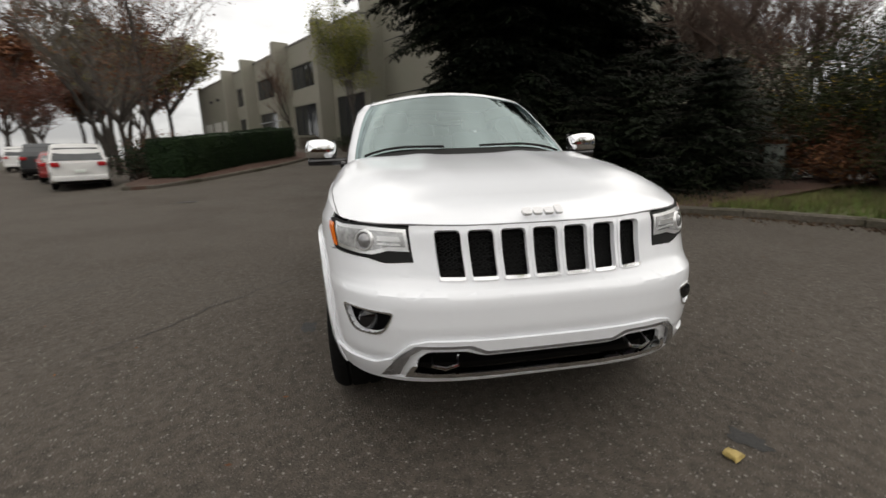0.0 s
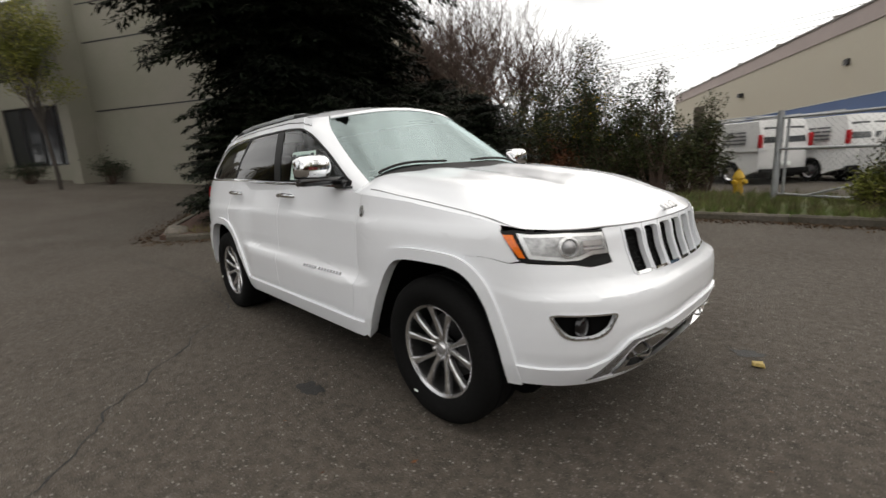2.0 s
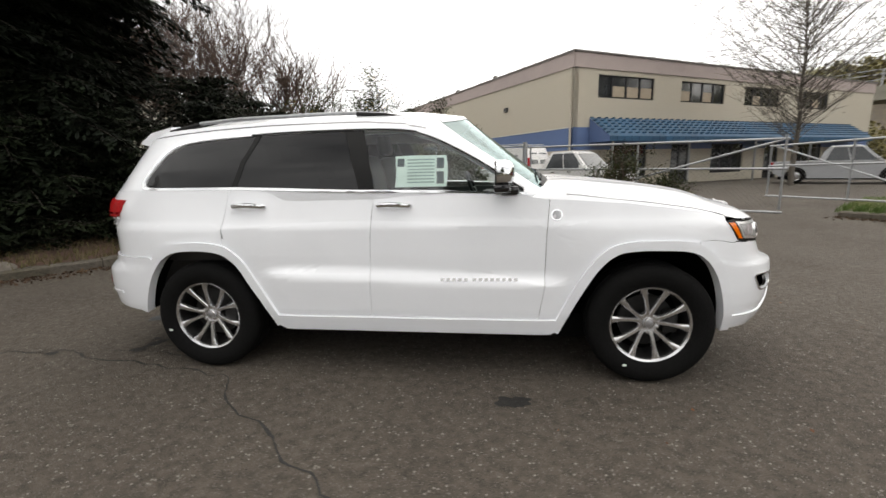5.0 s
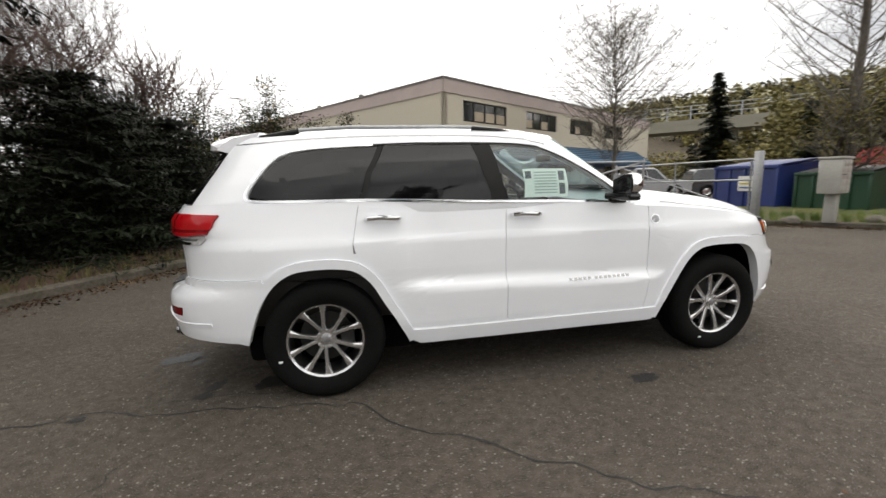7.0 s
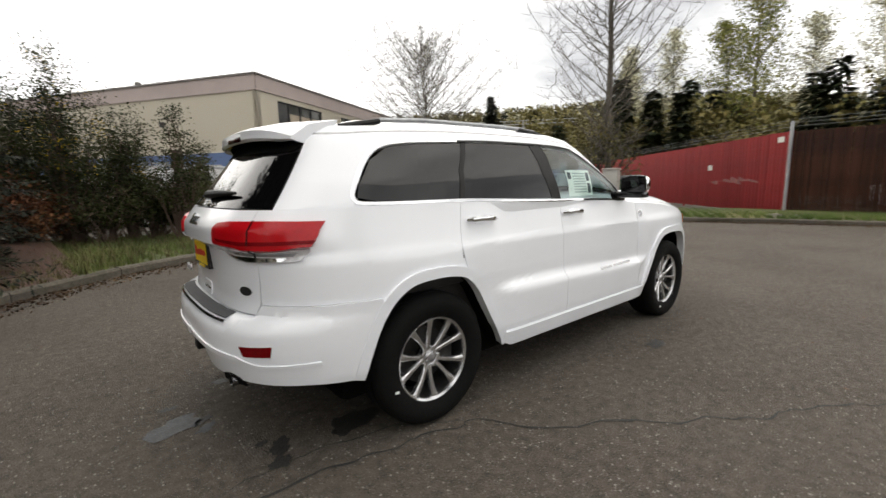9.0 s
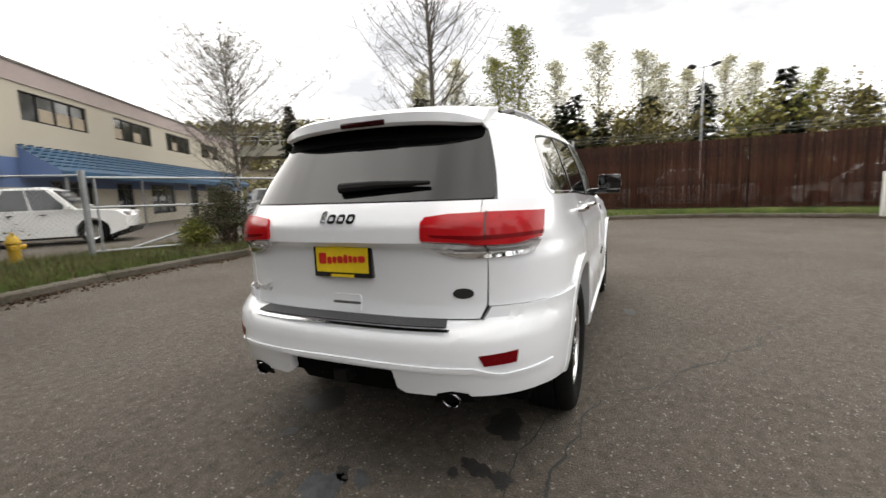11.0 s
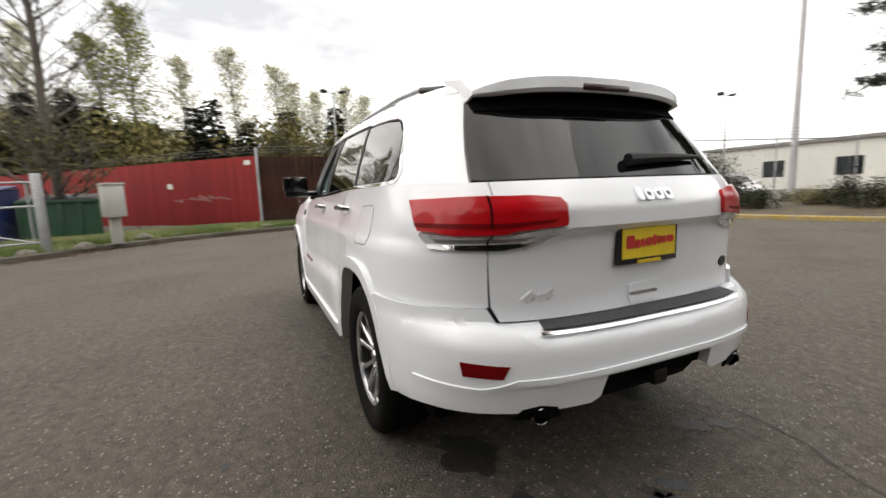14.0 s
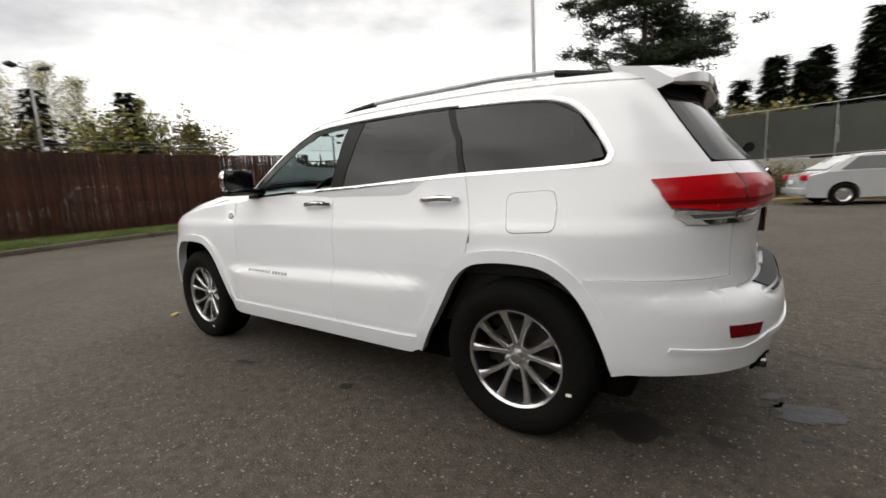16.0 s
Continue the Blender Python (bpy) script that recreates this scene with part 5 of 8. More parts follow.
for s in (1, -1):
    fn = side_fn(s)
    red = [("r", 0.398, 1.092), ("r", 0.400, 1.148), ("r", 0.414, 1.168), ("r", 0.50, 1.178), ("r", 0.66, 1.182), ("s", -2.22, 1.182), ("s", -2.02, 1.178), ("s", -2.06, 1.115), ("s", -2.095, 1.068), ("r", 0.74, 1.062), ("r", 0.60, 1.064), ("r", 0.50, 1.072), ("r", 0.405, 1.078)]
    clear = [("r", 0.402, 1.073), ("r", 0.50, 1.067), ("r", 0.60, 1.059), ("r", 0.74, 1.057), ("s", -2.10, 1.062), ("s", -2.14, 1.005), ("s", -2.2, 1.0), ("r", 0.60, 0.996), ("r", 0.53, 1.000), ("r", 0.47, 1.018), ("r", 0.43, 1.045)]
    lamp = part("tail_light", patch(to_p(red), fn, 0.014, 0.03, du=0.025, dv=0.02), RED_LENS, jeep, "red tail light lens")
    part("reverse_lens", patch(to_p(clear), fn, 0.012, 0.03, du=0.025, dv=0.02), LAMP_CLEAR, lamp, "clear reversing lamp")
    part("lens_edge", patch(to_p([("r", 0.46, 1.036), ("r", 0.52, 1.024), ("s", -2.18, 1.018), ("s", -2.2, 1.002), ("r", 0.60, 1.0), ("r", 0.52, 1.012)]), fn, 0.016, 0.01, du=0.025, dv=0.02), CHROME, lamp)
    part("lens_inset", patch(to_p([("r", 0.50, 1.056), ("r", 0.60, 1.046), ("s", -2.14, 1.046), ("s", -2.16, 1.026), ("r", 0.60, 1.026), ("r", 0.52, 1.034)]), fn, 0.014, 0.008, du=0.025, dv=0.02), LAMP_GREY, lamp)
    part("lens_band", patch(to_p([("r", 0.43, 1.103), ("r", 0.60, 1.094), ("s", -2.07, 1.096), ("s", -2.085, 1.080), ("r", 0.60, 1.076), ("r", 0.45, 1.092)]), fn, 0.0155, 0.006, du=0.025, dv=0.02), DARK_RED, lamp)
    part("lens_gap", patch(to_p([("r", 0.632, 1.184), ("r", 0.638, 1.184), ("r", 0.648, 1.0), ("r", 0.642, 1.0)]), fn, 0.0155, 0.004, du=0.02, dv=0.02), GLOSS_BLACK, lamp)
    refl = [("r", 0.622, 0.617), ("r", 0.756, 0.626), ("r", 0.750, 0.577), ("r", 0.642, 0.573)]
    part("reflector", patch(to_p(refl), fn, 0.0175, 0.02, du=0.02, dv=0.02), DARK_RED, jeep, "dark red bumper reflector")
    bm = lathe([(0.036, 0.0), (0.036, 0.15), (0.033, 0.153), (0.030, 0.15), (0.028, 0.02)], 24, "X")
    bmesh.ops.transform(bm, matrix=pose(-2.262, s * 0.515, 0.422, 0, 0, 0) @ Matrix.Diagonal((-1, 1.15, 0.85, 1)), verts=bm.verts)
    bmesh.ops.reverse_faces(bm, faces=bm.faces)
    part("exhaust_tip", bm, DARK_CHROME, jeep)
    # near-black patch on the bumper skin, painted as the shade of a cutout
    part("exhaust_cutout", patch(to_p([("r", 0.435, 0.416), ("r", 0.455, 0.452), ("r", 0.515, 0.465), ("r", 0.575, 0.452), ("r", 0.60, 0.416)]), fn, 0.018, 0.01, du=0.025, dv=0.02), BLACK_AND_SHADE, jeep)
# plate, badge bars, drive badge, handle, wiper, spoiler
plate = part("number_plate", box(-2.392, -0.155, 0.910, -2.366, 0.155, 1.067, 0.004), GLOSS_BLACK, tailgate, "yellow dealer plate in a black frame")
part("plate_face", box(-2.396, -0.138, 0.933, -2.390, 0.138, 1.045), YELLOW_PLATE, plate)
for i, (y0, y1, z0, z1) in enumerate(((0.12, 0.08, 0.945, 0.995), (0.075, 0.05, 0.945, 0.978), (0.046, 0.025, 0.948, 0.98), (0.02, -0.01, 0.95, 0.982), (-0.014, -0.035, 0.95, 0.99), (-0.04, -0.06, 0.953, 0.985), (-0.064, -0.085, 0.954, 0.983), (-0.09, -0.125, 0.956, 0.984))):
    part("print_bar", prism(rounded([(y0, z0), (y1, z0), (y1, z1), (y0, z1)], 0.009, 2), -0.002, "X"), RED_INK, plate).location = (-2.3965, 0, 0.025)
for y0, y1, z in ((0.06, -0.06, 0.918), (0.07, -0.07, 1.053)):
    part("print_bar", box(-2.3965, y1, z - 0.006, -2.3925, y0, z + 0.006), YELLOW_PLATE, plate)
for i, w in enumerate((0.03, 0.042, 0.042, 0.042)):
    y0 = 0.085 - sum((0.03, 0.042, 0.042, 0.042)[:i]) - 0.008 * i
    bm = patch(to_rear(rounded([(y0, 1.146), (y0 - w, 1.146), (y0 - w, 1.186 if i else 1.200), (y0, 1.186 if i else 1.200)], 0.014, 3)), rear_fn, 0.01, 0.01, holes=[to_rear(rounded([(y0 - 0.011, 1.158), (y0 - w + 0.011, 1.158), (y0 - w + 0.011, 1.175), (y0 - 0.011, 1.175)], 0.006, 2))] if i else [])
    part("badge_bar", bm, CHROME, jeep)
txt = bpy.data.curves.new("drive_badge", "FONT")
txt.body, txt.size, txt.extrude, txt.align_x, txt.offset, txt.shear = "4x4", 0.05, 0.005, "CENTER", 0.0022, 0.15
drive = new("drive_badge", txt)
drive.matrix_basis = Matrix.Translation((-2.376, 0.51, 0.825)) @ Matrix(((0, 0, -1, 0), (-1, 0, 0, 0), (0, 1, 0, 0), (0, 0, 0, 1))) @ Matrix.Diagonal((1.75, 1, 1, 1))
drive.data.materials.append(BADGE_SILVER)
drive.parent = jeep
part("oval_badge", patch(to_rear([(-0.545 + 0.042 * math.cos(a), 0.852 + 0.022 * math.sin(a)) for a in np.linspace(0, 2 * math.pi, 21)[:-1]]), rear_fn, 0.005, 0.006), DARK_METAL, jeep)
for z0, z1, m, o in ((0.755, 0.83, WHITE_PAINT, 0.006), (0.785, 0.797, LAMP_GREY, 0.008)):
    part("tailgate_handle", patch(to_rear(rounded([(-0.075, z0), (0.075, z0), (0.075, z1), (-0.075, z1)], 0.012, 2)), rear_fn, o, 0.012), m, tailgate)
wp = [up_rear(u, v, 0.022) for u, v in ((0.002, 0.13), (-0.02, 0.15), (-0.065, 0.155), (-0.117, 0.16))]
part("rear_wiper", rod(wp, [0.024, 0.020, 0.014, 0.008], 8), BLACK_PLASTIC, jeep)
bm, under = bmesh.new(), bmesh.new()
rows, low_rows = [], []
for i in range(25):
    y = -0.565 + 1.13 * i / 24
    k = abs(y) / 0.565
    zt = 1.712 - 0.026 * k ** 2
    drop, tuck, th = 0.03 * k ** 6, 0.11 * k ** 4, 1 - 0.7 * k ** 8
    sec = [(-1.80, zt - 0.005), (-2.02 + tuck * 0.5, zt - 0.028 - drop * 0.4), (-2.14 + tuck, zt - 0.058 - drop), (-2.165 + tuck, zt - 0.072 - drop), (-2.168 + tuck, zt - 0.072 - 0.042 * th - drop), (-2.155 + tuck, zt - 0.072 - 0.056 * th - drop), (-2.05 + tuck * 0.6, zt - 0.072 - 0.05 * th - 0.05 * k ** 4), (-1.86, zt - 0.10)]
    rows.append([bm.verts.new((x, y, z)) for x, z in sec])
    low_rows.append([under.verts.new((x, y * 0.985, z - 0.004)) for x, z in sec[5:]])
for r0, r1 in zip(rows, rows[1:]):
    for i in range(len(r0)):
        j = (i + 1) % len(r0)
        bm.faces.new((r0[i], r0[j], r1[j], r1[i]))
bm.faces.new(rows[0]); bm.faces.new(rows[-1][::-1])
bmesh.ops.recalc_face_normals(bm, faces=bm.faces)
for r0, r1 in zip(low_rows, low_rows[1:]):
    for i in range(2):
        under.faces.new((r0[i], r1[i], r1[i + 1], r0[i + 1]))
spoiler = part("roof_spoiler", bm, WHITE_PAINT, jeep)
part("spoiler_underside", under, GLOSS_BLACK, spoiler)
part("brake_light", box(-2.172, -0.125, 1.590, -2.15, 0.125, 1.616, 0.008), BRAKE_DARK, spoiler, "dark red high brake light")
# roof rails
for s in (1, -1):
    y = 0.58
    pts = [(x, s * (y - 0.02 * max(0, -x - 1.2)), z) for x, z in ((-1.80, 1.650), (-1.56, 1.695), (-1.25, 1.714), (-0.6, 1.722), (-0.40, 1.720), (-0.22, 1.706), (-0.04, 1.675))]
    rail = part("roof_rail", rod(pts[1:-1], 0.013, 8), STEEL, jeep, "silver roof rail with black ends")
    for a in ((0, 2), (4, 7)):
        part("rail_foot", rod([(x, y_, z - 0.006) for x, y_, z in pts[a[0]:a[1]]], 0.017, 8), BLACK_PLASTIC, rail)
    # door mirrors
    mx, my, mz = 0.565, s * 0.99, 1.295
    bm = bmesh.new()
    bmesh.ops.create_uvsphere(bm, u_segments=20, v_segments=12, radius=1.0)
    for v in bm.verts:
        c = v.co
        x, y, z = (math.copysign(abs(t) ** 0.6, t) for t in c)
        x = max(x, -0.35)
        v.co = (mx + x * 0.075, my + y * 0.11, mz + z * (0.085 if z > 0 else 0.055))
    mirror = part("door_mirror", bm, CHROME, jeep, "chrome capped door mirror")
    part("mirror_base", box(mx - 0.045, min(my + s * 0.095, s * 0.80), mz - 0.098, mx + 0.05, max(my + s * 0.095, s * 0.80), mz - 0.048, 0.015), GLOSS_BLACK, mirror)
    part("mirror_glass", box(mx - 0.036, my - 0.10, mz - 0.05, mx - 0.028, my + 0.10, mz + 0.078, 0.003), GLOSS_BLACK, mirror)
    part("mirror_foot", box(0.56, s * 0.79, 1.17, 0.67, s * 0.86, 1.225, 0.012), GLOSS_BLACK, mirror)
# cowl and wipers
US = list(np.linspace(-0.6, 0.6, 25))
foot = lambda u: 0.225 - 0.10 * (u / 0.6) ** 2
part("cowl", patch([(u, foot(u) - 0.07) for u in US] + [(u, foot(u) + 0.022) for u in US[::-1]], up_front, 0.006, 0.02, du=0.05, dv=0.02), BLACK_PLASTIC, jeep)
for u0, u1 in ((0.54, 0.02), (-0.04, -0.54)):
    pts = [up_front(u, foot(u) + 0.035 + 0.03 * math.sin(math.pi * t), 0.014) for t, u in zip(np.linspace(0, 1, 9), np.linspace(u0, u1, 9))]
    part("windscreen_wiper", rod(pts, 0.009, 6), BLACK_PLASTIC, jeep)

# cabin
cabin = part("cabin_tub", box(-2.1, -0.76, 0.45, 0.85, 0.76, 0.80, 0.05), SEAT_CLOTH, jeep)
for s in (1, -1):
    part("door_card", box(-1.9, s * 0.76, 0.75, 0.80, s * 0.82, 1.16, 0.02), SEAT_CLOTH, jeep)
bm = box(0.35, -0.74, 0.75, 0.95, 0.74, 1.13, 0.08)
part("dashboard", bm, SEAT_CLOTH, jeep)
for x, ys in ((-0.05, (0.38, -0.38)), (-0.95, (0.42, 0.0, -0.42))):
    for y in ys:
        seat = part("seat", box(x - 0.28, y - 0.24, 0.75, x + 0.25, y + 0.24, 0.95, 0.06), SEAT_CLOTH, jeep)
        part("backrest", box(-0.07, -0.23, 0.0, 0.07, 0.23, 0.58, 0.06, m=pose(x - 0.25, y, 0.88, 0, -14, 0)), SEAT_CLOTH, seat)
        part("headrest", box(-0.05, -0.12, 0.0, 0.05, 0.12, 0.18, 0.045, m=pose(x - 0.41, y, 1.46 if x > -0.5 else 1.40, 0, -10, 0)), SEAT_CLOTH, seat)
bm = lathe([(0.185 + 0.015 * math.cos(a), 0.015 * math.sin(a)) for a in np.linspace(0, 2 * math.pi, 9)], 28, "X")
bmesh.ops.transform(bm, matrix=pose(0.33, 0.38, 1.12, 0, -22, 0), verts=bm.verts)
wheel_st = part("steering_wheel", bm, BLACK_PLASTIC, jeep)
bm = box(-0.02, -0.06, -0.05, 0.02, 0.06, 0.05, 0.015, m=pose(0.33, 0.38, 1.12, 0, -22, 0))
box(-0.012, -0.18, -0.015, 0.012, 0.18, 0.02, 0.005, bm, pose(0.33, 0.38, 1.12, 0, -22, 0))
part("steering_boss", bm, BLACK_PLASTIC, wheel_st)
part("inside_mirror", box(0.42, -0.13, 1.50, 0.45, 0.13, 1.56, 0.012), BLACK_PLASTIC, jeep)
# price sheet behind the front side glass
sheet = part("price_sheet", patch(up_poly([(-0.10, 1.425), (0.225, 1.425), (0.225, 1.232), (-0.10, 1.232)]), up_side(-1), -0.014, 0.001, **UP), PAPER, jeep, "printed price sheet inside the glass")
for a, b, c, d, m in [(-0.085, 1.41, -0.04, 1.36, INK), (0.165, 1.41, 0.21, 1.345, INK), (0.165, 1.325, 0.21, 1.25, INK)] + [(-0.02, 1.405 - i * 0.02, 0.15, 1.396 - i * 0.02, PALE_INK) for i in range(8)]:
    part("print_bar", patch(up_poly([(a, b), (c, b), (c, d), (a, d)]), up_side(-1), -0.0125, 0.0, **UP), m, sheet)


# ---- wheels ----
def wheel_parts(parent, out, seed):
    """A tyre on a ten-spoke alloy rim about the Y axis, its face towards out * Y."""
    R, B, RIM = 0.376, 0.130, 0.240
    prof = [(RIM - 0.01, -B * 0.75), (RIM + 0.02, -B * 0.95), (0.31, -B * 1.03), (0.348, -B * 0.97), (R - 0.008, -B * 0.80), (R, -B * 0.62), (R, -0.055), (R - 0.009, -0.05), (R - 0.009, -0.04), (R, -0.035), (R, 0.035), (R - 0.009, 0.04), (R - 0.009, 0.05), (R, 0.055), (R, B * 0.62), (R - 0.008, B * 0.80), (0.348, B * 0.97), (0.31, B * 1.03), (RIM + 0.02, B * 0.95), (RIM - 0.01, B * 0.75)]
    part("tyre", lathe(prof, 64), RUBBER, parent)
    face = 0.095 * out
    # barrel coloured dark instead of alloy, so the gaps between spokes look shaded
    part("rim_barrel", lathe([(0.20, -0.10 * out), (0.212, -0.09 * out), (0.223, 0.09 * out)], 40), DARK_METAL, parent)
    rim = part("rim", lathe([(0.222, 0.080 * out), (0.226, 0.100 * out), (0.238, 0.108 * out), (0.244, 0.100 * out), (0.240, 0.06 * out)], 56), ALLOY, parent)
    for i in range(5):
        for d in (-1, 1):
            a0 = radians(90 + 72 * i + d * 11 + seed)
            a1 = radians(90 + 72 * i + d * 18 + seed)
            bm = bmesh.new()
            rows = []
            for t, w, dep in ((0.0, 0.030, -0.030), (0.25, 0.025, -0.020), (0.6, 0.028, -0.008), (0.86, 0.036, 0.000), (1.0, 0.054, 0.002)):
                r = 0.050 + (0.230 - 0.050) * t
                a = a0 + (a1 - a0) * t
                er, et = Vector((math.cos(a), 0, math.sin(a))), Vector((-math.sin(a), 0, math.cos(a)))
                y = face + dep * out
                rows.append([bm.verts.new(er * r + et * w * k + Vector((0, y + h * out, 0))) for k, h in ((-0.5, -0.03), (-0.5, -0.006), (-0.32, 0.0), (0.32, 0.0), (0.5, -0.006), (0.5, -0.03))])
            for r0, r1 in zip(rows, rows[1:]):
                for k in range(5):
                    bm.faces.new((r0[k], r0[k + 1], r1[k + 1], r1[k]))
            bm.faces.new(rows[0]); bm.faces.new(rows[-1])
            bmesh.ops.recalc_face_normals(bm, faces=bm.faces)
            part("spoke", bm, ALLOY, rim)
    part("hub", lathe([(0.0, face - 0.014 * out), (0.028, face - 0.016 * out), (0.034, face - 0.024 * out), (0.036, face - 0.034 * out), (0.062, face - 0.036 * out), (0.068, face - 0.06 * out)], 28), ALLOY, rim)
    part("hub_cap", lathe([(0.0, face - 0.0125 * out), (0.020, face - 0.013 * out), (0.027, face - 0.018 * out)], 20), LAMP_GREY, rim)
    for i in range(5):
        a = radians(90 + 36 + 72 * i + seed)
        bm = lathe([(0.0, 0.010), (0.007, 0.010), (0.0095, 0.006), (0.010, -0.02)], 8)
        bmesh.ops.transform(bm, matrix=Matrix.Translation((0.058 * math.cos(a), face - 0.030 * out, 0.058 * math.sin(a))) @ Matrix.Diagonal((1, out, 1, 1)), verts=bm.verts)
        part("lug_nut", bm, CHROME, rim)
    part("brake_disc", lathe([(0.05, 0.0), (0.165, 0.0), (0.165, -0.02 * out), (0.05, -0.02 * out)], 40), DARK_METAL, parent)
    part("brake_caliper", box(0.09, -0.05, -0.07, 0.18, 0.02, 0.07, 0.015), DARK_METAL, parent)
    # near-black disc painted as the shade behind the spokes
    part("wheel_dark", lathe([(0.0, -0.06 * out), (0.215, -0.06 * out), (0.216, -0.07 * out)], 24), BLACK_AND_SHADE, parent)


for x, s, seed in ((1.4575, 1, 10), (1.4575, -1, -6), (-1.4575, 1, 3), (-1.4575, -1, 20)):
    w = empty("wheel", x, s * 0.788, 0.375)
    w.parent = jeep
    wheel_parts(w, s, seed)
    a = radians(-120 if x > 0 else 200)
    part("tyre_mark", box(-0.012, -0.002, -0.006, 0.012, 0.002, 0.006, m=pose(0.29 * math.cos(a), s * 0.136, 0.29 * math.sin(a))), PAPER, w)

# ---- fences, gate, street things ----
RED_BOARD = mat("dark_red_paint", (0.20, 0.017, 0.017), 0.8, fine=(18, 0.18), coarse=(0.8, 0.15), rand=0.12, bump=0.2, spec=0.25)
BROWN_SLAT = mat("brown_slat", (0.030, 0.011, 0.007), 0.85, fine=(14, 0.3), coarse=(0.6, 0.3), tint=(0.048, 0.019, 0.010), rand=0.4, bump=0.15, spec=0.2)
WIRE = mat("fence_wire", (0.20, 0.205, 0.21), 0.6, 0.6)
TIMBER = mat("weathered_post", (0.10, 0.085, 0.065), 0.9, fine=(20, 0.3), bump=0.4)


def ground_z(x, y, extra=0.0):
    return terrain(x, y) + extra


def board_fence(name, pts, z0, z1, pitch, wide, thick, material, piece, label, frame_material=STEEL, set_back=(0, 0), worn=2.0):
    """A fence of upright boards on rails along a line, each board a piece of its own."""
    top = tagged(empty(name), label, "fence")
    line = along(pts, pitch) if len(pts) > 2 else [tuple(Vector(pts[0]).lerp(Vector(pts[1]), i / round((Vector(pts[1]) - Vector(pts[0])).length / pitch))) for i in range(round((Vector(pts[1]) - Vector(pts[0])).length / pitch) + 1)]
    first = None
    for i, ((ax, ay), (bx, by)) in enumerate(zip(line, line[1:])):
        if i / len(line) > worn and random.random() < 0.012:
            continue
        ang = math.degrees(math.atan2(by - ay, bx - ax))
        m = pose((ax + bx) / 2, (ay + by) / 2, random.uniform(-0.01, 0.01) - (random.uniform(0.25, 0.5) if i / len(line) > worn + 0.14 else random.uniform(0, 0.2) if i / len(line) > worn and random.random() < 0.15 else 0), 0, random.uniform(-0.2, 0.2), ang)
        if first is None:
            first = part(piece, box(-wide / 2, -thick / 2, z0, wide / 2, thick / 2, z1, 0.003), material, top)
            first.matrix_basis = m
        elif i < 298:
            share(piece, first, m, top)
    for z in (z0 + 0.3, z1 - 0.3):
        part("rail", rod([(x + set_back[0], y + set_back[1], z) for x, y in line[::12] + [line[-1]]], 0.025, 6), frame_material, top)
    for x, y in line[::36]:
        part("post", rod([(x + set_back[0], y + set_back[1], z0 - 0.2), (x + set_back[0], y + set_back[1], z1 + 0.02)], 0.035, 8), frame_material, top)
    return top, line


red_fence, red_line = board_fence("red_fence", [(14.95, 1.2), (34.6, 21.5)], 0.12, 2.8, 0.20, 0.196, 0.03, RED_BOARD, "board", "tall dark red painted board fence, scuffed", RED_BOARD, (0.06, -0.06))
FADED = mat("faded_paint", (0.22, 0.085, 0.08), 0.8, fine=(9, 0.4), coarse=(2.0, 0.3))
SIGN_WHITE = mat("white_sign", (0.62, 0.62, 0.58), 0.6)
mr = Matrix(((0.695, -0.719, 0, 14.95), (0.719, 0.695, 0, 1.2), (0, 0, 1, 0), (0, 0, 0, 1)))
for a, b, z0, z1, m_ in ((0.25, 0.55, 2.48, 2.66, SIGN_WHITE), (4.6, 4.9, 1.68, 1.9, SIGN_WHITE)):
    wall_box("notice", mr, a, b, 0.016, 0.028, z0, z1, m_, red_fence)
for i in range(6):
    bm = prism(curved([(1.4 + i * 0.55, 1.15 + 0.08 * math.sin(i * 2.1)), (2.0 + i * 0.55, 1.22), (2.1 + i * 0.5, 1.30 + 0.1 * math.sin(i)), (1.6 + i * 0.5, 1.24)], 4), 0.003, "Y")
    bmesh.ops.transform(bm, matrix=mr @ Matrix.Translation((0, 0.017, 0)), verts=bm.verts)
    part("paint_scuff", bm, FADED, red_fence)
brown_fence, brown_line = board_fence("slatted_fence", [(14.9, 1.1), (15.05, -2.5), (14.9, -5.5), (14.1, -8.5), (12.6, -11.3)], 0.12, 2.78, 0.064, 0.0605, 0.012, BROWN_SLAT, "slat", "tall brown privacy-slat fence with faded slats", BROWN_SLAT, (0.06, 0), 0.70)
corner = tagged(part("fence_post", rod([(14.75, 1.15, 0.0), (14.78, 1.15, 3.1)], 0.05, 10), STEEL), "galvanised steel fence corner post", "post")
for z in (2.95, 3.06, 3.17):
    part("barbed_wire", rod([(x + 0.1, y, z) for x, y in brown_line[::20]], 0.006, 4), WIRE, brown_fence)
    part("barbed_wire", rod([(red_line[0][0] + 0.1, red_line[0][1], z), (red_line[-1][0], red_line[-1][1], z)], 0.006, 4), WIRE, red_fence)


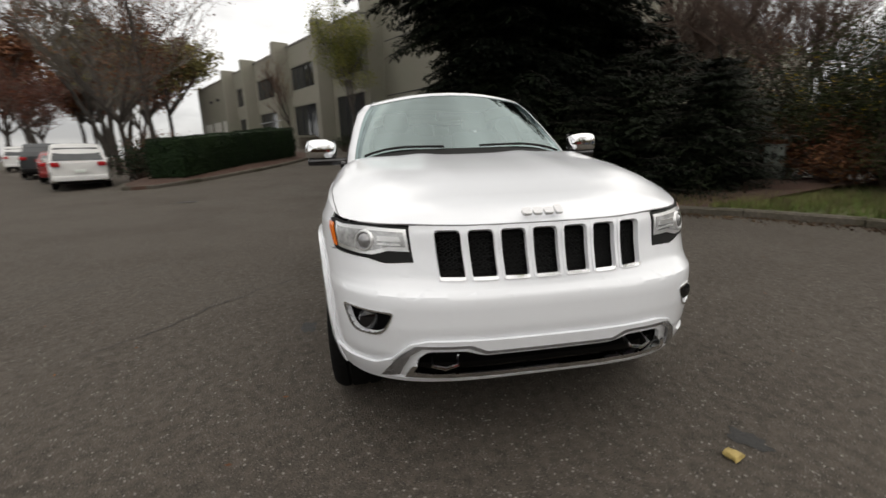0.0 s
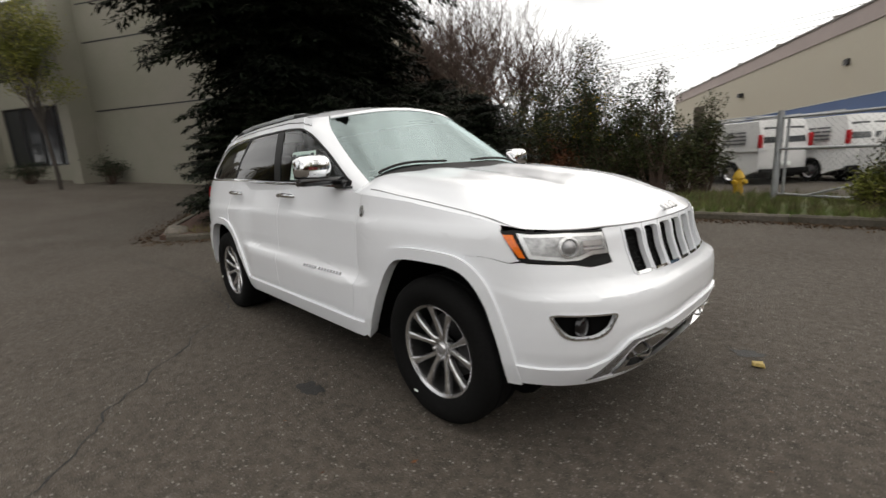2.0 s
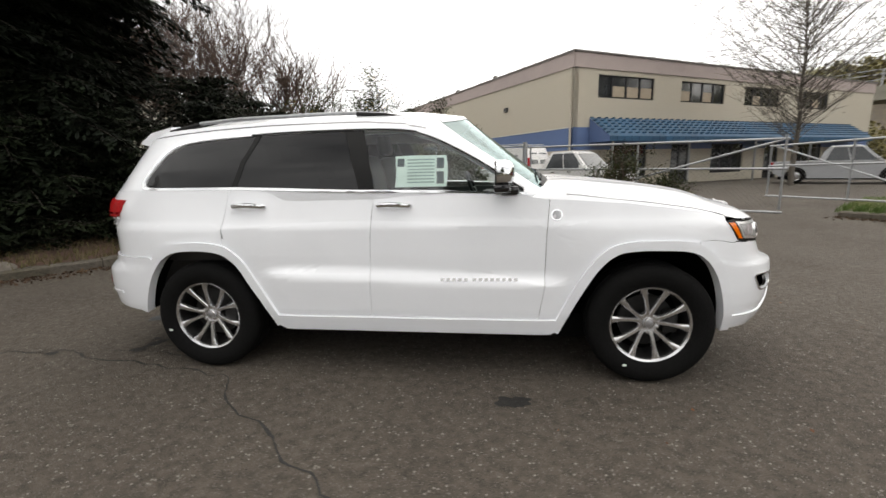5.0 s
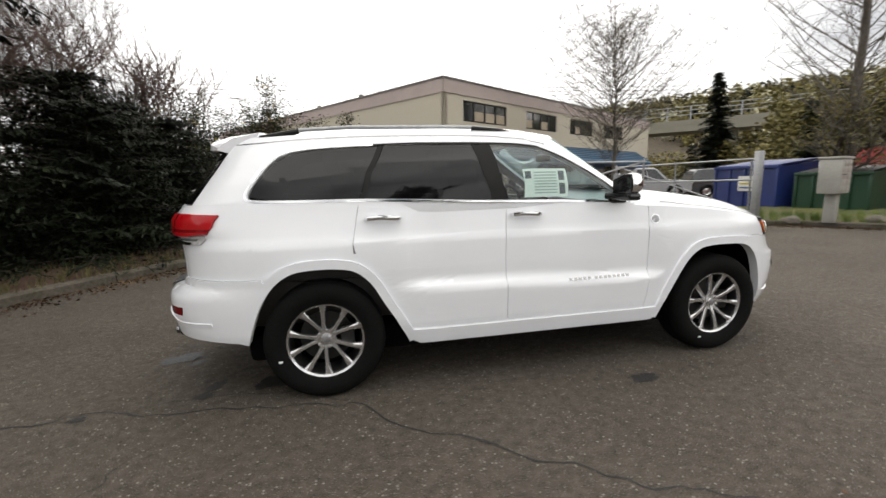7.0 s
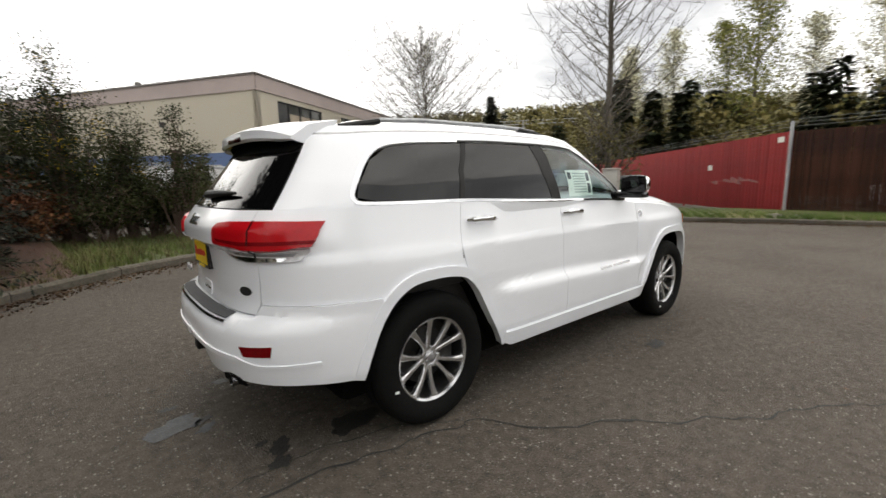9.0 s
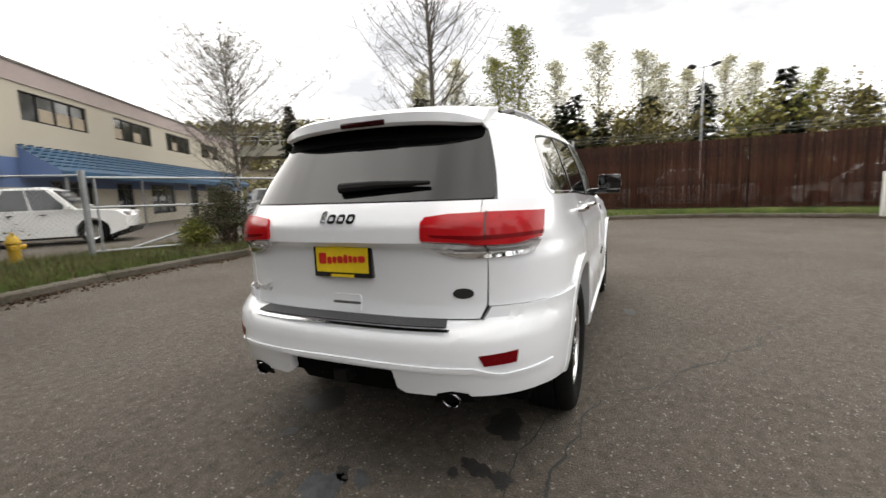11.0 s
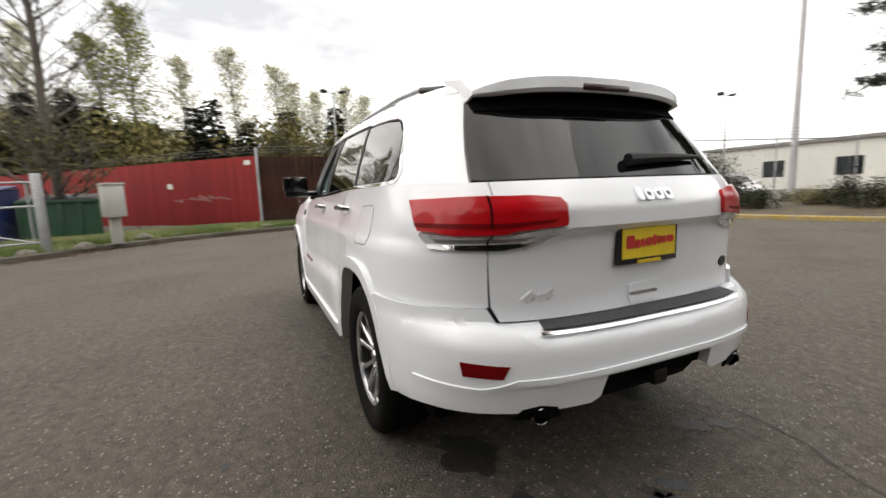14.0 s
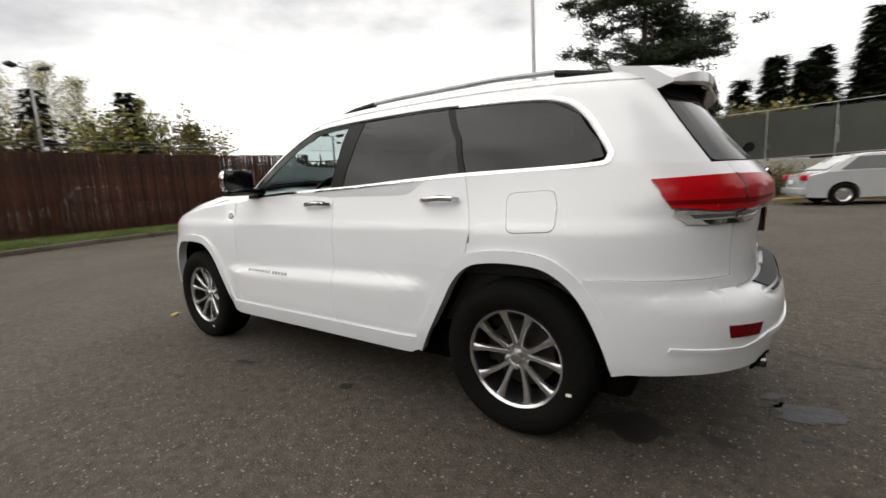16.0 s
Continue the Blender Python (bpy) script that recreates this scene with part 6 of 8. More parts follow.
def chain_link(name, pts, z0, z1, label, step=0.09, mesh=True, post_step=3.0, barbed=False, rail_mid=False):
    """Posts, rails and a woven wire mesh along a straight run of points."""
    top = tagged(empty(name), label, "fence")
    for (ax, ay), (bx, by) in zip(pts, pts[1:]):
        a, b = Vector((ax, ay, 0)), Vector((bx, by, 0))
        L = (b - a).length
        n = max(1, round(L / post_step))
        for i in range(n + 1):
            p = a.lerp(b, i / n)
            g = ground_z(p.x, p.y)
            part("post", rod([(p.x, p.y, g + z0 - 0.2), (p.x, p.y, g + z1 + 0.05)], 0.03, 8), STEEL, top)
        for z in (z0 + 0.05, z1) + (((z0 + z1) / 2,) if rail_mid else ()):
            part("rail", rod([(*a.xy, ground_z(ax, ay) + z), (*b.xy, ground_z(bx, by) + z)], 0.022, 6), STEEL, top)
        if barbed:
            for k in range(3):
                part("barbed_wire", rod([(*a.xy, z1 + 0.15 + 0.12 * k), (*b.xy, z1 + 0.15 + 0.12 * k)], 0.006, 4), WIRE, top)
        if mesh:
            bm = bmesh.new()
            h = z1 - z0
            for k in range(int((L + h) / step)):
                s = k * step
                for d in (1, -1):
                    s0, s1 = (s - h, s) if d > 0 else (s, s - h)
                    sa, za, sb, zb = s0, z0, s1, z1
                    def clip(sv, zv, so, zo):
                        if sv < 0:
                            f = (0 - sv) / (so - sv); return 0.0, zv + (zo - zv) * f
                        if sv > L:
                            f = (L - sv) / (so - sv); return L, zv + (zo - zv) * f
                        return sv, zv
                    if (sa < 0 and sb < 0) or (sa > L and sb > L):
                        continue
                    qa, qb = clip(sa, za, sb, zb), clip(sb, zb, sa, za)
                    u = (b - a).normalized()
                    pa, pb = a + u * qa[0], a + u * qb[0]
                    if (qa[0] - qb[0]) ** 2 + (qa[1] - qb[1]) ** 2 > 1e-4:
                        rod([(pa.x, pa.y, ground_z(pa.x, pa.y) + qa[1]), (pb.x, pb.y, ground_z(pb.x, pb.y) + qb[1])], 0.0022, 3, bm, caps=False)
            part("wire_mesh", bm, WIRE, top)
    return top


chain_link("chain_link_fence", [(-13.0, 13.6), (-5.5, 11.7), (-0.86, 10.75)], 0.1, 1.85, "chain-link fence grown through with shrubs")
chain_link("chain_link_fence", [(-0.86, 10.75), (1.15, 8.95)], 0.1, 1.85, "short chain-link fence panel by the gate post")
tagged(part("fence_post", rod([(-0.86, 10.75, 0), (-0.88, 10.78, 2.35)], [0.13, 0.12], 10), TIMBER), "thick weathered timber fence post", "post")
tagged(part("gate_post", rod([(1.15, 8.95, 0), (1.15, 8.95, 1.95)], 0.06, 12), STEEL), "galvanised steel gate post", "post")
tagged(part("gate_post", box(9.32, 5.87, 0, 9.48, 6.03, 1.95, 0.01), STEEL), "square galvanised steel gate post", "post")


def gate(a, b, z0, z1, label, brace):
    g = tagged(empty("tube_gate"), label, "gate")
    A, B = Vector((*a, 0)), Vector((*b, 0))
    def at(t, z):
        p = A.lerp(B, t)
        return (p.x, p.y, z)
    for z in (z0, (z0 + z1) / 2 + 0.15, z1):
        part("rail", rod([at(0, z), at(1, z - 0.08)], 0.025, 8), STEEL, g)
    for t in (0.02, 0.5, 0.99):
        part("upright", rod([at(t, z0 - 0.03), at(t, z1)], 0.025, 8), STEEL, g)
    part("brace", rod([at(brace[0], z0), at(brace[1], z1 - 0.1)], 0.022, 8), STEEL, g)
    bm = bmesh.new()
    L = (B - A).length
    k = 0.0
    h = z1 - z0
    while k < L - h:
        rod([at(k / L, z0), at((k + h) / L, z1 - 0.05)], 0.0018, 3, bm, caps=False)
        rod([at((k + h) / L, z0), at(k / L, z1 - 0.05)], 0.0018, 3, bm, caps=False)
        k += 0.1
    part("wire_mesh", bm, WIRE, g)
    return g


gate((1.2, 8.9), (6.3, 6.35), 0.3, 1.8, "long galvanised tube gate standing open over the verge", (0.1, 0.98))
gate((9.4, 6.05), (8.1, 10.3), 0.35, 1.75, "galvanised tube gate leaf standing open by dumpsters", (0.02, 0.95))
# south side: tall fence on posts round the car lot, slatted fence on a wall by the street
chain_link("chain_link_fence", [(7.2, -12.9), (5.5, -20.0)], 0.1, 2.6, "tall chain-link fence with barbed wire round the car lot", step=0.14, barbed=True)
chain_link("chain_link_fence", [(12.6, -11.4), (19.0, -16.0)], 0.1, 2.6, "tall chain-link fence beside the lot entrance", step=0.14, barbed=True)
WALL_GREY = mat("pale_retaining_wall", (0.30, 0.285, 0.25), 0.9, fine=(20, 0.1), coarse=(0.5, 0.15), bump=0.2)
rw = tagged(part("retaining_wall", box(-60.0, -29.4, -0.2, 0.5, -29.0, 1.5, 0.03), WALL_GREY), "pale concrete retaining wall by the street", "wall", kind="structure")
chain_link("chain_link_fence", [(0.3, -29.2), (-30.0, -29.2)], 1.5, 4.3, "tall chain-link fence on a retaining wall", step=0.16)
GREEN_SLAT = mat("green_windscreen", (0.055, 0.06, 0.05), 0.85, fine=(20, 0.2), coarse=(0.7, 0.2))
screen_cloth = tagged(empty("fence_screen"), "dull green screen cloth panels on a fence", "screen")
for k in range(10):
    part("panel", box(-30.0 + k * 3.02, -29.32, 1.6, -27.02 + k * 3.02, -29.28, 4.2), GREEN_SLAT, screen_cloth)
tagged(part("notice_board", box(-9.2, -29.15, 3.2, -7.9, -29.1, 4.0, 0.02), mat("red_white_sign", (0.45, 0.12, 0.12), 0.6, coarse=(3, 0.4))), "small red and white notice on a fence", "sign")


def lamp_pole(x, y, h, label, heads=2):
    p = tagged(empty("lamp_post", x, y, ground_z(x, y)), label, "lamp post")
    part("pole", rod([(0, 0, 0), (0, 0, h)], [0.13, 0.07], 12), STEEL if heads else mat("pale_pole", (0.42, 0.41, 0.42), 0.7, fine=(15, 0.15), coarse=(0.7, 0.2)), p)
    part("base", box(-0.25, -0.25, 0, 0.25, 0.25, 0.5, 0.03), CONCRETE, p)
    for i in range(heads):
        s = -1 if i else 1
        part("arm", rod([(0, 0, h - 0.1), (0.0, s * 0.5, h)], 0.04, 6), STEEL, p)
        part("lamp_head", box(-0.3, -0.25, -0.1, 0.3, 0.25, 0.12, 0.05, m=pose(0.0, s * 0.85, h + 0.05, 15 * s, 0, 20)), DARK_METAL, p)
    return p


lamp_pole(38.1, -6.15, 10.5, "tall lamp post with twin floodlight heads")
lamp_pole(6.94, -18.67, 13.0, "tall bare pale grey pole beside the lot fence", 0)
lamp_pole(27.5, -23.0, 5.8, "grey lot lamp post with twin heads")
lamp_pole(52.0, -46.0, 8.5, "grey lot lamp post with twin heads")
lamp_pole(24.0, -40.0, 9.0, "grey lot lamp post with twin heads")

# cluster mailbox on its pedestal
MAIL = mat("mailbox_grey", (0.40, 0.395, 0.365), 0.5, 0.2, fine=(20, 0.06), coarse=(1.5, 0.08))
mail = tagged(empty("cluster_mailbox", 10.4, 4.8, 0.12, -158), "grey metal cluster mailbox on a pedestal", "mailbox")
mbody = part("body", box(-0.38, -0.22, 0.72, 0.38, 0.22, 1.55, 0.015), MAIL, mail)
part("cap", box(-0.41, -0.25, 1.55, 0.41, 0.25, 1.60, 0.01), MAIL, mail)
part("pedestal", box(-0.12, -0.12, 0.0, 0.12, 0.12, 0.72, 0.015), MAIL, mail)
for i in range(2):
    for k in range(5):
        part("mail_door", box(-0.36 + i * 0.365, 0.22, 0.76 + k * 0.155, -0.015 + i * 0.365, 0.228, 0.90 + k * 0.155, 0.004), MAIL, mail)
part("mail_slot", box(0.05, 0.229, 1.17, 0.33, 0.236, 1.19), DARK_METAL, mail)

# hydrant
HYD = mat("hydrant_yellow", (0.62, 0.38, 0.02), 0.5, fine=(20, 0.15), coarse=(4, 0.15))
hyd = tagged(empty("fire_hydrant", 0.3, 9.9, 0.12), "yellow cast-iron fire hydrant in grass", "hydrant")
part("barrel", lathe([(0.0, 0), (0.15, 0), (0.15, 0.05), (0.10, 0.07), (0.10, 0.42), (0.13, 0.44), (0.13, 0.47), (0.11, 0.50), (0.08, 0.58), (0.03, 0.62), (0.03, 0.66), (0.0, 0.66)], 20, "Z"), HYD, hyd)
for a in (0, 90, 180):
    bm = lathe([(0.0, 0.19), (0.045, 0.19), (0.055, 0.17), (0.055, 0.14), (0.045, 0.13), (0.045, 0.0)], 12, "X")
    bmesh.ops.transform(bm, matrix=pose(0, 0, 0.36, 0, 0, a - 110), verts=bm.verts)
    part("nozzle", bm, HYD, hyd)

# utility cabinet and bollard posts
ub = tagged(empty("utility_cabinet", -5.5, 9.2, 0.18, 30), "small grey-green utility cabinet among shrubs", "cabinet")
UTIL = mat("utility_grey", (0.27, 0.30, 0.27), 0.6, fine=(20, 0.1))
part("body", box(-0.2, -0.15, 0, 0.2, 0.15, 0.95, 0.02), UTIL, ub)
part("hood", box(-0.22, -0.17, 0.95, 0.22, 0.17, 1.0, 0.01), UTIL, ub)
part("label_plate", box(-0.05, -0.156, 0.65, 0.05, -0.15, 0.78), DARK_METAL, ub)
wp_ = tagged(empty("marker_post", 12.1, -7.6, 0.12), "white timber marker post with a small box", "post")
part("shaft", box(-0.06, -0.06, 0, 0.06, 0.06, 1.15, 0.01), SIGN_WHITE, wp_)
part("box", box(-0.08, -0.4, 1.05, 0.12, 0.05, 1.25, 0.02), SIGN_WHITE, wp_)
bol = tagged(empty("bollard", 12.3, -11.2, 0.0), "red and white striped steel bollard", "bollard")
STRIPE = mat("red_stripe", (0.5, 0.05, 0.04), 0.6)
for k in range(5):
    part("band", lathe([(0.0, k * 0.25), (0.09, k * 0.25), (0.09, k * 0.25 + 0.249), (0.0, k * 0.25 + 0.249)], 14, "Z"), STRIPE if k % 2 else SIGN_WHITE, bol)


# dumpsters
def dumpster(x0, y0, x1, y1, deep, h, material, label, sign):
    d = Vector((x1 - x0, y1 - y0, 0))
    L = d.length
    m = Matrix.Translation((x0, y0, 0.02)) @ Matrix.Rotation(math.atan2(d.y, d.x), 4, "Z")
    t = tagged(empty("dumpster"), label, "dumpster")
    t.matrix_basis = m
    bm = prism([(0.0, 0.12), (deep * 0.15, 0.1), (deep, 0.1), (deep, h), (0.0, h * 0.88)], L, "X")
    bmesh.ops.transform(bm, matrix=Matrix(((1, 0, 0, 0), (0, 1, 0, 0), (0, 0, 1, 0), (0, 0, 0, 1))), verts=bm.verts)
    part("bin", bm, material, t)
    for i in range(5):
        part("rib", box(i * L / 4 - 0.04, -0.05, 0.15, i * L / 4 + 0.04, 0.0, h * 0.86, 0.01), material, t)
    part("rim", box(-0.06, -0.07, h * 0.86, L + 0.06, 0.02, h * 0.86 + 0.09, 0.01), material, t)
    for i in range(2):
        part("lid", box(i * L / 2 + 0.02, -0.05, 0, (i + 1) * L / 2 - 0.02, deep * 1.02, 0.05, 0.015, m=Matrix.Translation((0, 0, h * 0.90)) @ Matrix.Rotation(math.atan2(h * 0.12, deep), 4, "X")), BLACK_PLASTIC if sign is None else material, t)
    if sign:
        part("notice", box(L * 0.42, -0.062, h * 0.42, L * 0.72, -0.052, h * 0.72), SIGN_WHITE, t)
        for k in range(3):
            part("print_bar", box(L * 0.45, -0.066, h * (0.47 + 0.08 * k), L * (0.69 - 0.05 * k), -0.062, h * (0.505 + 0.08 * k)), mat("sign_print", (0.5, 0.42, 0.1) if k == 1 else (0.1, 0.15, 0.3), 0.7), t)
    for i in (0.15, L - 0.15):
        part("castor", lathe([(0.0, -0.03), (0.07, -0.03), (0.07, 0.03), (0.0, 0.03)], 12), BLACK_PLASTIC, t).location = (i, 0.2, 0.05)
    return t


DUMP_BLUE = mat("dumpster_blue", (0.012, 0.028, 0.14), 0.5, fine=(20, 0.15), coarse=(1.2, 0.2))
DUMP_GREEN = mat("dumpster_green", (0.010, 0.045, 0.022), 0.5, fine=(20, 0.15), coarse=(1.2, 0.2))
dumpster(12.57, 10.5, 12.62, 8.1, 1.7, 1.75, DUMP_BLUE, "dark blue steel dumpster with a white notice", True)
dumpster(12.9, 7.7, 13.3, 5.9, 1.4, 1.45, DUMP_GREEN, "dark green steel dumpster with black lids", None)

# overhead cables
for k in range(4):
    cable = tagged(part("overhead_cable", rod([(-60 + 6 * i, 62 - 0.4 * i, 13.2 + 0.55 * k - 0.9 * math.sin(math.pi * i / 20)) for i in range(21)], 0.025, 4), DARK_METAL), "thin overhead cable against the sky", "cable", "overhead cables")

# ---- other vehicles ----
def paint(name, col, rough=0.25):
    return mat(name, col, rough, fine=(4, 0.03), coarse=(0.8, 0.03), coat=0.5)


CAR_GLASS = mat("car_glass", (0.03, 0.035, 0.038), 0.06, fine=(2, 0.1), coat=0.4)
PAINTS = {"white": paint("white_paint", (0.72, 0.72, 0.71)), "silver": paint("silver_paint", (0.40, 0.41, 0.42)), "black": paint("black_paint", (0.012, 0.012, 0.016)), "dark": paint("dark_grey_paint", (0.045, 0.05, 0.055)), "red": paint("red_paint", (0.25, 0.02, 0.02)), "grey": paint("grey_paint", (0.22, 0.22, 0.22))}
# side outlines: (x, z) of the lower body, and of the glasshouse; x ahead
SHAPES = {
    "sedan": dict(L=4.45, W=0.87, R=0.31, wb=(1.30, -1.30), low=[(-2.2, 0.25), (-2.22, 0.55), (-2.18, 0.86), (-1.7, 0.96), (-1.0, 0.98), (0.7, 0.96), (1.3, 0.88), (2.0, 0.74), (2.2, 0.55), (2.2, 0.25)], top=[(-1.75, 0.95), (-1.15, 1.34), (-0.7, 1.43), (0.1, 1.43), (0.45, 1.36), (1.15, 0.94)]),
    "hatch": dict(L=4.0, W=0.86, R=0.31, wb=(1.22, -1.2), low=[(-1.95, 0.25), (-1.98, 0.6), (-1.93, 0.95), (-1.0, 0.98), (0.6, 0.96), (1.2, 0.9), (1.85, 0.72), (2.0, 0.5), (1.98, 0.25)], top=[(-1.9, 0.95), (-1.65, 1.3), (-1.3, 1.44), (-0.1, 1.48), (0.3, 1.42), (1.15, 0.93)]),
    "suv": dict(L=4.6, W=0.92, R=0.36, wb=(1.38, -1.34), low=[(-2.25, 0.35), (-2.3, 0.65), (-2.26, 1.0), (-1.0, 1.05), (0.8, 1.04), (1.4, 1.0), (2.05, 0.93), (2.25, 0.7), (2.25, 0.35)], top=[(-2.2, 1.0), (-2.02, 1.45), (-1.8, 1.68), (-0.4, 1.74), (0.3, 1.68), (1.15, 1.02)]),
    "pickup": dict(L=5.6, W=0.97, R=0.38, wb=(1.75, -1.75), low=[(-2.75, 0.5), (-2.8, 0.7), (-2.78, 1.12), (-0.95, 1.14), (-0.9, 1.1), (1.0, 1.1), (1.4, 1.12), (2.5, 1.05), (2.75, 0.85), (2.75, 0.45)], top=[(-0.92, 1.08), (-0.75, 1.55), (-0.5, 1.82), (0.5, 1.84), (0.75, 1.75), (1.4, 1.1)]),
    "van": dict(L=5.7, W=1.0, R=0.37, wb=(1.75, -1.7), low=[(-2.8, 0.45), (-2.85, 0.7), (-2.82, 1.15), (1.2, 1.15), (1.9, 1.1), (2.6, 0.95), (2.8, 0.7), (2.8, 0.4)], top=[(-2.8, 1.12), (-2.74, 1.7), (-2.6, 2.08), (0.6, 2.12), (0.95, 2.02), (1.75, 1.12)]),
}


PRINT_GREY = mat("grey_lettering", (0.14, 0.14, 0.15), 0.7)


def road_car(kind, colour, x, y, heading, label, group=""):
    """A road vehicle: body, glasshouse, panes, lamps and four wheels."""
    q = SHAPES[kind]
    car = empty({"van": "cargo_van", "pickup": "pickup_truck"}.get(kind, "parked_car"), x, y, terrain(x, y), heading)
    tagged(car, label, "van" if kind == "van" else "truck" if kind == "pickup" else "car", group)
    p, W = PAINTS[colour], q["W"]
    # bottom edge with wheel openings
    bot = []
    for cx in q["wb"]:
        r = q["R"] * 1.2
        bot += [(cx + r * math.cos(a), q["R"] + r * math.sin(a)) for a in np.linspace(-0.25, math.pi + 0.25, 11)]
    outline = list(q["low"]) + bot
    bm = bmesh.new()
    rows = []
    for k in (-1.0, -0.93, -0.6, 0.0, 0.6, 0.93, 1.0):
        sh = 1.0 if abs(k) < 0.95 else 0.975
        row = []
        for px, pz in outline:
            end = abs(px) / (q["L"] / 2)
            taper = 1 - 0.12 * max(0.0, end - 0.75) / 0.25 * abs(k)
            yy = W * k * (1 - 0.05 * max(0.0, pz - 0.8)) * (1 - 0.10 * max(0.0, end - 0.8) / 0.2)
            row.append(bm.verts.new((px * (1 - 0.035 * abs(k) ** 4 * (end > 0.8)), yy, pz * sh + (1 - sh) * 0.5)))
        rows.append(row)
    for r0, r1 in zip(rows, rows[1:]):
        for i in range(len(r0)):
            j = (i + 1) % len(r0)
            bm.faces.new((r0[i], r0[j], r1[j], r1[i]))
    for r in (rows[0], rows[-1]):
        bm.faces.new(r)
    bmesh.ops.recalc_face_normals(bm, faces=bm.faces)
    part("body", bm, p, car, smooth=35)
    # glasshouse: solid cabin in paint, panes laid proud of it
    t = q["top"]
    def cabin_w(z):
        return W * (0.97 - (0.22 if kind != "van" else 0.12) * (z - t[0][1]) / (max(v[1] for v in t) - t[0][1]))
    bm = bmesh.new()
    rows = []
    for k in (-1.0, -0.9, -0.5, 0.0, 0.5, 0.9, 1.0):
        rows.append([bm.verts.new((px, cabin_w(pz) * k, pz - (0.02 * (abs(k) > 0.95)) + 0.02 * (1 - k * k) * (pz > t[0][1] + 0.1))) for px, pz in t])
    for r0, r1 in zip(rows, rows[1:]):
        for i in range(len(r0) - 1):
            bm.faces.new((r0[i], r0[i + 1], r1[i + 1], r1[i]))
    bm.faces.new(rows[0]); bm.faces.new(rows[-1][::-1])
    bmesh.ops.recalc_face_normals(bm, faces=bm.faces)
    cab = part("cabin", bm, p, car, smooth=35)
    def pane(name, quad):
        b2 = bmesh.new()
        vs = [b2.verts.new(v) for v in quad]
        f = b2.faces.new(vs)
        b2.normal_update()
        ext = bmesh.ops.extrude_face_region(b2, geom=[f])
        c = Vector((sum(v[0] for v in t) / len(t), 0, 1.2))
        n = f.normal if f.normal.dot(f.calc_center_median() - c) > 0 else -f.normal
        for v in (g for g in ext["geom"] if isinstance(g, bmesh.types.BMVert)):
            v.co += n * 0.012
        bmesh.ops.recalc_face_normals(b2, faces=b2.faces)
        part(name, b2, CAR_GLASS, cab)
    z0, zt = t[0][1] + 0.05, max(v[1] for v in t) - 0.09
    fx = lambda z: float(np.interp(z, [t[-1][1], t[-2][1]], [t[-1][0], t[-2][0]]))
    rx = lambda z: float(np.interp(z, [t[0][1], t[1][1], t[2][1]], [t[0][0], t[1][0], t[2][0]]))
    for s in (1, -1):
        spans = [(0.08, 0.5), (0.53, 0.95)] if kind != "van" else [(0.80, 0.96)]
        for a, b in spans:
            quad = []
            for f, z in ((a, z0), (b, z0), (b, zt), (a, zt)):
                quad.append((rx(z) + 0.08 + (fx(z) - rx(z) - 0.16) * f, s * (cabin_w(z) + 0.001), z))
            pane("side_window", quad)
    ztf = t[-2][1] - 0.04
    pane("windscreen", [(fx(z) + 0.004, k * cabin_w(z) * 0.88, z + 0.02) for z, k in ((z0, -1), (z0, 1), (ztf, 1), (ztf, -1))])
    ztr = t[1][1] + (t[2][1] - t[1][1]) * 0.3
    if kind == "van":
        for s in (1, -1):
            pane("rear_window", [(rx(z) - 0.004, k, z) for z, k in ((1.35, s * 0.08), (1.35, s * 0.78), (1.85, s * 0.74), (1.85, s * 0.08))])
    else:
        pane("rear_window", [(rx(z) - 0.004, k * cabin_w(z) * 0.86, z + 0.02) for z, k in ((z0, -1), (z0, 1), (ztr, 1), (ztr, -1))])
    xb, xf = q["low"][1][0], q["low"][-2][0]
    zl = (q["low"][1][1] + q["low"][2][1]) / 2 + 0.05
    for s in (1, -1):
        if kind == "van":
            part("tail_light", box(xb - 0.0, s * (W - 0.13), 1.2, xb + 0.10, s * (W - 0.01), 1.62, 0.02), RED_LENS, car)
        else:
            part("tail_light", box(xb - 0.02, s * (W * 0.60), zl - 0.02, xb + 0.16, s * (W * 0.88), zl + 0.14, 0.03), RED_LENS, car)
        part("headlight", box(xf - 0.22, s * (W * 0.55), q["low"][-2][1] + 0.02, xf - 0.02, s * (W * 0.85), q["low"][-2][1] + 0.16, 0.03), LAMP_CHROME, car)
        part("door_mirror", box(t[-1][0] - 0.28, s * W * 0.95, t[-1][1] + 0.02, t[-1][0] - 0.12, s * (W + 0.17), t[-1][1] + 0.17, 0.03), p, car)
        for x0 in ((-0.25, 0.55) if kind != "van" else (0.75,)):
            part("handle", box(x0 - 0.08, s * (W * 0.985), t[0][1] - 0.12, x0 + 0.08, s * (W + 0.012), t[0][1] - 0.085, 0.005), DARK_METAL, car)
    part("rear_bumper", box(xb - 0.04, -W * 0.9, 0.32, xb + 0.1, W * 0.9, 0.52, 0.03), BLACK_PLASTIC if kind in ("van", "pickup") else p, car)
    part("front_bumper", box(xf - 0.12, -W * 0.85, 0.3, xf + 0.02, W * 0.85, 0.5, 0.03), BLACK_PLASTIC, car)
    part("plate_bar", box(xb - 0.052, -0.16, 0.62, xb - 0.01, 0.16, 0.74, 0.004), PAPER, car)
    part("chassis", box(-q["L"] * 0.44, -W * 0.8, 0.2, q["L"] * 0.44, W * 0.8, 0.45, 0.03), BLACK_PLASTIC, car)
    R = q["R"]
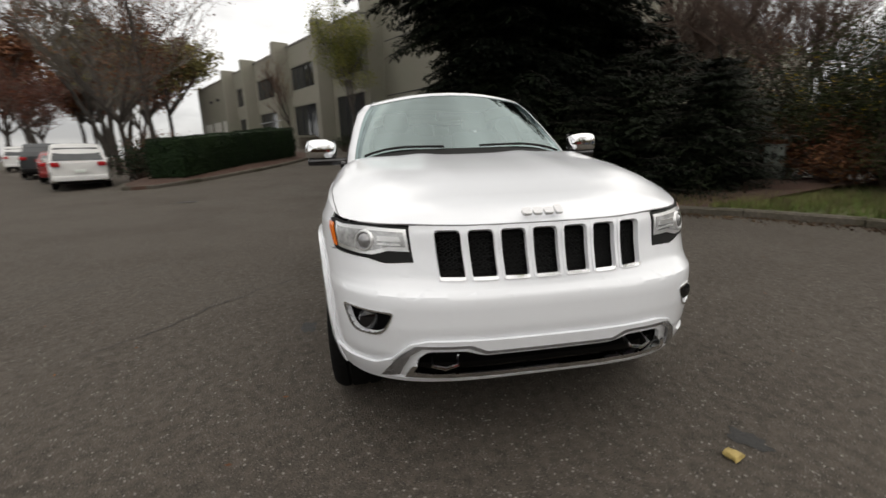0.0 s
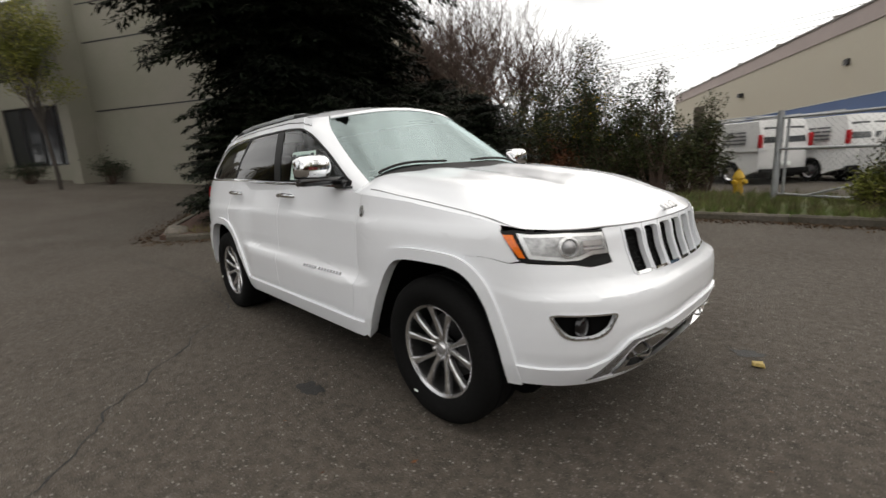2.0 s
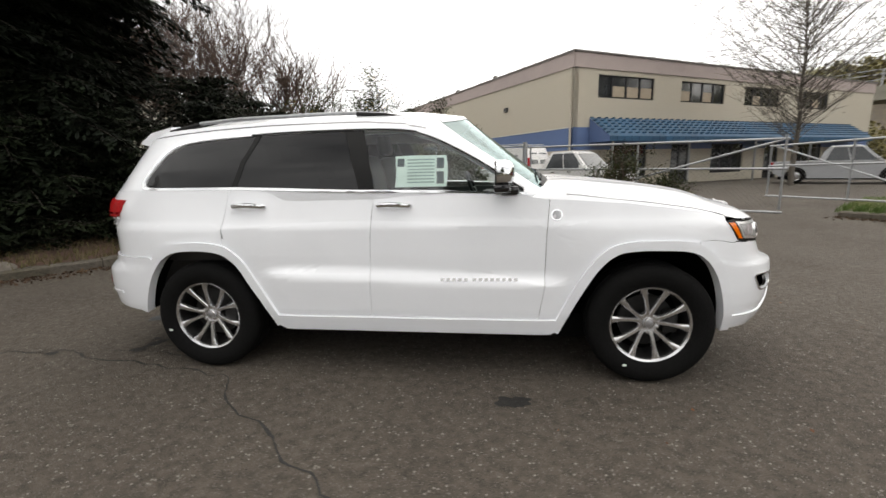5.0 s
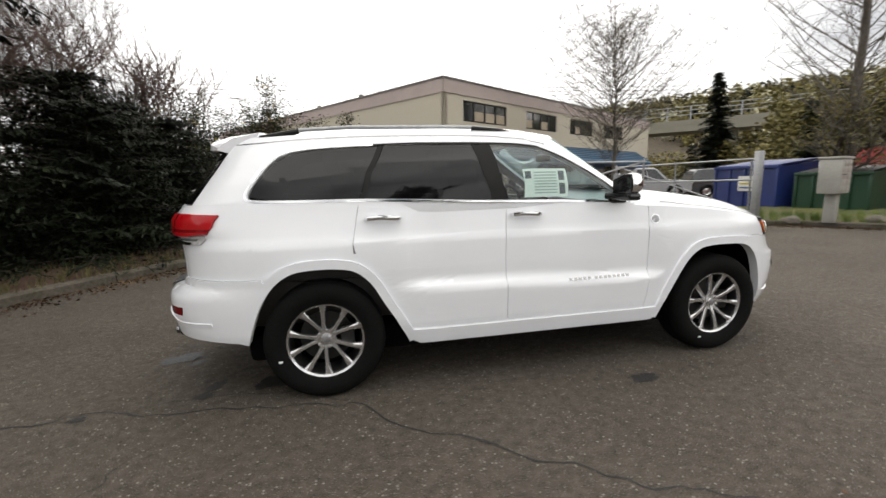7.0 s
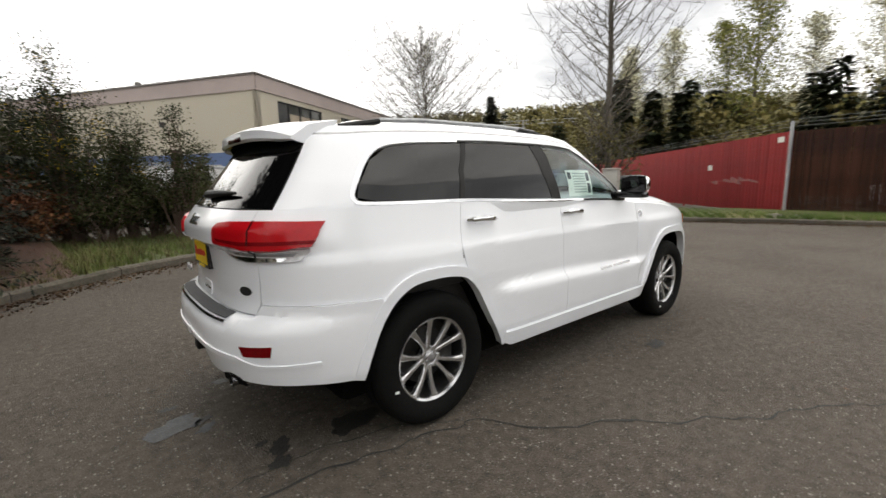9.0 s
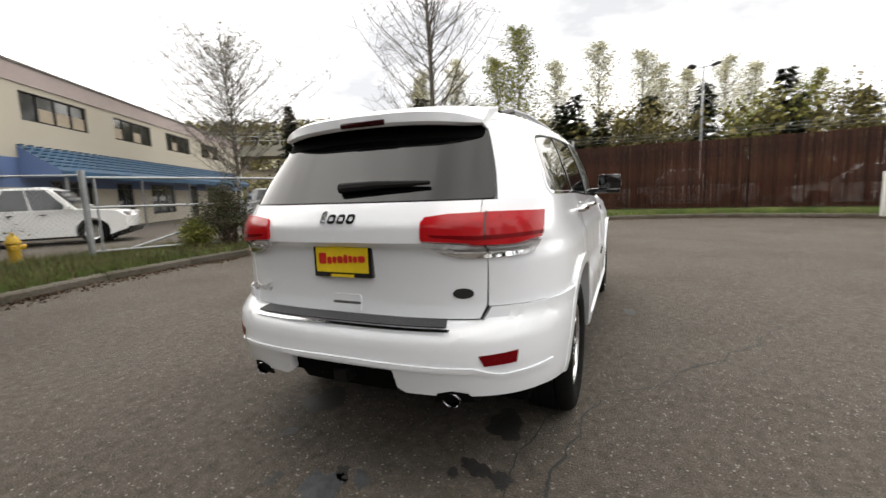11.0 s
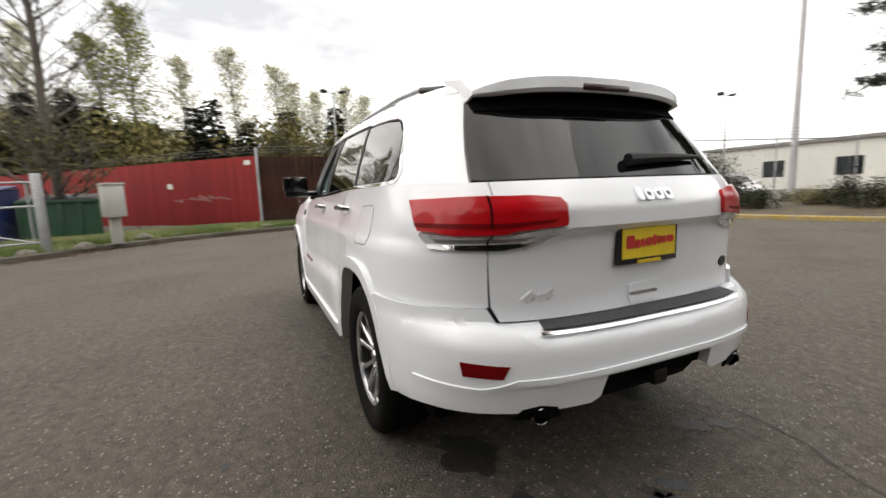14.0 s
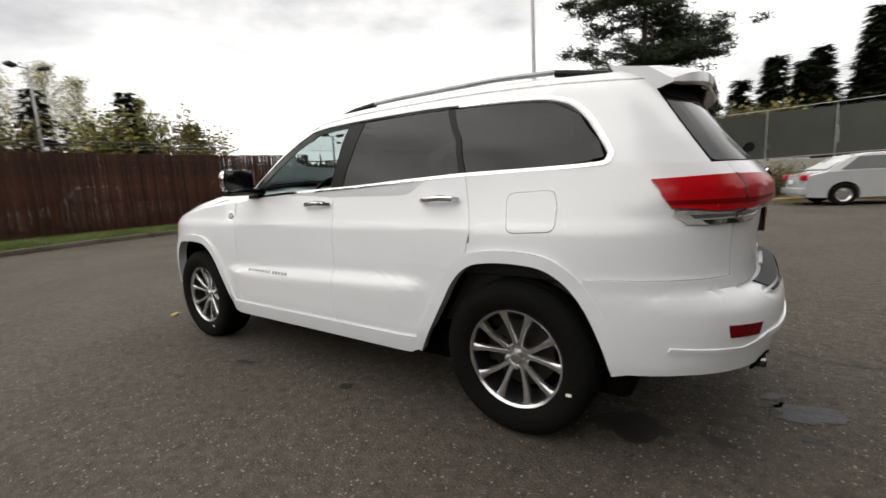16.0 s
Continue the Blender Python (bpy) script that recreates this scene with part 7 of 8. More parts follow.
    for cx in q["wb"]:
        for s in (1, -1):
            wh = empty("wheel", cx, s * (W - 0.1), R)
            wh.parent = car
            part("tyre", lathe([(R * 0.62, -0.09), (R * 0.9, -0.105), (R, -0.08), (R, 0.08), (R * 0.9, 0.105), (R * 0.62, 0.09)], 28), RUBBER, wh)
            bm = lathe([(0.0, s * 0.06), (R * 0.2, s * 0.075), (R * 0.5, s * 0.05), (R * 0.62, s * 0.092), (R * 0.64, s * 0.08), (R * 0.62, 0.0)], 20)
            part("rim", bm, ALLOY, wh)
    if kind == "van":
        for i in range(3):
            part("rack_bar", rod([(-2.0 + i * 1.3, -0.85, 2.24), (-2.0 + i * 1.3, 0.85, 2.24)], 0.025, 6), STEEL, car)
        for s in (1, -1):
            part("rack_rail", rod([(-2.5, s * 0.8, 2.24), (0.9, s * 0.8, 2.24)], 0.025, 6), STEEL, car)
            for i, words in enumerate(((0.42, 0.30), (0.25, 0.38, 0.16), (0.52, 0.22), (0.30, 0.20, 0.24))):
                x0 = -2.25
                for w_ in words:
                    part("print_bar", box(x0, s * 0.955, 1.70 - 0.12 * i, x0 + w_, s * (0.978 + 0.008 * i), 1.755 - 0.12 * i), PRINT_GREY, car)
                    x0 += w_ + 0.07
    return car


road_car("van", "white", -2.1, 17.5, 145, "white cargo van with roof rack and dark lettering bars", "vans behind the fence")
road_car("van", "white", -0.1, 18.75, 145, "white cargo van with roof rack beside another", "vans behind the fence")
road_car("pickup", "white", 3.5, 16.6, -42, "white pickup parked beside the workshop")
road_car("van", "white", -8.0, 19.5, 145, "white cargo van further along the fence", "vans behind the fence")
road_car("pickup", "silver", 17.3, 21.0, -33, "silver-grey crew pickup parked under a bare tree")
road_car("suv", "dark", 21.5, 19.0, -20, "dark parked car in the workshop yard", "cars in the yard")
road_car("sedan", "white", 24.5, 22.0, -30, "white parked sedan in the workshop yard", "cars in the yard")
road_car("sedan", "silver", 28.0, 25.0, -30, "silver parked sedan in the workshop yard", "cars in the yard")
road_car("pickup", "white", 27.0, 17.0, 60, "white pickup parked near the dumpsters", "cars in the yard")
road_car("van", "white", 34.0, 24.0, 75, "white van parked beyond the dumpsters", "cars in the yard")
road_car("suv", "white", 33.0, 30.0, 20, "white parked car far in the yard", "cars in the yard")
road_car("suv", "dark", 40.0, 33.0, 20, "dark parked car far in the yard", "cars in the yard")
# behind the slatted fence
road_car("pickup", "silver", 18.6, -3.2, 90, "silver pickup glimpsed through a slatted fence", "cars behind slats")
road_car("suv", "white", 18.3, -9.3, 84, "white car glimpsed through a slatted fence", "cars behind slats")
# car lot to the south-east
lot = [("hatch", "black", 18.0, -18.6, 190), ("sedan", "white", 20.7, -17.3, 160), ("suv", "dark", 12.0, -18.2, 150), ("sedan", "silver", 19.5, -22.6, 140), ("suv", "white", 22.0, -25.2, 140), ("sedan", "dark", 24.5, -27.6, 140), ("suv", "silver", 27.5, -30.0, 140), ("sedan", "white", 30.5, -29.0, 200), ("sedan", "white", 33.0, -26.0, 200), ("sedan", "red", 40.0, -31.0, 170), ("suv", "dark", 46.0, -35.0, 170), ("sedan", "white", 36.0, -33.0, 170), ("sedan", "white", 12.5, -23.5, 140), ("suv", "dark", 15.5, -26.0, 140), ("sedan", "silver", 18.5, -29.5, 140)]
for kind, c, x, y, h in lot:
    road_car(kind, c, x, y, h, f"{ {'dark': 'dark grey'}.get(c, c) } {kind} parked in the car lot".replace("  ", " "), "cars in the lot")
road_car("sedan", "silver", -5.4, -14.9, 195, "silver sedan parked along the street kerb")
# west street
road_car("suv", "white", -16.6, -12.6, 211, "white sport utility car parked on the street")
road_car("sedan", "red", -20.6, -15.6, 210, "red car parked on the street", "cars on the street")
road_car("pickup", "dark", -24.6, -18.9, 210, "dark pickup parked on the street", "cars on the street")
road_car("suv", "white", -33.0, -25.5, 205, "white parked car far along the street", "cars on the street")

# ---- plants ----
def leafmat(name, col, tint, amp=0.45):
    return mat(name, col, 0.7, fine=(2, 0.2), coarse=(0.5, 0.2), tint=tint, island=amp, spec=0.2)


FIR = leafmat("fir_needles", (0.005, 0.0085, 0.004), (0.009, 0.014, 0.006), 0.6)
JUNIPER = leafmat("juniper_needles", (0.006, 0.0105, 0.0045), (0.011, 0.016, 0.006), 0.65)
PINE = leafmat("pine_needles", (0.010, 0.017, 0.008), (0.018, 0.024, 0.010), 0.5)
HEDGE = leafmat("hedge_leaves", (0.010, 0.024, 0.008), (0.014, 0.028, 0.009), 0.5)
BROOM = leafmat("broom_leaves", (0.024, 0.034, 0.010), (0.050, 0.052, 0.015), 0.6)
BLOSSOM = leafmat("yellow_blossom", (0.40, 0.27, 0.01), (0.30, 0.20, 0.01), 0.3)
SPRING = leafmat("spring_leaves", (0.16, 0.18, 0.035), (0.20, 0.19, 0.05), 0.4)
BUDS = leafmat("pale_buds", (0.46, 0.45, 0.33), (0.52, 0.50, 0.36), 0.3)
RUST = leafmat("rusty_leaves", (0.12, 0.042, 0.02), (0.15, 0.07, 0.03), 0.4)
LITTER_BROWN = leafmat("litter_brown", (0.055, 0.032, 0.018), (0.085, 0.055, 0.030), 0.5)
MAROON = leafmat("maroon_leaves", (0.07, 0.018, 0.012), (0.09, 0.03, 0.015), 0.4)
OLIVE = leafmat("olive_wood", (0.115, 0.105, 0.035), (0.15, 0.125, 0.045), 0.45)
CONIFER = leafmat("conifer_needles", (0.016, 0.024, 0.010), (0.024, 0.032, 0.012), 0.5)
BARK = mat("bark", (0.045, 0.038, 0.032), 0.95, fine=(20, 0.35), coarse=(2, 0.25), bump=0.7, bump_scale=25)
TWIG = mat("twig_brown", (0.085, 0.055, 0.042), 0.9, fine=(10, 0.3))
TWIG_GREY = mat("twig_grey", (0.10, 0.088, 0.072), 0.9, fine=(10, 0.3))
rng = random.Random(5)


def blades(verts, faces, c, n, size, spread, flat=0.6):
    """n small leaf triangles scattered round c."""
    for _ in range(n):
        p = Vector((rng.gauss(0, spread), rng.gauss(0, spread), rng.gauss(0, spread * flat))) + c
        d = Vector((rng.uniform(-1, 1), rng.uniform(-1, 1), rng.uniform(-0.6, 0.6))).normalized() * size * rng.uniform(0.6, 1.3)
        s = d.cross(Vector((rng.uniform(-1, 1), rng.uniform(-1, 1), rng.uniform(-1, 1)))).normalized() * size * 0.35
        i = len(verts)
        verts.extend((p - d * 0.5, p + s, p + d * 0.5, p - s))
        faces.append((i, i + 1, i + 2, i + 3))


def mesh_part(name, verts, faces, material, parent):
    me = bpy.data.meshes.new(name)
    me.from_pydata([tuple(v) for v in verts], [], faces)
    me.materials.append(material)
    ob = new(name, me)
    ob.parent = parent
    return ob


def thin_rod(verts, faces, a, b, r0, r1, sides=4):
    d = (b - a)
    if d.length < 1e-4:
        return
    d.normalize()
    u = d.cross(Vector((0.3, 0.2, 1)) if abs(d.z) < 0.9 else Vector((1, 0, 0))).normalized()
    w = d.cross(u)
    i = len(verts)
    for p, r in ((a, r0), (b, r1)):
        for k in range(sides):
            t = 2 * math.pi * k / sides
            verts.append(p + (u * math.cos(t) + w * math.sin(t)) * r)
    for k in range(sides):
        faces.append((i + k, i + (k + 1) % sides, i + sides + (k + 1) % sides, i + sides + k))


def fir(x, y, h, r, label, material=FIR, start=0.4, density=1.0, name="fir_tree", power_=0.85, droop=0.28, frond=0.20, lift=0.05, fine=0.0, skirt=0.0):
    """A conifer: tapered trunk, whorls of drooping limbs, sprays of needles along each."""
    t = tagged(empty(name, x, y, terrain(x, y)), label, "tree")
    part("trunk", rod([(0, 0, -0.2), (0.03, 0, h * 0.5), (0, 0, h)], [h * 0.022, h * 0.014, 0.02], 10), BARK, t)
    lv, lf, nv, nf = [], [], [], []
    z = start
    while z < h * 0.98:
        reach = r * ((1 - (z / h)) ** power_) * rng.uniform(0.8, 1.12) * (0.46 + 0.54 * min(1.0, max(0.0, (z / skirt - 0.7) / 0.35)) if skirt else 1.0) + 0.12
        for k in range(max(5, int(7 * density))):
            a = rng.uniform(0, 2 * math.pi)
            d = Vector((math.cos(a), math.sin(a), 0))
            L = reach * rng.uniform(0.65, 1.12)
            prev = Vector((0, 0, z))
            n = max(3, int(L / 0.35))
            for i in range(1, n + 1):
                f = i / n
                p = Vector((0, 0, z)) + d * L * f + Vector((0, 0, 0.10 * L * f - droop * L * f * f + rng.uniform(-0.03, 0.03)))
                if density > 0.9 or i == n:
                    thin_rod(lv, lf, prev if density > 0.9 else Vector((0, 0, z)), p, 0.02 * (1 - f) + 0.006, 0.02 * (1 - f) + 0.004, 3)
                side = Vector((-d.y, d.x, 0))
                for s in (-1, 1):
                    near = fine if z < 8.0 else 0.0
                    m = max(2, int(5 * density * (1 + 1.6 * near)))
                    for j in range(m):
                        q = prev.lerp(p, (j + rng.random()) / m)
                        if fine:
                            # blades sit along drooping side twigs
                            u = rng.random()
                            tw = fine * (0.3 + 0.5 * rng.random()) * (1 - 0.6 * f) * min(1.0, L / 1.5)
                            q = q + (side * s + d * 0.35) * (u * tw) - Vector((0, 0, 0.5 * u * u * tw))
                        out = (side * s * rng.uniform(0.5, 1.0) + d * rng.uniform(0.3, 0.9) + Vector((0, 0, rng.uniform(-0.55 - 0.5 * near, lift)))).normalized()
                        ln = frond * (1 - 0.55 * near) * rng.uniform(0.7, 1.5) * (1.25 - 0.5 * f) * (1 + 0.25 * min(L, 2))
                        wv = out.cross(Vector((rng.uniform(-0.5, 0.5) * near, rng.uniform(-0.5, 0.5) * near, 1))).normalized() * ln * (0.16 - 0.02 * near)
                        i0 = len(nv)
                        nv.extend((q - wv * 0.4, q + out * ln * 0.55 - wv, q + out * ln, q + out * ln * 0.55 + wv, ))
                        nf.append((i0, i0 + 1, i0 + 2, i0 + 3))
                prev = p
        z += max(0.13, (0.20 if density > 0.9 else 0.13) / density) * (1 + 0.6 * z / h)
    mesh_part("limb_frame", lv, lf, BARK, t)
    mesh_part("crown", nv, nf, material, t)
    return t


def broad(x, y, h, label, twig, leaf=None, leaves=0, leaf_size=0.05, spread=0.5, depth=5, stems=1, lean=(0, 0), seed=1, trunk=0.018, up=0.35, clear=0.2, name="bare_tree", leaf_spread=0.12, tip=0.006):
    """A broadleaf tree: trunk, limbs forking to fine twigs, and leaves or buds at the tips where it has them."""
    r_ = random.Random(seed)
    t = tagged(empty(name, x, y, terrain(x, y)), label, "tree")
    tv, tf, lv, lf, nv, nf = [], [], [], [], [], []
    tips = []
    def grow(p, d, L, rad, level):
        n = 3
        q = p
        for i in range(n):
            d = (d + Vector((r_.gauss(0, 0.10), r_.gauss(0, 0.10), r_.gauss(0, 0.05) + up * 0.10))).normalized()
            q2 = q + d * L / n
            r0, r1 = rad * (1 - 0.3 * i / n), rad * (1 - 0.3 * (i + 1) / n)
            thin_rod(tv if level < 2 else lv, tf if level < 2 else lf, q, q2, r0, r1, 8 if level < 1 else 5 if level < 2 else 3)
            q = q2
            if level >= 1 and level < depth and i < n - 1 and r_.random() < 0.75:
                s = Vector((r_.uniform(-1, 1), r_.uniform(-1, 1), r_.uniform(-0.2, 0.7))).normalized()
                grow(q, (d * (1 - spread) + s * spread * 1.25).normalized(), L * r_.uniform(0.5, 0.7), max(tip, rad * 0.45), level + 1)
        if level < depth:
            for _ in range(2 if level else 4):
                s = Vector((r_.uniform(-1, 1), r_.uniform(-1, 1), r_.uniform(-0.1, 0.8))).normalized()
                grow(q, (d * (1 - spread) + s * spread).normalized(), L * r_.uniform(0.62, 0.85), max(tip, rad * 0.66), level + 1)
        else:
            tips.append(q)
    for i in range(stems):
        d = Vector((lean[0] + (r_.uniform(-0.4, 0.4) if stems > 1 else 0), lean[1] + (r_.uniform(-0.4, 0.4) if stems > 1 else 0), 1)).normalized()
        grow(Vector((r_.uniform(-0.2, 0.2) if stems > 1 else 0, r_.uniform(-0.2, 0.2) if stems > 1 else 0, -0.1)), d, h * (clear + 0.08), h * trunk, 0)
    k = h / max(v.z for v in tv + lv)
    tv, lv, tips = ([v * k for v in group] for group in (tv, lv, tips))
    mesh_part("trunk", tv, tf, BARK, t)
    mesh_part("branch_frame", lv, lf, twig, t)
    if leaf:
        for q in tips:
            blades(nv, nf, q, leaves, leaf_size, leaf_spread)
        mesh_part("foliage", nv, nf, leaf, t)
    return t


def spire(x, y, h, label, twig, leaf, leaves=5, leaf_size=0.16, r=1.6, seed=1, gap=0.55, name="poplar_tree", start=0.18, twigs=3, thick=0.014):
    """A tall narrow tree with one leader: short rising side limbs carrying sparse leaves."""
    r_ = random.Random(seed)
    t = tagged(empty(name, x, y, terrain(x, y)), label, "tree")
    tv, tf, lv, lf, nv, nf = [], [], [], [], [], []
    p = Vector((0, 0, -0.2))
    n = 14
    pts = [p]
    for i in range(n):
        p = p + Vector((r_.gauss(0, 0.05), r_.gauss(0, 0.05), h / n))
        pts.append(p)
    for i, (a, b) in enumerate(zip(pts, pts[1:])):
        thin_rod(tv, tf, a, b, h * thick * (1 - i / n) + 0.012, h * thick * (1 - (i + 1) / n) + 0.012, 7)
    z = h * start
    while z < h * 0.99:
        f = (z / h - start) / (1 - start)
        reach = r * (min(1.0, 0.45 + f * 2.2) * (1 - f) ** 0.55 + 0.06)
        a = r_.uniform(0, 2 * math.pi)
        c = pts[min(n, int(z / h * n))].copy(); c.z = z
        L = reach * r_.uniform(0.7, 1.25)
        d = Vector((math.cos(a), math.sin(a), r_.uniform(0.45, 1.0))).normalized()
        prev = c
        for i in range(4):
            q = prev + (d + Vector((r_.gauss(0, 0.12), r_.gauss(0, 0.12), 0.1 * i))).normalized() * L / 3.2
            thin_rod(lv, lf, prev, q, 0.018 * (1 - i / 4) + 0.006, 0.018 * (1 - (i + 1) / 4) + 0.005, 3)
            for _ in range(twigs):
                s = Vector((r_.uniform(-1, 1), r_.uniform(-1, 1), r_.uniform(0, 1))).normalized()
                e = q + s * L * r_.uniform(0.15, 0.35)
                thin_rod(lv, lf, q, e, 0.007, 0.004, 3)
                if leaf:
                    blades(nv, nf, e, leaves, leaf_size, 0.22)
            prev = q
        z += gap * r_.uniform(0.4, 0.9) * 0.5
    mesh_part("trunk", tv, tf, BARK if twig is not TWIG_GREY else TWIG_GREY, t)
    mesh_part("branch_frame", lv, lf, twig, t)
    if leaf:
        mesh_part("foliage", nv, nf, leaf, t)
    return t


def shrub(x, y, r, h, label, leaf, n=2600, size=0.07, twig=TWIG, blossom=None, blossoms=0, seed=1, z0=0.0, name="shrub", hollow=0.45, stems=26):
    """A bush: stems fanning from the ground, leaves in uneven sprays over them."""
    r_ = random.Random(seed)
    t = tagged(empty(name, x, y, terrain(x, y) + z0), label, "shrub")
    lv, lf, nv, nf, bv, bf = [], [], [], [], [], []
    ends = []
    for i in range(stems):
        a, e = r_.uniform(0, 2 * math.pi), r_.uniform(0.05, 1.0)
        tip_ = Vector((math.cos(a) * r * e, math.sin(a) * r * e, h * (1.05 - 0.55 * e ** 2) * r_.uniform(0.6, 1.08)))
        p = Vector((tip_.x * 0.12, tip_.y * 0.12, -0.05))
        prev = p
        for k in range(1, 6):
            f = k / 5
            q = p.lerp(tip_, f) + Vector((r_.gauss(0, 0.05), r_.gauss(0, 0.05), 0.10 * h * math.sin(math.pi * f)))
            thin_rod(lv, lf, prev, q, 0.018 * (1 - f) + 0.006, 0.018 * (1 - f) + 0.004, 3)
            if f > 0.25:
                ends.append(q)
                for _ in range(2):
                    e2 = q + Vector((r_.gauss(0, 0.16), r_.gauss(0, 0.16), r_.uniform(0.0, 0.3))) * min(1.3, r)
                    thin_rod(lv, lf, q, e2, 0.006, 0.003, 3)
                    ends.append(e2)
            prev = q
    per = max(1, n // len(ends))
    for q in ends:
        blades(nv, nf, q, per, size, 0.13 * min(1.6, max(0.5, r)))
    for _ in range(blossoms):
        q = r_.choice(ends)
        if q.z > h * 0.45:
            blades(bv, bf, q, 12, size * 0.8, 0.10)
    mesh_part("woody_base", lv, lf, twig, t)
    mesh_part("foliage", nv, nf, leaf, t)
    if blossoms:
        mesh_part("blossom", bv, bf, blossom, t)
    return t


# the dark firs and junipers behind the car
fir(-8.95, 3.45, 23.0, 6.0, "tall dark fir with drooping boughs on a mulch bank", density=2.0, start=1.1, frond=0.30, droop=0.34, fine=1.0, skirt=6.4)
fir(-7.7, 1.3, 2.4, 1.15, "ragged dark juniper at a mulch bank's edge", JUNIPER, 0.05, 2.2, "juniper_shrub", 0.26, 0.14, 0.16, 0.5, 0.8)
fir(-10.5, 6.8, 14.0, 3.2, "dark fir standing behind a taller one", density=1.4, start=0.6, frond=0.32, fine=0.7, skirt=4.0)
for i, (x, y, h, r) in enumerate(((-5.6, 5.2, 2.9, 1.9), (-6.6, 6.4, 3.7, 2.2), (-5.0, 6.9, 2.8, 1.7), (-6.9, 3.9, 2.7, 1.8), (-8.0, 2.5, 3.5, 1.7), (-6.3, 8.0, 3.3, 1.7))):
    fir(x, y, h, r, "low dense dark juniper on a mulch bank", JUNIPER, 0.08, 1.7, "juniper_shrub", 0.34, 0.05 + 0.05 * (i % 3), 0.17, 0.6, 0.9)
# broom and scrub grown along the fence
for i, (x, y, r, h, b) in enumerate(((-3.1, 9.4, 1.15, 3.5, 70), (-4.6, 9.8, 1.1, 3.1, 40), (-1.2, 8.9, 0.7, 2.75, 0), (-2.1, 9.7, 0.9, 2.7, 14), (-6.6, 10.4, 1.2, 3.0, 20), (-0.5, 10.2, 0.55, 2.2, 0), (-8.4, 10.6, 1.3, 3.3, 0), (-3.9, 10.3, 1.0, 3.3, 8), (-5.6, 10.9, 1.2, 3.6, 0))):
    shrub(x, y, r, h, "tall broom bush with yellow blossom against a fence" if b else "tall thin scrub bush against a fence", BROOM, 10000 if r > 0.8 else 5000, 0.055, TWIG, BLOSSOM, b, 10 + i, 0.12, "broom_bush", stems=34)
for i, (x, y) in enumerate(((-4.0, 9.3), (-2.6, 9.2), (-1.7, 9.6), (-5.6, 9.5), (-7.5, 9.9), (-0.9, 10.0), (-3.3, 9.9), (-4.9, 10.2), (-6.5, 9.6), (-8.8, 10.2))):
    shrub(x, y, 0.95, 1.35, "low tangled dark scrub by a fence", BROOM if i % 3 else RUST, 3400, 0.07, TWIG, None, 0, 30 + i, 0.12, "scrub_bush", stems=36)
for i, (x, y, r, h) in enumerate(((3.4, 7.6, 0.8, 1.45), (4.4, 7.3, 0.55, 0.9), (2.7, 7.9, 0.4, 0.7))):
    shrub(x, y, r, h, "loose green bush under an open gate", SPRING if i == 2 else BROOM, 5200, 0.05, TWIG, None, 0, 50 + i, 0.1, "gate_bush", stems=40)
# bare and budding trees
broad(-10.9, 13.2, 10.5, "bare multi-stemmed tree with reddish twigs", TWIG, depth=6, stems=3, seed=3, trunk=0.008, spread=0.45, clear=0.2, tip=0.005)
broad(-13.5, 16.0, 9.0, "bare multi-stemmed tree with reddish twigs", TWIG, depth=5, stems=3, seed=4, trunk=0.008, spread=0.45, clear=0.2, tip=0.005)
broad(-8.2, 12.6, 7.5, "bare thicket tree with reddish twigs behind a fence", TWIG, depth=5, stems=3, seed=5, trunk=0.007, spread=0.5, clear=0.12, tip=0.005)
broad(-14.2, 11.4, 9.0, "bare thicket tree with reddish twigs behind a fence", TWIG, depth=5, stems=3, seed=6, trunk=0.007, spread=0.5, clear=0.12, tip=0.006)
shrub(-9.5, 12.4, 2.0, 3.8, "dry orange-brown thicket behind a fence", RUST, 4500, 0.07, TWIG, None, 0, 61, 0, "thicket", stems=44)
spire(14.2, 19.5, 9.8, "spreading tree with pale spring buds in a yard", TWIG_GREY, BUDS, 1, 0.06, 5.2, 8, 0.15, "budding_tree", 0.2, 6, 0.012)
spire(14.2, 7.1, 15.5, "tall bare tree with side limbs before a red fence", TWIG_GREY, None, r=4.2, seed=12, gap=0.26, name="bare_tree", start=0.14, twigs=4, thick=0.010)
broad(14.4, 7.4, 4.2, "budding olive undergrowth tree by a red fence", TWIG_GREY, OLIVE, 5, 0.09, 0.6, 4, 2, seed=13, trunk=0.014, name="small_tree")
fir(41.4, 40.4, 13.2, 3.0, "slender dark fir in a far yard", density=0.8, start=0.6, frond=0.5)
fir(26.0, 26.8, 4.0, 1.4, "small dark conifer in a yard", density=0.7, start=0.2, frond=0.3)
# island maples and street trees to the west
spire(-15.6, -9.2, 9.6, "slender maple with rusty spring leaves on an island", TWIG, RUST, 3, 0.11, 3.4, 21, 0.42, "maple_tree", 0.26, 4, 0.012)
broad(-19.4, -12.0, 9.5, "maple with rusty spring leaves on an island", TWIG_GREY, RUST, 2, 0.09, 0.5, 6, 1, seed=22, trunk=0.014, name="maple_tree")
for i, (x, y, h) in enumerate(((-23.5, -14.6, 11.0), (-30.0, -18.5, 12.0), (-36.0, -20.0, 10.0), (-42.0, -22.0, 10.0))):
    broad(x, y, h, "grey leafless street tree", TWIG_GREY, RUST if i == 1 else None, 1, 0.09, 0.42, 5, 1, seed=31 + i, trunk=0.014, name="street_tree")
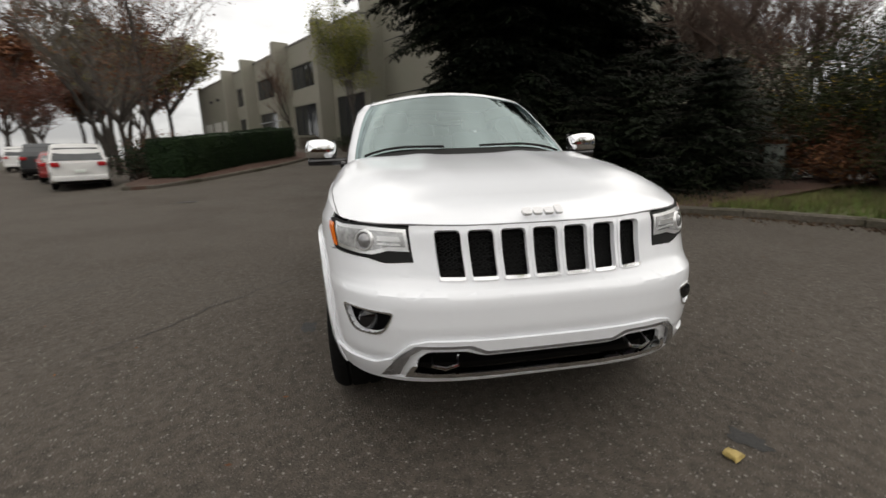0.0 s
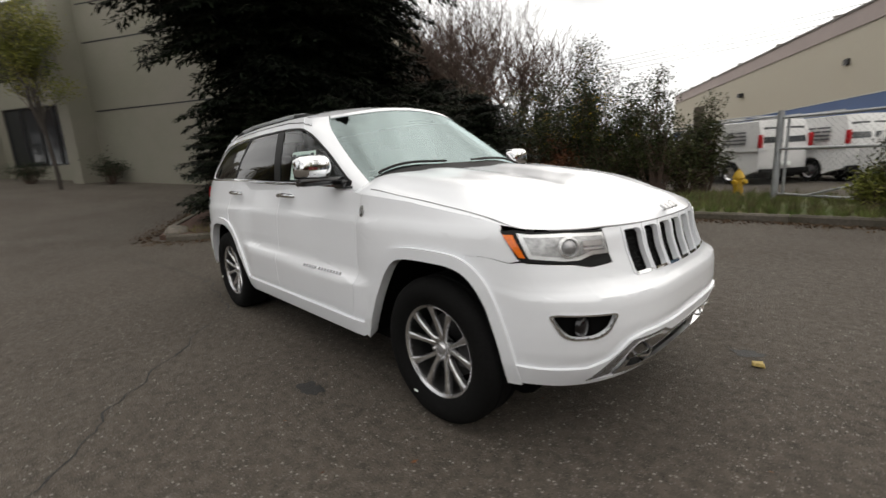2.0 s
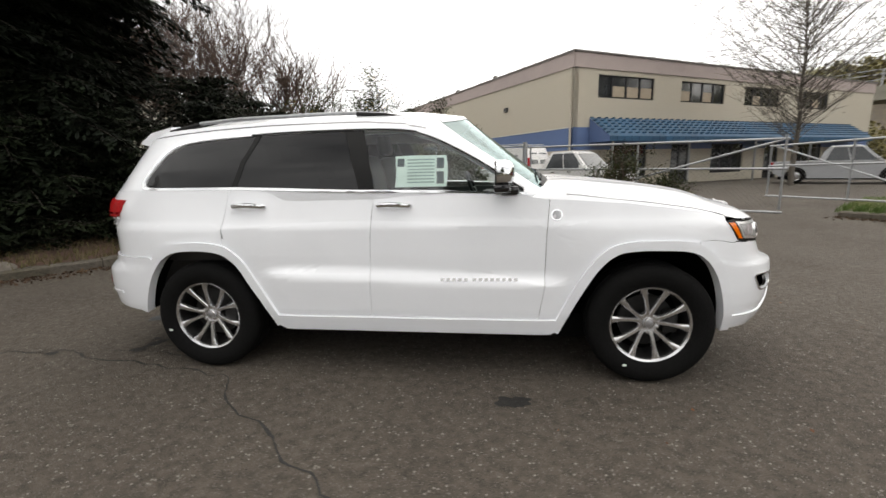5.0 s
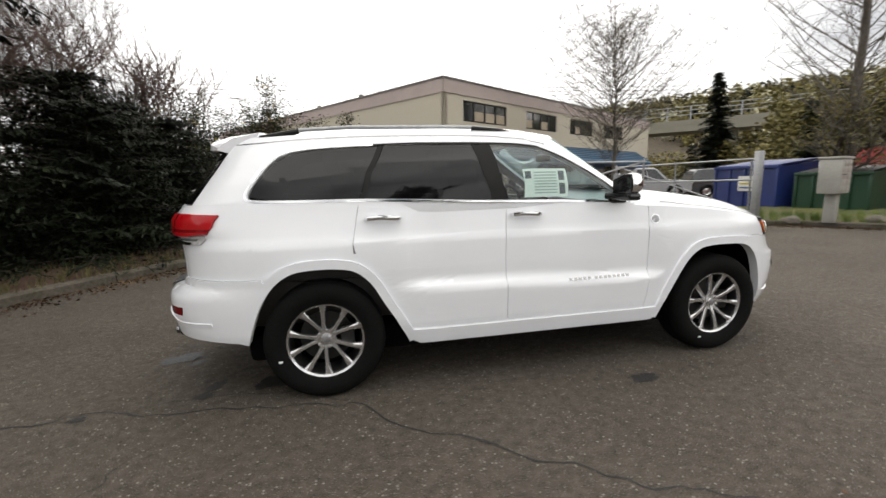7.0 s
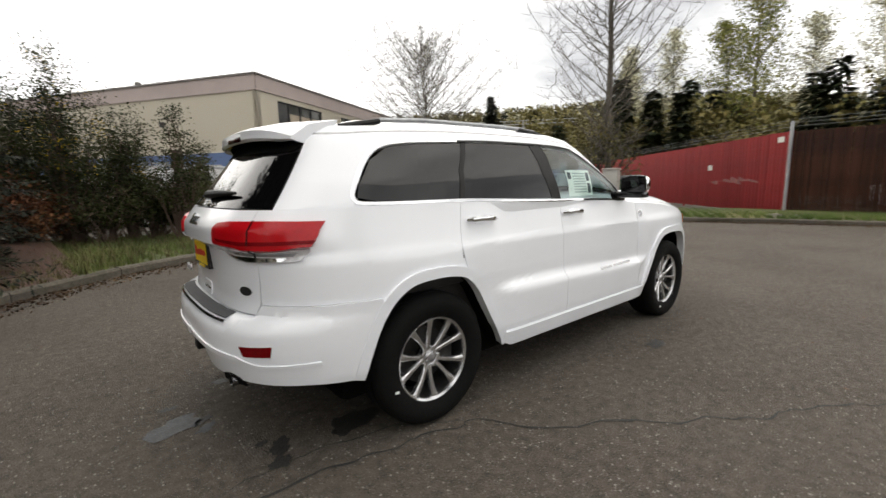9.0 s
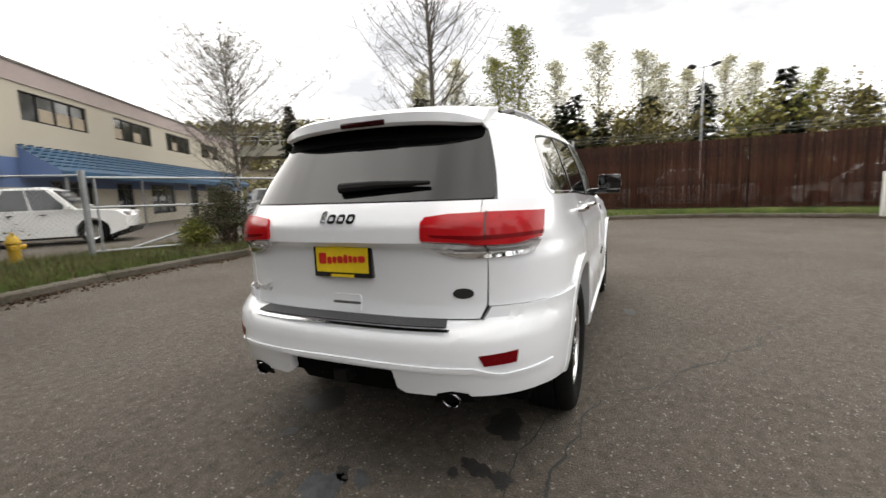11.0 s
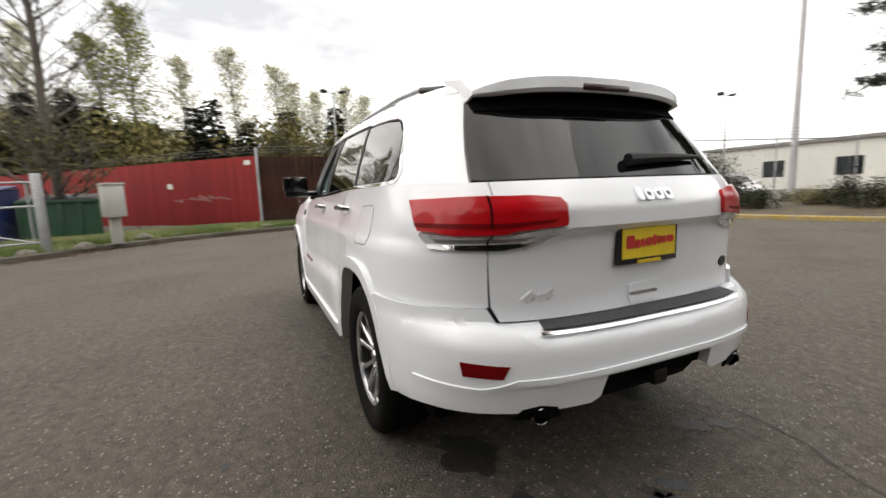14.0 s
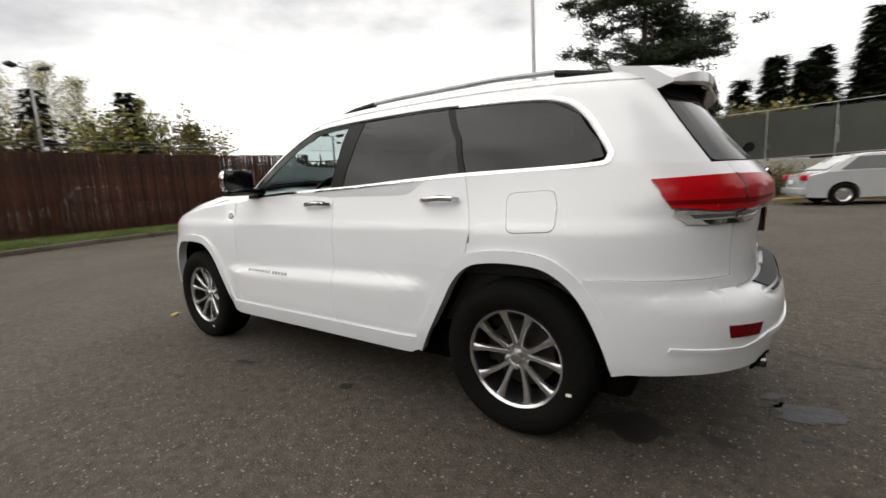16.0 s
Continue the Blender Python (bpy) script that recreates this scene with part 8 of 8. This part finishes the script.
for i, (x, y, h) in enumerate(((-33.0, -24.0, 6.5), (-36.0, -27.0, 8.0), (-40.0, -31.0, 8.0))):
    broad(x, y, h, "small street tree with maroon leaves", TWIG, MAROON, 14, 0.13, 0.55, 4, 1, seed=41 + i, trunk=0.016, name="maroon_tree", leaf_spread=0.3)
for i, (x, y) in enumerate(((-48, -40), (-58, -44), (-66, -40), (-70, -54), (-55, -52), (-80, -46), (-62, -27), (-57, -30), (-68, -34), (-50, -29), (-74, -42), (-46, -33))):
    broad(x, y, 15.0, "distant leafy tree along the street", TWIG, (OLIVE, MAROON, RUST)[i % 3], 34, 0.42, 0.55, 4, 1, seed=51 + i, trunk=0.016, name="distant_tree", leaf_spread=0.6)
broad(-21.5, -1.3, 8.0, "young tree in pale green spring leaf before the office", TWIG_GREY, SPRING, 24, 0.09, 0.35, 5, 1, seed=61, trunk=0.010, clear=0.2, up=0.9, name="young_tree", leaf_spread=0.2)
broad(-27.5, -5.6, 6.5, "young bare reddish tree before the office", TWIG, RUST, 2, 0.06, 0.35, 5, 1, seed=62, trunk=0.010, up=0.9, name="young_tree")
for i, (x, y, r, h) in enumerate(((-17.2, -10.6, 1.5, 1.5), (-19.6, -11.0, 1.6, 1.9), (-22.0, -11.8, 1.7, 1.8), (-24.6, -12.6, 1.6, 2.0))):
    shrub(x, y, r, h, "dark rusty island shrub under street trees", RUST if i % 2 else HEDGE, 2600, 0.09, TWIG, None, 0, 81 + i, 0.0, "island_shrub", stems=40)
for i, (x, y, r, h) in enumerate(((-17.5, 3.6, 1.0, 1.4), (-15.0, 5.2, 0.9, 1.0), (-22.8, 0.6, 0.9, 1.2), (-25.5, -2.2, 0.9, 0.9))):
    shrub(x, y, r, h, "rounded dark shrub by the office wall", HEDGE, 1800, 0.07, TWIG, None, 0, 71 + i, 0.0, "wall_shrub")
# clipped hedge
hedge = tagged(empty("hedge"), "clipped dark green box hedge on a mulched island", "hedge")
hv, hf, sv, sf = [], [], [], []
HA, HB = Vector((-14.3, -8.3, 0)), Vector((-21.0, -5.3, 0))
hd = (HB - HA).normalized()
hs = Vector((-hd.y, hd.x, 0))
for _ in range(15000):
    f, w, v = rng.random(), rng.uniform(-1, 1), rng.random()
    face = rng.randrange(4)
    w, v = ((w, 1.0) if face == 0 else (1.0, v) if face == 1 else (-1.0, v) if face == 2 else (w, v))
    ff = f if face != 3 else rng.choice((0.0, 1.0))
    p = HA.lerp(HB, ff) + hs * w * 0.9
    bump_ = noise.noise((p.x * 1.3, p.y * 1.3, v * 2.0)) * 0.10
    p += hs * (bump_ * w)
    p.z = terrain(p.x, p.y) + 0.2 + v * (1.45 + bump_)
    blades(hv, hf, p, 1, 0.075, 0.03)
bm = bmesh.new()
box(0.02, -0.82, 0.1, (HB - HA).length - 0.02, 0.82, 1.5, 0.06, bm)
for v in bm.verts:
    p = HA + hd * v.co.x + hs * v.co.y
    v.co = (p.x, p.y, terrain(p.x, p.y) + 0.12 + v.co.z)
part("core", bm, HEDGE, hedge)
mesh_part("foliage", hv, hf, HEDGE, hedge)

# south: pine, shrubs behind the yellow kerb, dark firs beyond
def pine_tree(x, y, h, label, seed):
    r_ = random.Random(seed)
    t = tagged(empty("pine_tree", x, y, terrain(x, y)), label, "tree")
    part("trunk", rod([(0, 0, -0.2), (0.25, 0, h * 0.3), (0.1, 0.2, h * 0.65), (0.3, 0.1, h)], [0.20, 0.17, 0.12, 0.03], 12), BARK, t)
    lv, lf, nv, nf = [], [], [], []
    for i in range(50):
        z = h * (0.26 + 0.74 * (i / 50))
        a = r_.uniform(0, 2 * math.pi)
        L = (4.0 if z < h * 0.45 else 3.8) * (1 - max(0, z / h - 0.55) * 1.4) * r_.uniform(0.55, 1.1)
        d = Vector((math.cos(a), math.sin(a), r_.uniform(-0.28, 0.22)))
        prev = Vector((0.2, 0.1, z))
        for k in range(1, 7):
            q = Vector((0.2, 0.1, z)) + d * L * k / 6 + Vector((r_.gauss(0, 0.1), r_.gauss(0, 0.1), r_.gauss(0, 0.08)))
            thin_rod(lv, lf, prev, q, 0.05 * (1 - k / 7), 0.05 * (1 - (k + 1) / 8), 4)
            if k > 1:
                for _ in range(5):
                    c = q + Vector((r_.gauss(0, 0.42), r_.gauss(0, 0.42), r_.gauss(0.1, 0.2)))
                    thin_rod(lv, lf, q, c, 0.012, 0.006, 3)
                    for _ in range(60):
                        o = Vector((r_.gauss(0, 1), r_.gauss(0, 1), r_.gauss(0.25, 0.7))).normalized() * r_.uniform(0.18, 0.40)
                        w = o.cross(Vector((r_.random(), r_.random(), r_.random()))).normalized() * 0.03
                        b = c + Vector((r_.gauss(0, 0.2), r_.gauss(0, 0.2), r_.gauss(0, 0.07)))
                        i0 = len(nv)
                        nv.extend((b - w, b + w, b + o))
                        nf.append((i0, i0 + 1, i0 + 2))
            prev = q
    mesh_part("limb_frame", lv, lf, BARK, t)
    mesh_part("crown", nv, nf, PINE, t)
    return t


pine_tree(2.3, -22.0, 14.5, "large dark pine with layered boughs behind a yellow kerb", 5)
for i in range(16):
    x = 6.2 - i * 0.85
    y = -13.6 - max(0, (2.5 - x)) * 0.42 - rng.uniform(0.3, 2.0)
    shrub(x, y, rng.uniform(0.6, 1.0), rng.uniform(0.5, 1.0), "low spreading juniper behind a yellow kerb", (JUNIPER, HEDGE, OLIVE)[i % 3], 1300, 0.07, TWIG, None, 0, 90 + i, 0.15, "kerb_shrub")
shrub(8.6, -16.0, 1.6, 1.9, "rounded green shrub by the lot fence", HEDGE, 4000, 0.08, TWIG, None, 0, 120, 0.1, "lot_shrub", stems=50)
for i, (x, y, h) in enumerate(((-12, -62, 17), (-17, -64, 20), (-8, -66, 15), (-22, -60, 15), (-34, -58, 15), (-40, -62, 18), (4, -80, 14), (-28, -68, 12), (-3.5, -55, 12.5), (-0.5, -58, 11), (-6.0, -57, 12))):
    fir(x, y, h, h * 0.24, "distant dark fir against the sky", CONIFER, density=0.7, start=0.5, frond=0.9)
for i, (x, y) in enumerate(((3, -45), (-3, -43), (7, -47), (-15, -50), (-24, -48), (-32, -50), (-6, -54), (10, -62), (20, -66), (-42, -48))):
    broad(x, y, 6.0, "distant olive spring tree to the south", TWIG_GREY, OLIVE, 13, 0.4, 0.55, 4, 1, seed=130 + i, trunk=0.016, name="distant_tree", leaf_spread=0.6)

# east: poplars in first leaf, dark conifers, wooded hill
for i, (x, y, h, m_, r) in enumerate(((44.0, 10.4, 18.0, SPRING, 2.6), (47.0, 13.6, 16.0, SPRING, 2.4), (46.0, 2.2, 15.6, BUDS, 2.2), (47.0, -1.6, 14.6, BUDS, 2.2), (48.0, -3.6, 13.0, BUDS, 2.0), (50.0, -9.6, 13.6, BUDS, 2.2), (52.0, -12.5, 13.0, BUDS, 2.0), (54.0, -18.0, 12.0, SPRING, 2.4), (44.0, 22.0, 15.0, BUDS, 2.0), (48.0, 19.0, 17.0, BUDS, 2.0), (52.0, 26.5, 16.0, SPRING, 2.0), (46.0, 6.8, 14.5, BUDS, 2.0), (49.0, -6.2, 12.6, BUDS, 1.9))):
    spire(x, y, h, "tall poplar in pale first leaf beyond the fence", TWIG_GREY, m_, 6 if m_ is SPRING else 5, 0.19, r * 1.35, 140 + i, 0.36)
for i in range(26):
    x, y = 36 + rng.uniform(0, 10), 27 - i * 1.75 + rng.uniform(-0.6, 0.6)
    h = rng.uniform(7.0, 10.5)
    if rng.random() < 0.6:
        fir(x, y, h, h * 0.26, "dark conifer in a belt beyond the fence", CONIFER, density=0.5, start=0.4, frond=0.7)
    else:
        broad(x, y, h * 0.8, "olive spring thicket tree beyond the fence", TWIG_GREY, (OLIVE, SPRING)[i % 2], 9, 0.3, 0.55, 4, 1, seed=170 + i, trunk=0.012, name="thicket_tree", leaf_spread=0.5)

for x, y, h in ((32.2, 16.6, 10.0), (33.8, 14.6, 8.8), (33.4, 12.2, 8.2), (36.5, 18.5, 9.5)):
    fir(x, y, h, h * 0.24, "dark conifer standing behind a red fence", CONIFER, density=0.6, start=0.4, frond=0.6)

# wooded hillside: a rising sheet with a canopy of countless small clumps
def hill_height(x, y):
    d = (x - 70) * 0.86 + (y - 20) * 0.5
    ridge = 26.0 * (1 / (1 + math.exp(-(d - 55) / 16)))
    fade = 1 / (1 + math.exp(-(y - (-45 + 0.25 * x)) / 14))
    return ridge * fade


bm = bmesh.new()
xs, ys = [50 + i * 8 for i in range(26)], [-80 + i * 8 for i in range(36)]
grid = [[bm.verts.new((x, y, hill_height(x, y) - 0.3)) for y in ys] for x in xs]
for i in range(len(xs) - 1):
    for j in range(len(ys) - 1):
        bm.faces.new((grid[i][j], grid[i + 1][j], grid[i + 1][j + 1], grid[i][j + 1]))
tagged(part("hillside", bm, SOIL), "low wooded hillside on the horizon", "hill", kind="structure")
for m_, n, label in ((OLIVE, 2600, "olive-brown spring woods on a hillside"), (FIR, 500, "dark firs among hillside woods"), (BUDS, 500, "pale budding trees on a hillside")):
    wv, wf = [], []
    for _ in range(n):
        x, y = rng.uniform(80, 190), rng.uniform(-60, 190)
        z = hill_height(x, y)
        if z < 3 and rng.random() < 0.6:
            continue
        hh = rng.uniform(3, 6)
        for k in range(14):
            f = rng.random()
            c = Vector((x + rng.gauss(0, 1.3 * (1.1 - f)), y + rng.gauss(0, 1.3 * (1.1 - f)), z + hh * f))
            blades(wv, wf, c, 2, 1.1, 0.5)
    ob = mesh_part("woods", wv, wf, m_, None)
    tagged(ob, label, "woods", kind="stuff")
# scrub at the foot of the hill and behind the yard
wv, wf = [], []
for i in range(370):
    far = i < 190
    a, d = radians(rng.uniform(24.5, 37.2) if far else rng.uniform(-22, 26)), rng.uniform(60, 76) if far else rng.uniform(41, 56)
    x, y, hh = d * math.cos(a) - 3.9, d * math.sin(a) - 0.2, rng.uniform(6.5, 11.5) if far else rng.uniform(4.5, 8.0)
    for k in range(26):
        f = rng.random()
        blades(wv, wf, Vector((x + rng.gauss(0, 1.2 * (1.15 - f)), y + rng.gauss(0, 1.2 * (1.15 - f)), hh * f)), 4, 0.5, 0.4)
tagged(mesh_part("tree_belt", wv, wf, OLIVE, None), "olive spring trees before the highway", "trees", kind="stuff")
wv, wf = [], []
for _ in range(700):
    a = rng.uniform(0, 1)
    x, y = 40 + rng.uniform(0, 34), 34 + rng.uniform(-6, 60)
    hh = rng.uniform(2, 5.5)
    for k in range(16):
        f = rng.random()
        blades(wv, wf, Vector((x + rng.gauss(0, 0.9 * (1.2 - f)), y + rng.gauss(0, 0.9 * (1.2 - f)), hh * f)), 3, 0.5, 0.35)
tagged(mesh_part("thicket", wv, wf, OLIVE, None), "olive thicket along the back of the yard", "thicket", kind="stuff")


# ---- grass ----
def grass(lines, count, hmin, hmax, material, label, lift=0.13):
    """Blades over the ground between two lines."""
    gv, gf = [], []
    inner, outer = (along(l, 0.3) for l in lines)
    for _ in range(count):
        t, w = rng.random(), rng.random() ** 1.2
        a = inner[min(len(inner) - 1, int(t * len(inner)))]
        b = outer[min(len(outer) - 1, int(t * len(outer)))]
        x, y = a[0] + (b[0] - a[0]) * w + rng.gauss(0, 0.05), a[1] + (b[1] - a[1]) * w + rng.gauss(0, 0.05)
        if noise.noise((x * 0.8, y * 0.8, 9)) < -0.25 and rng.random() < 0.7:
            continue
        z = terrain(x, y) + lift + 0.03 * min(1, w * 1.6)
        h = rng.uniform(hmin, hmax)
        an = rng.uniform(0, 2 * math.pi)
        dx, dy = math.cos(an) * 0.009, math.sin(an) * 0.009
        lx, ly = rng.gauss(0, h * 0.35), rng.gauss(0, h * 0.35)
        i = len(gv)
        gv.extend(((x - dx, y - dy, z - 0.05), (x + dx, y + dy, z - 0.05), (x + lx, y + ly, z + h)))
        gf.append((i, i + 1, i + 2))
    return tagged(mesh_part("grass", gv, gf, material, None), label, "grass", kind="stuff")


NORTH_G = (shifted(KERB_NORTH[8:], 0.12), [(-4.2, 10.3), (-2.2, 10.5), (-0.8, 10.5), (1.2, 9.9), (4.6, 9.0)])
EAST_G = (shifted(KERB_EAST, 0.12), [(10.2, 9.4), (11.4, 9.0), (12.6, 8.2), (13.8, 6.8), (14.6, 4.4), (15.0, 1.4), (15.3, -0.8), (15.4, -3.0), (15.1, -5.6), (14.2, -8.5), (13.0, -10.9)])
grass(NORTH_G, 30000, 0.04, 0.14, GRASS, "rough green grass along a kerb")
grass(NORTH_G, 9000, 0.08, 0.26, DRYGRASS, "dry straw grass tufts along a kerb")
grass(EAST_G, 46000, 0.05, 0.15, GRASS, "mown green grass before fences", 0.15)
grass((shifted(KERB_NORTH[3:9], 0.1), [(-9.0, 2.5), (-7.5, 3.5), (-6.5, 5.0), (-5.0, 6.8), (-4.0, 8.0)]), 5000, 0.04, 0.16, DRYGRASS, "sparse dry grass on a mulch bank")

# ---- marks and litter on the asphalt ----
def crack(name, pts, w, label, seed):
    """A wandering dark crack lying in the asphalt."""
    r_ = random.Random(seed)
    line = along(pts, 0.05)
    out = []
    for i, (x, y) in enumerate(line):
        out.append((x + noise.noise((x * 6, y * 6, seed)) * 0.05 + noise.noise((x * 25, y * 25, seed)) * 0.018, y + noise.noise((y * 6, x * 6, seed + 5)) * 0.05 + noise.noise((y * 25, x * 25, seed + 3)) * 0.018))
    bm = bmesh.new()
    prev = None
    for i, (x, y) in enumerate(out):
        x1, y1 = out[min(i + 1, len(out) - 1)]
        x0, y0 = out[max(i - 1, 0)]
        n = Vector((-(y1 - y0), x1 - x0)).normalized()
        f = w * (0.22 + 1.2 * abs(noise.noise((x * 4, y * 4, seed + 2))) + 0.7 * abs(noise.noise((x * 19, y * 19, seed + 8)))) * min(1, i / 6 + 0.15, (len(out) - 1 - i) / 6 + 0.15)
        row = [bm.verts.new((x + n.x * f * s, y + n.y * f * s, terrain(x, y) + 0.003)) for s in (-0.5, 0.5)]
        if prev:
            bm.faces.new((prev[0], prev[1], row[1], row[0]))
        prev = row
    bmesh.ops.recalc_face_normals(bm, faces=bm.faces)
    if sum(f.normal.z for f in bm.faces) < 0:
        bmesh.ops.reverse_faces(bm, faces=bm.faces)
    return tagged(part(name, bm, TAR), label, "crack", kind="structure")


def spot(x, y, rx, ry, ang, material, label, seed, ragged=0.35, z=0.0035):
    bm = bmesh.new()
    n = 26
    vs = []
    for k in range(n):
        a = 2 * math.pi * k / n
        f = 1 + ragged * noise.noise((math.cos(a) * 1.6 + seed, math.sin(a) * 1.6, seed * 2.0)) + ragged * 0.6 * noise.noise((math.cos(a) * 4 + seed, math.sin(a) * 4, seed))
        c, s = math.cos(a) * rx * f, math.sin(a) * ry * f
        t = radians(ang)
        vs.append(bm.verts.new((x + c * math.cos(t) - s * math.sin(t), y + c * math.sin(t) + s * math.cos(t), z + terrain(x, y))))
    bm.faces.new(vs)
    return tagged(part("asphalt_stain", bm, material), label, "stain", kind="structure")


crack("asphalt_crack", [(-6.5, -1.3), (-4.6, -0.95), (-3.28, -0.80), (-2.93, -0.76), (-2.74, -0.76), (-2.53, -0.84), (-2.31, -0.87), (-2.02, -0.89), (-1.68, -0.95), (-1.25, -1.04), (-1.10, -1.29), (-0.78, -1.49), (-0.58, -1.68), (-0.38, -1.80), (-0.24, -1.92), (0.0, -2.08), (0.33, -2.24), (0.9, -2.7)], 0.021, "long dark crack across worn asphalt", 3)
crack("asphalt_crack", [(1.6, -3.95), (0.8, -3.85), (-0.1, -3.75), (-0.82, -3.69), (-1.59, -3.37), (-2.05, -3.06), (-2.5, -2.6), (-2.6, -1.9), (-2.35, -1.2)], 0.013, "fine dark crack joining a longer one", 7)
crack("asphalt_crack", [(-1.30, -1.00), (-1.62, -0.80), (-2.05, -0.70), (-2.6, -0.72)], 0.012, "short fine crack in asphalt", 9)
crack("asphalt_crack", [(3.0, -6.5), (5.0, -4.2), (5.8, -2.0), (5.6, 0.5)], 0.010, "fine arc crack in asphalt", 12)
for x, y, rx, ry, a, m_, s in ((0.65, -1.165, 0.10, 0.06, 10, STAIN, 1), (-2.27, 0.507, 0.055, 0.045, 0, STAIN, 2), (-2.22, -0.55, 0.09, 0.045, 60, STAIN, 3), (-2.25, -0.67, 0.06, 0.045, 30, STAIN, 4), (-2.28, -0.45, 0.04, 0.02, 30, STAIN, 5), (-1.89, 0.57, 0.17, 0.11, 20, STAIN, 6), (-1.82, -0.57, 0.15, 0.10, 20, STAIN, 7), (-0.35, 0.99, 0.045, 0.04, 0, STAIN, 8), (0.60, 1.09, 0.09, 0.03, 10, STAIN, 9), (-2.60, 0.04, 0.16, 0.085, 5, PATCHED, 10), (-2.47, -0.08, 0.07, 0.03, 40, PATCHED, 14), (-2.62, 0.3, 0.05, 0.03, 0, STAIN, 11), (-2.46, 0.03, 0.07, 0.03, 40, STAIN, 12), (2.41, 0.93, 0.09, 0.05, 20, STAIN, 14), (-1.5, 1.6, 0.03, 0.02, 0, STAIN, 15), (-2.9, -0.8, 0.05, 0.03, 0, STAIN, 16), (-4.6, 2.2, 0.06, 0.03, 0, STAIN, 17), (3.4, 3.6, 0.05, 0.03, 0, STAIN, 18), (6.5, -4.0, 0.08, 0.04, 0, STAIN, 19)):
    spot(x, y, rx, ry, a, m_, "dark oil stain on asphalt" if m_ is STAIN else "bluish damp patch on asphalt", s, 0.6)
cover = tagged(empty("manhole_cover", -9.2, -5.7, terrain(-9.2, -5.7)), "round cast-iron manhole cover in the road", "manhole cover")
part("plate", lathe([(0.0, 0.006), (0.30, 0.006), (0.33, 0.002)], 28, "Z"), DARK_METAL, cover)
# crushed yellow litter on the ground
litter = empty("crushed_carton", 2.49, 0.775, 0.004, 20)
tagged(litter, "crushed yellow cardboard scrap on asphalt", "litter")
CARD = mat("yellow_card", (0.45, 0.34, 0.12), 0.8, fine=(30, 0.2), coarse=(8, 0.2))
bm = box(-0.034, -0.026, 0.0, 0.034, 0.026, 0.02, 0.006)
bmesh.ops.subdivide_edges(bm, edges=bm.edges[:], cuts=2, use_grid_fill=True)
for v in bm.verts:
    v.co += Vector((noise.noise(v.co * 30), noise.noise(v.co * 30 + Vector((5, 0, 0))), abs(noise.noise(v.co * 22)))) * 0.014
part("carton", bm, CARD, litter)
part("flap", box(-0.02, 0.02, 0.0, 0.025, 0.05, 0.005, 0.002), CARD, litter)
# stones along the kerbs
ROCK = mat("rock", (0.14, 0.125, 0.105), 0.9, fine=(15, 0.25), coarse=(2, 0.2), bump=0.6)
for i, (x, y, s) in enumerate(((11.4, 4.4, 0.26), (12.0, 3.6, 0.16), (13.2, 1.0, 0.2), (13.6, 0.6, 0.14), (-6.9, 0.8, 0.2), (-6.2, 1.3, 0.16), (-7.6, -0.1, 0.22), (10.0, 5.4, 0.2), (9.0, 6.2, 0.18), (14.2, 0.4, 0.16))):
    bm = bmesh.new()
    bmesh.ops.create_icosphere(bm, subdivisions=3, radius=s)
    for v in bm.verts:
        v.co *= 1 + 0.35 * noise.noise(v.co * 4 / (s * 4) + Vector((i, 0, 0)))
        v.co.z *= 0.6
    o = tagged(part("rock", bm, ROCK), "rough brown field stone beside the kerb", "rock", "stones by the kerb")
    o.location = (x, y, 0.14 + terrain(x, y))
# fallen leaves and grit scattered on the road
lv_, lf_ = [], []
for _ in range(500):
    x, y = rng.uniform(-8, 12), rng.uniform(-10, 6.3)
    if (x + 2) ** 2 / 25 + y * y / 9 < 0.5:
        continue
    a, s = rng.uniform(0, 6.28), rng.uniform(0.008, 0.022)
    i = len(lv_)
    for k in range(4):
        lv_.append((x + math.cos(a + k * 1.57) * s * (1 if k % 2 else 0.5), y + math.sin(a + k * 1.57) * s * (1 if k % 2 else 0.5), terrain(x, y) + 0.004 + rng.random() * 0.004))
    lf_.append((i, i + 1, i + 2, i + 3))
tagged(mesh_part("leaf_litter", lv_, lf_, RUST, None), "scattered dry leaves and bark on asphalt", "leaves", kind="stuff")
# brown leaf litter and grit washed against the kerbs
dv_, df_ = [], []
for line, n in ((along(KERB_NORTH, 0.3), 5200), (along(KERB_EAST, 0.3), 4200)):
    for _ in range(n):
        k = rng.randrange(len(line) - 1)
        (ax, ay), (bx, by) = line[k], line[k + 1]
        t, d = rng.random(), abs(rng.gauss(0, 0.22)) + 0.02
        u = Vector((bx - ax, by - ay)).normalized()
        x, y = ax + (bx - ax) * t + u.y * d, ay + (by - ay) * t - u.x * d
        blades(dv_, df_, Vector((x, y, terrain(x, y) + 0.008 + 0.012 * rng.random())), 1, 0.045, 0.004, 0.2)
tagged(mesh_part("kerb_litter", dv_, df_, LITTER_BROWN, None), "brown leaf litter washed against the kerbs", "leaves", kind="stuff")
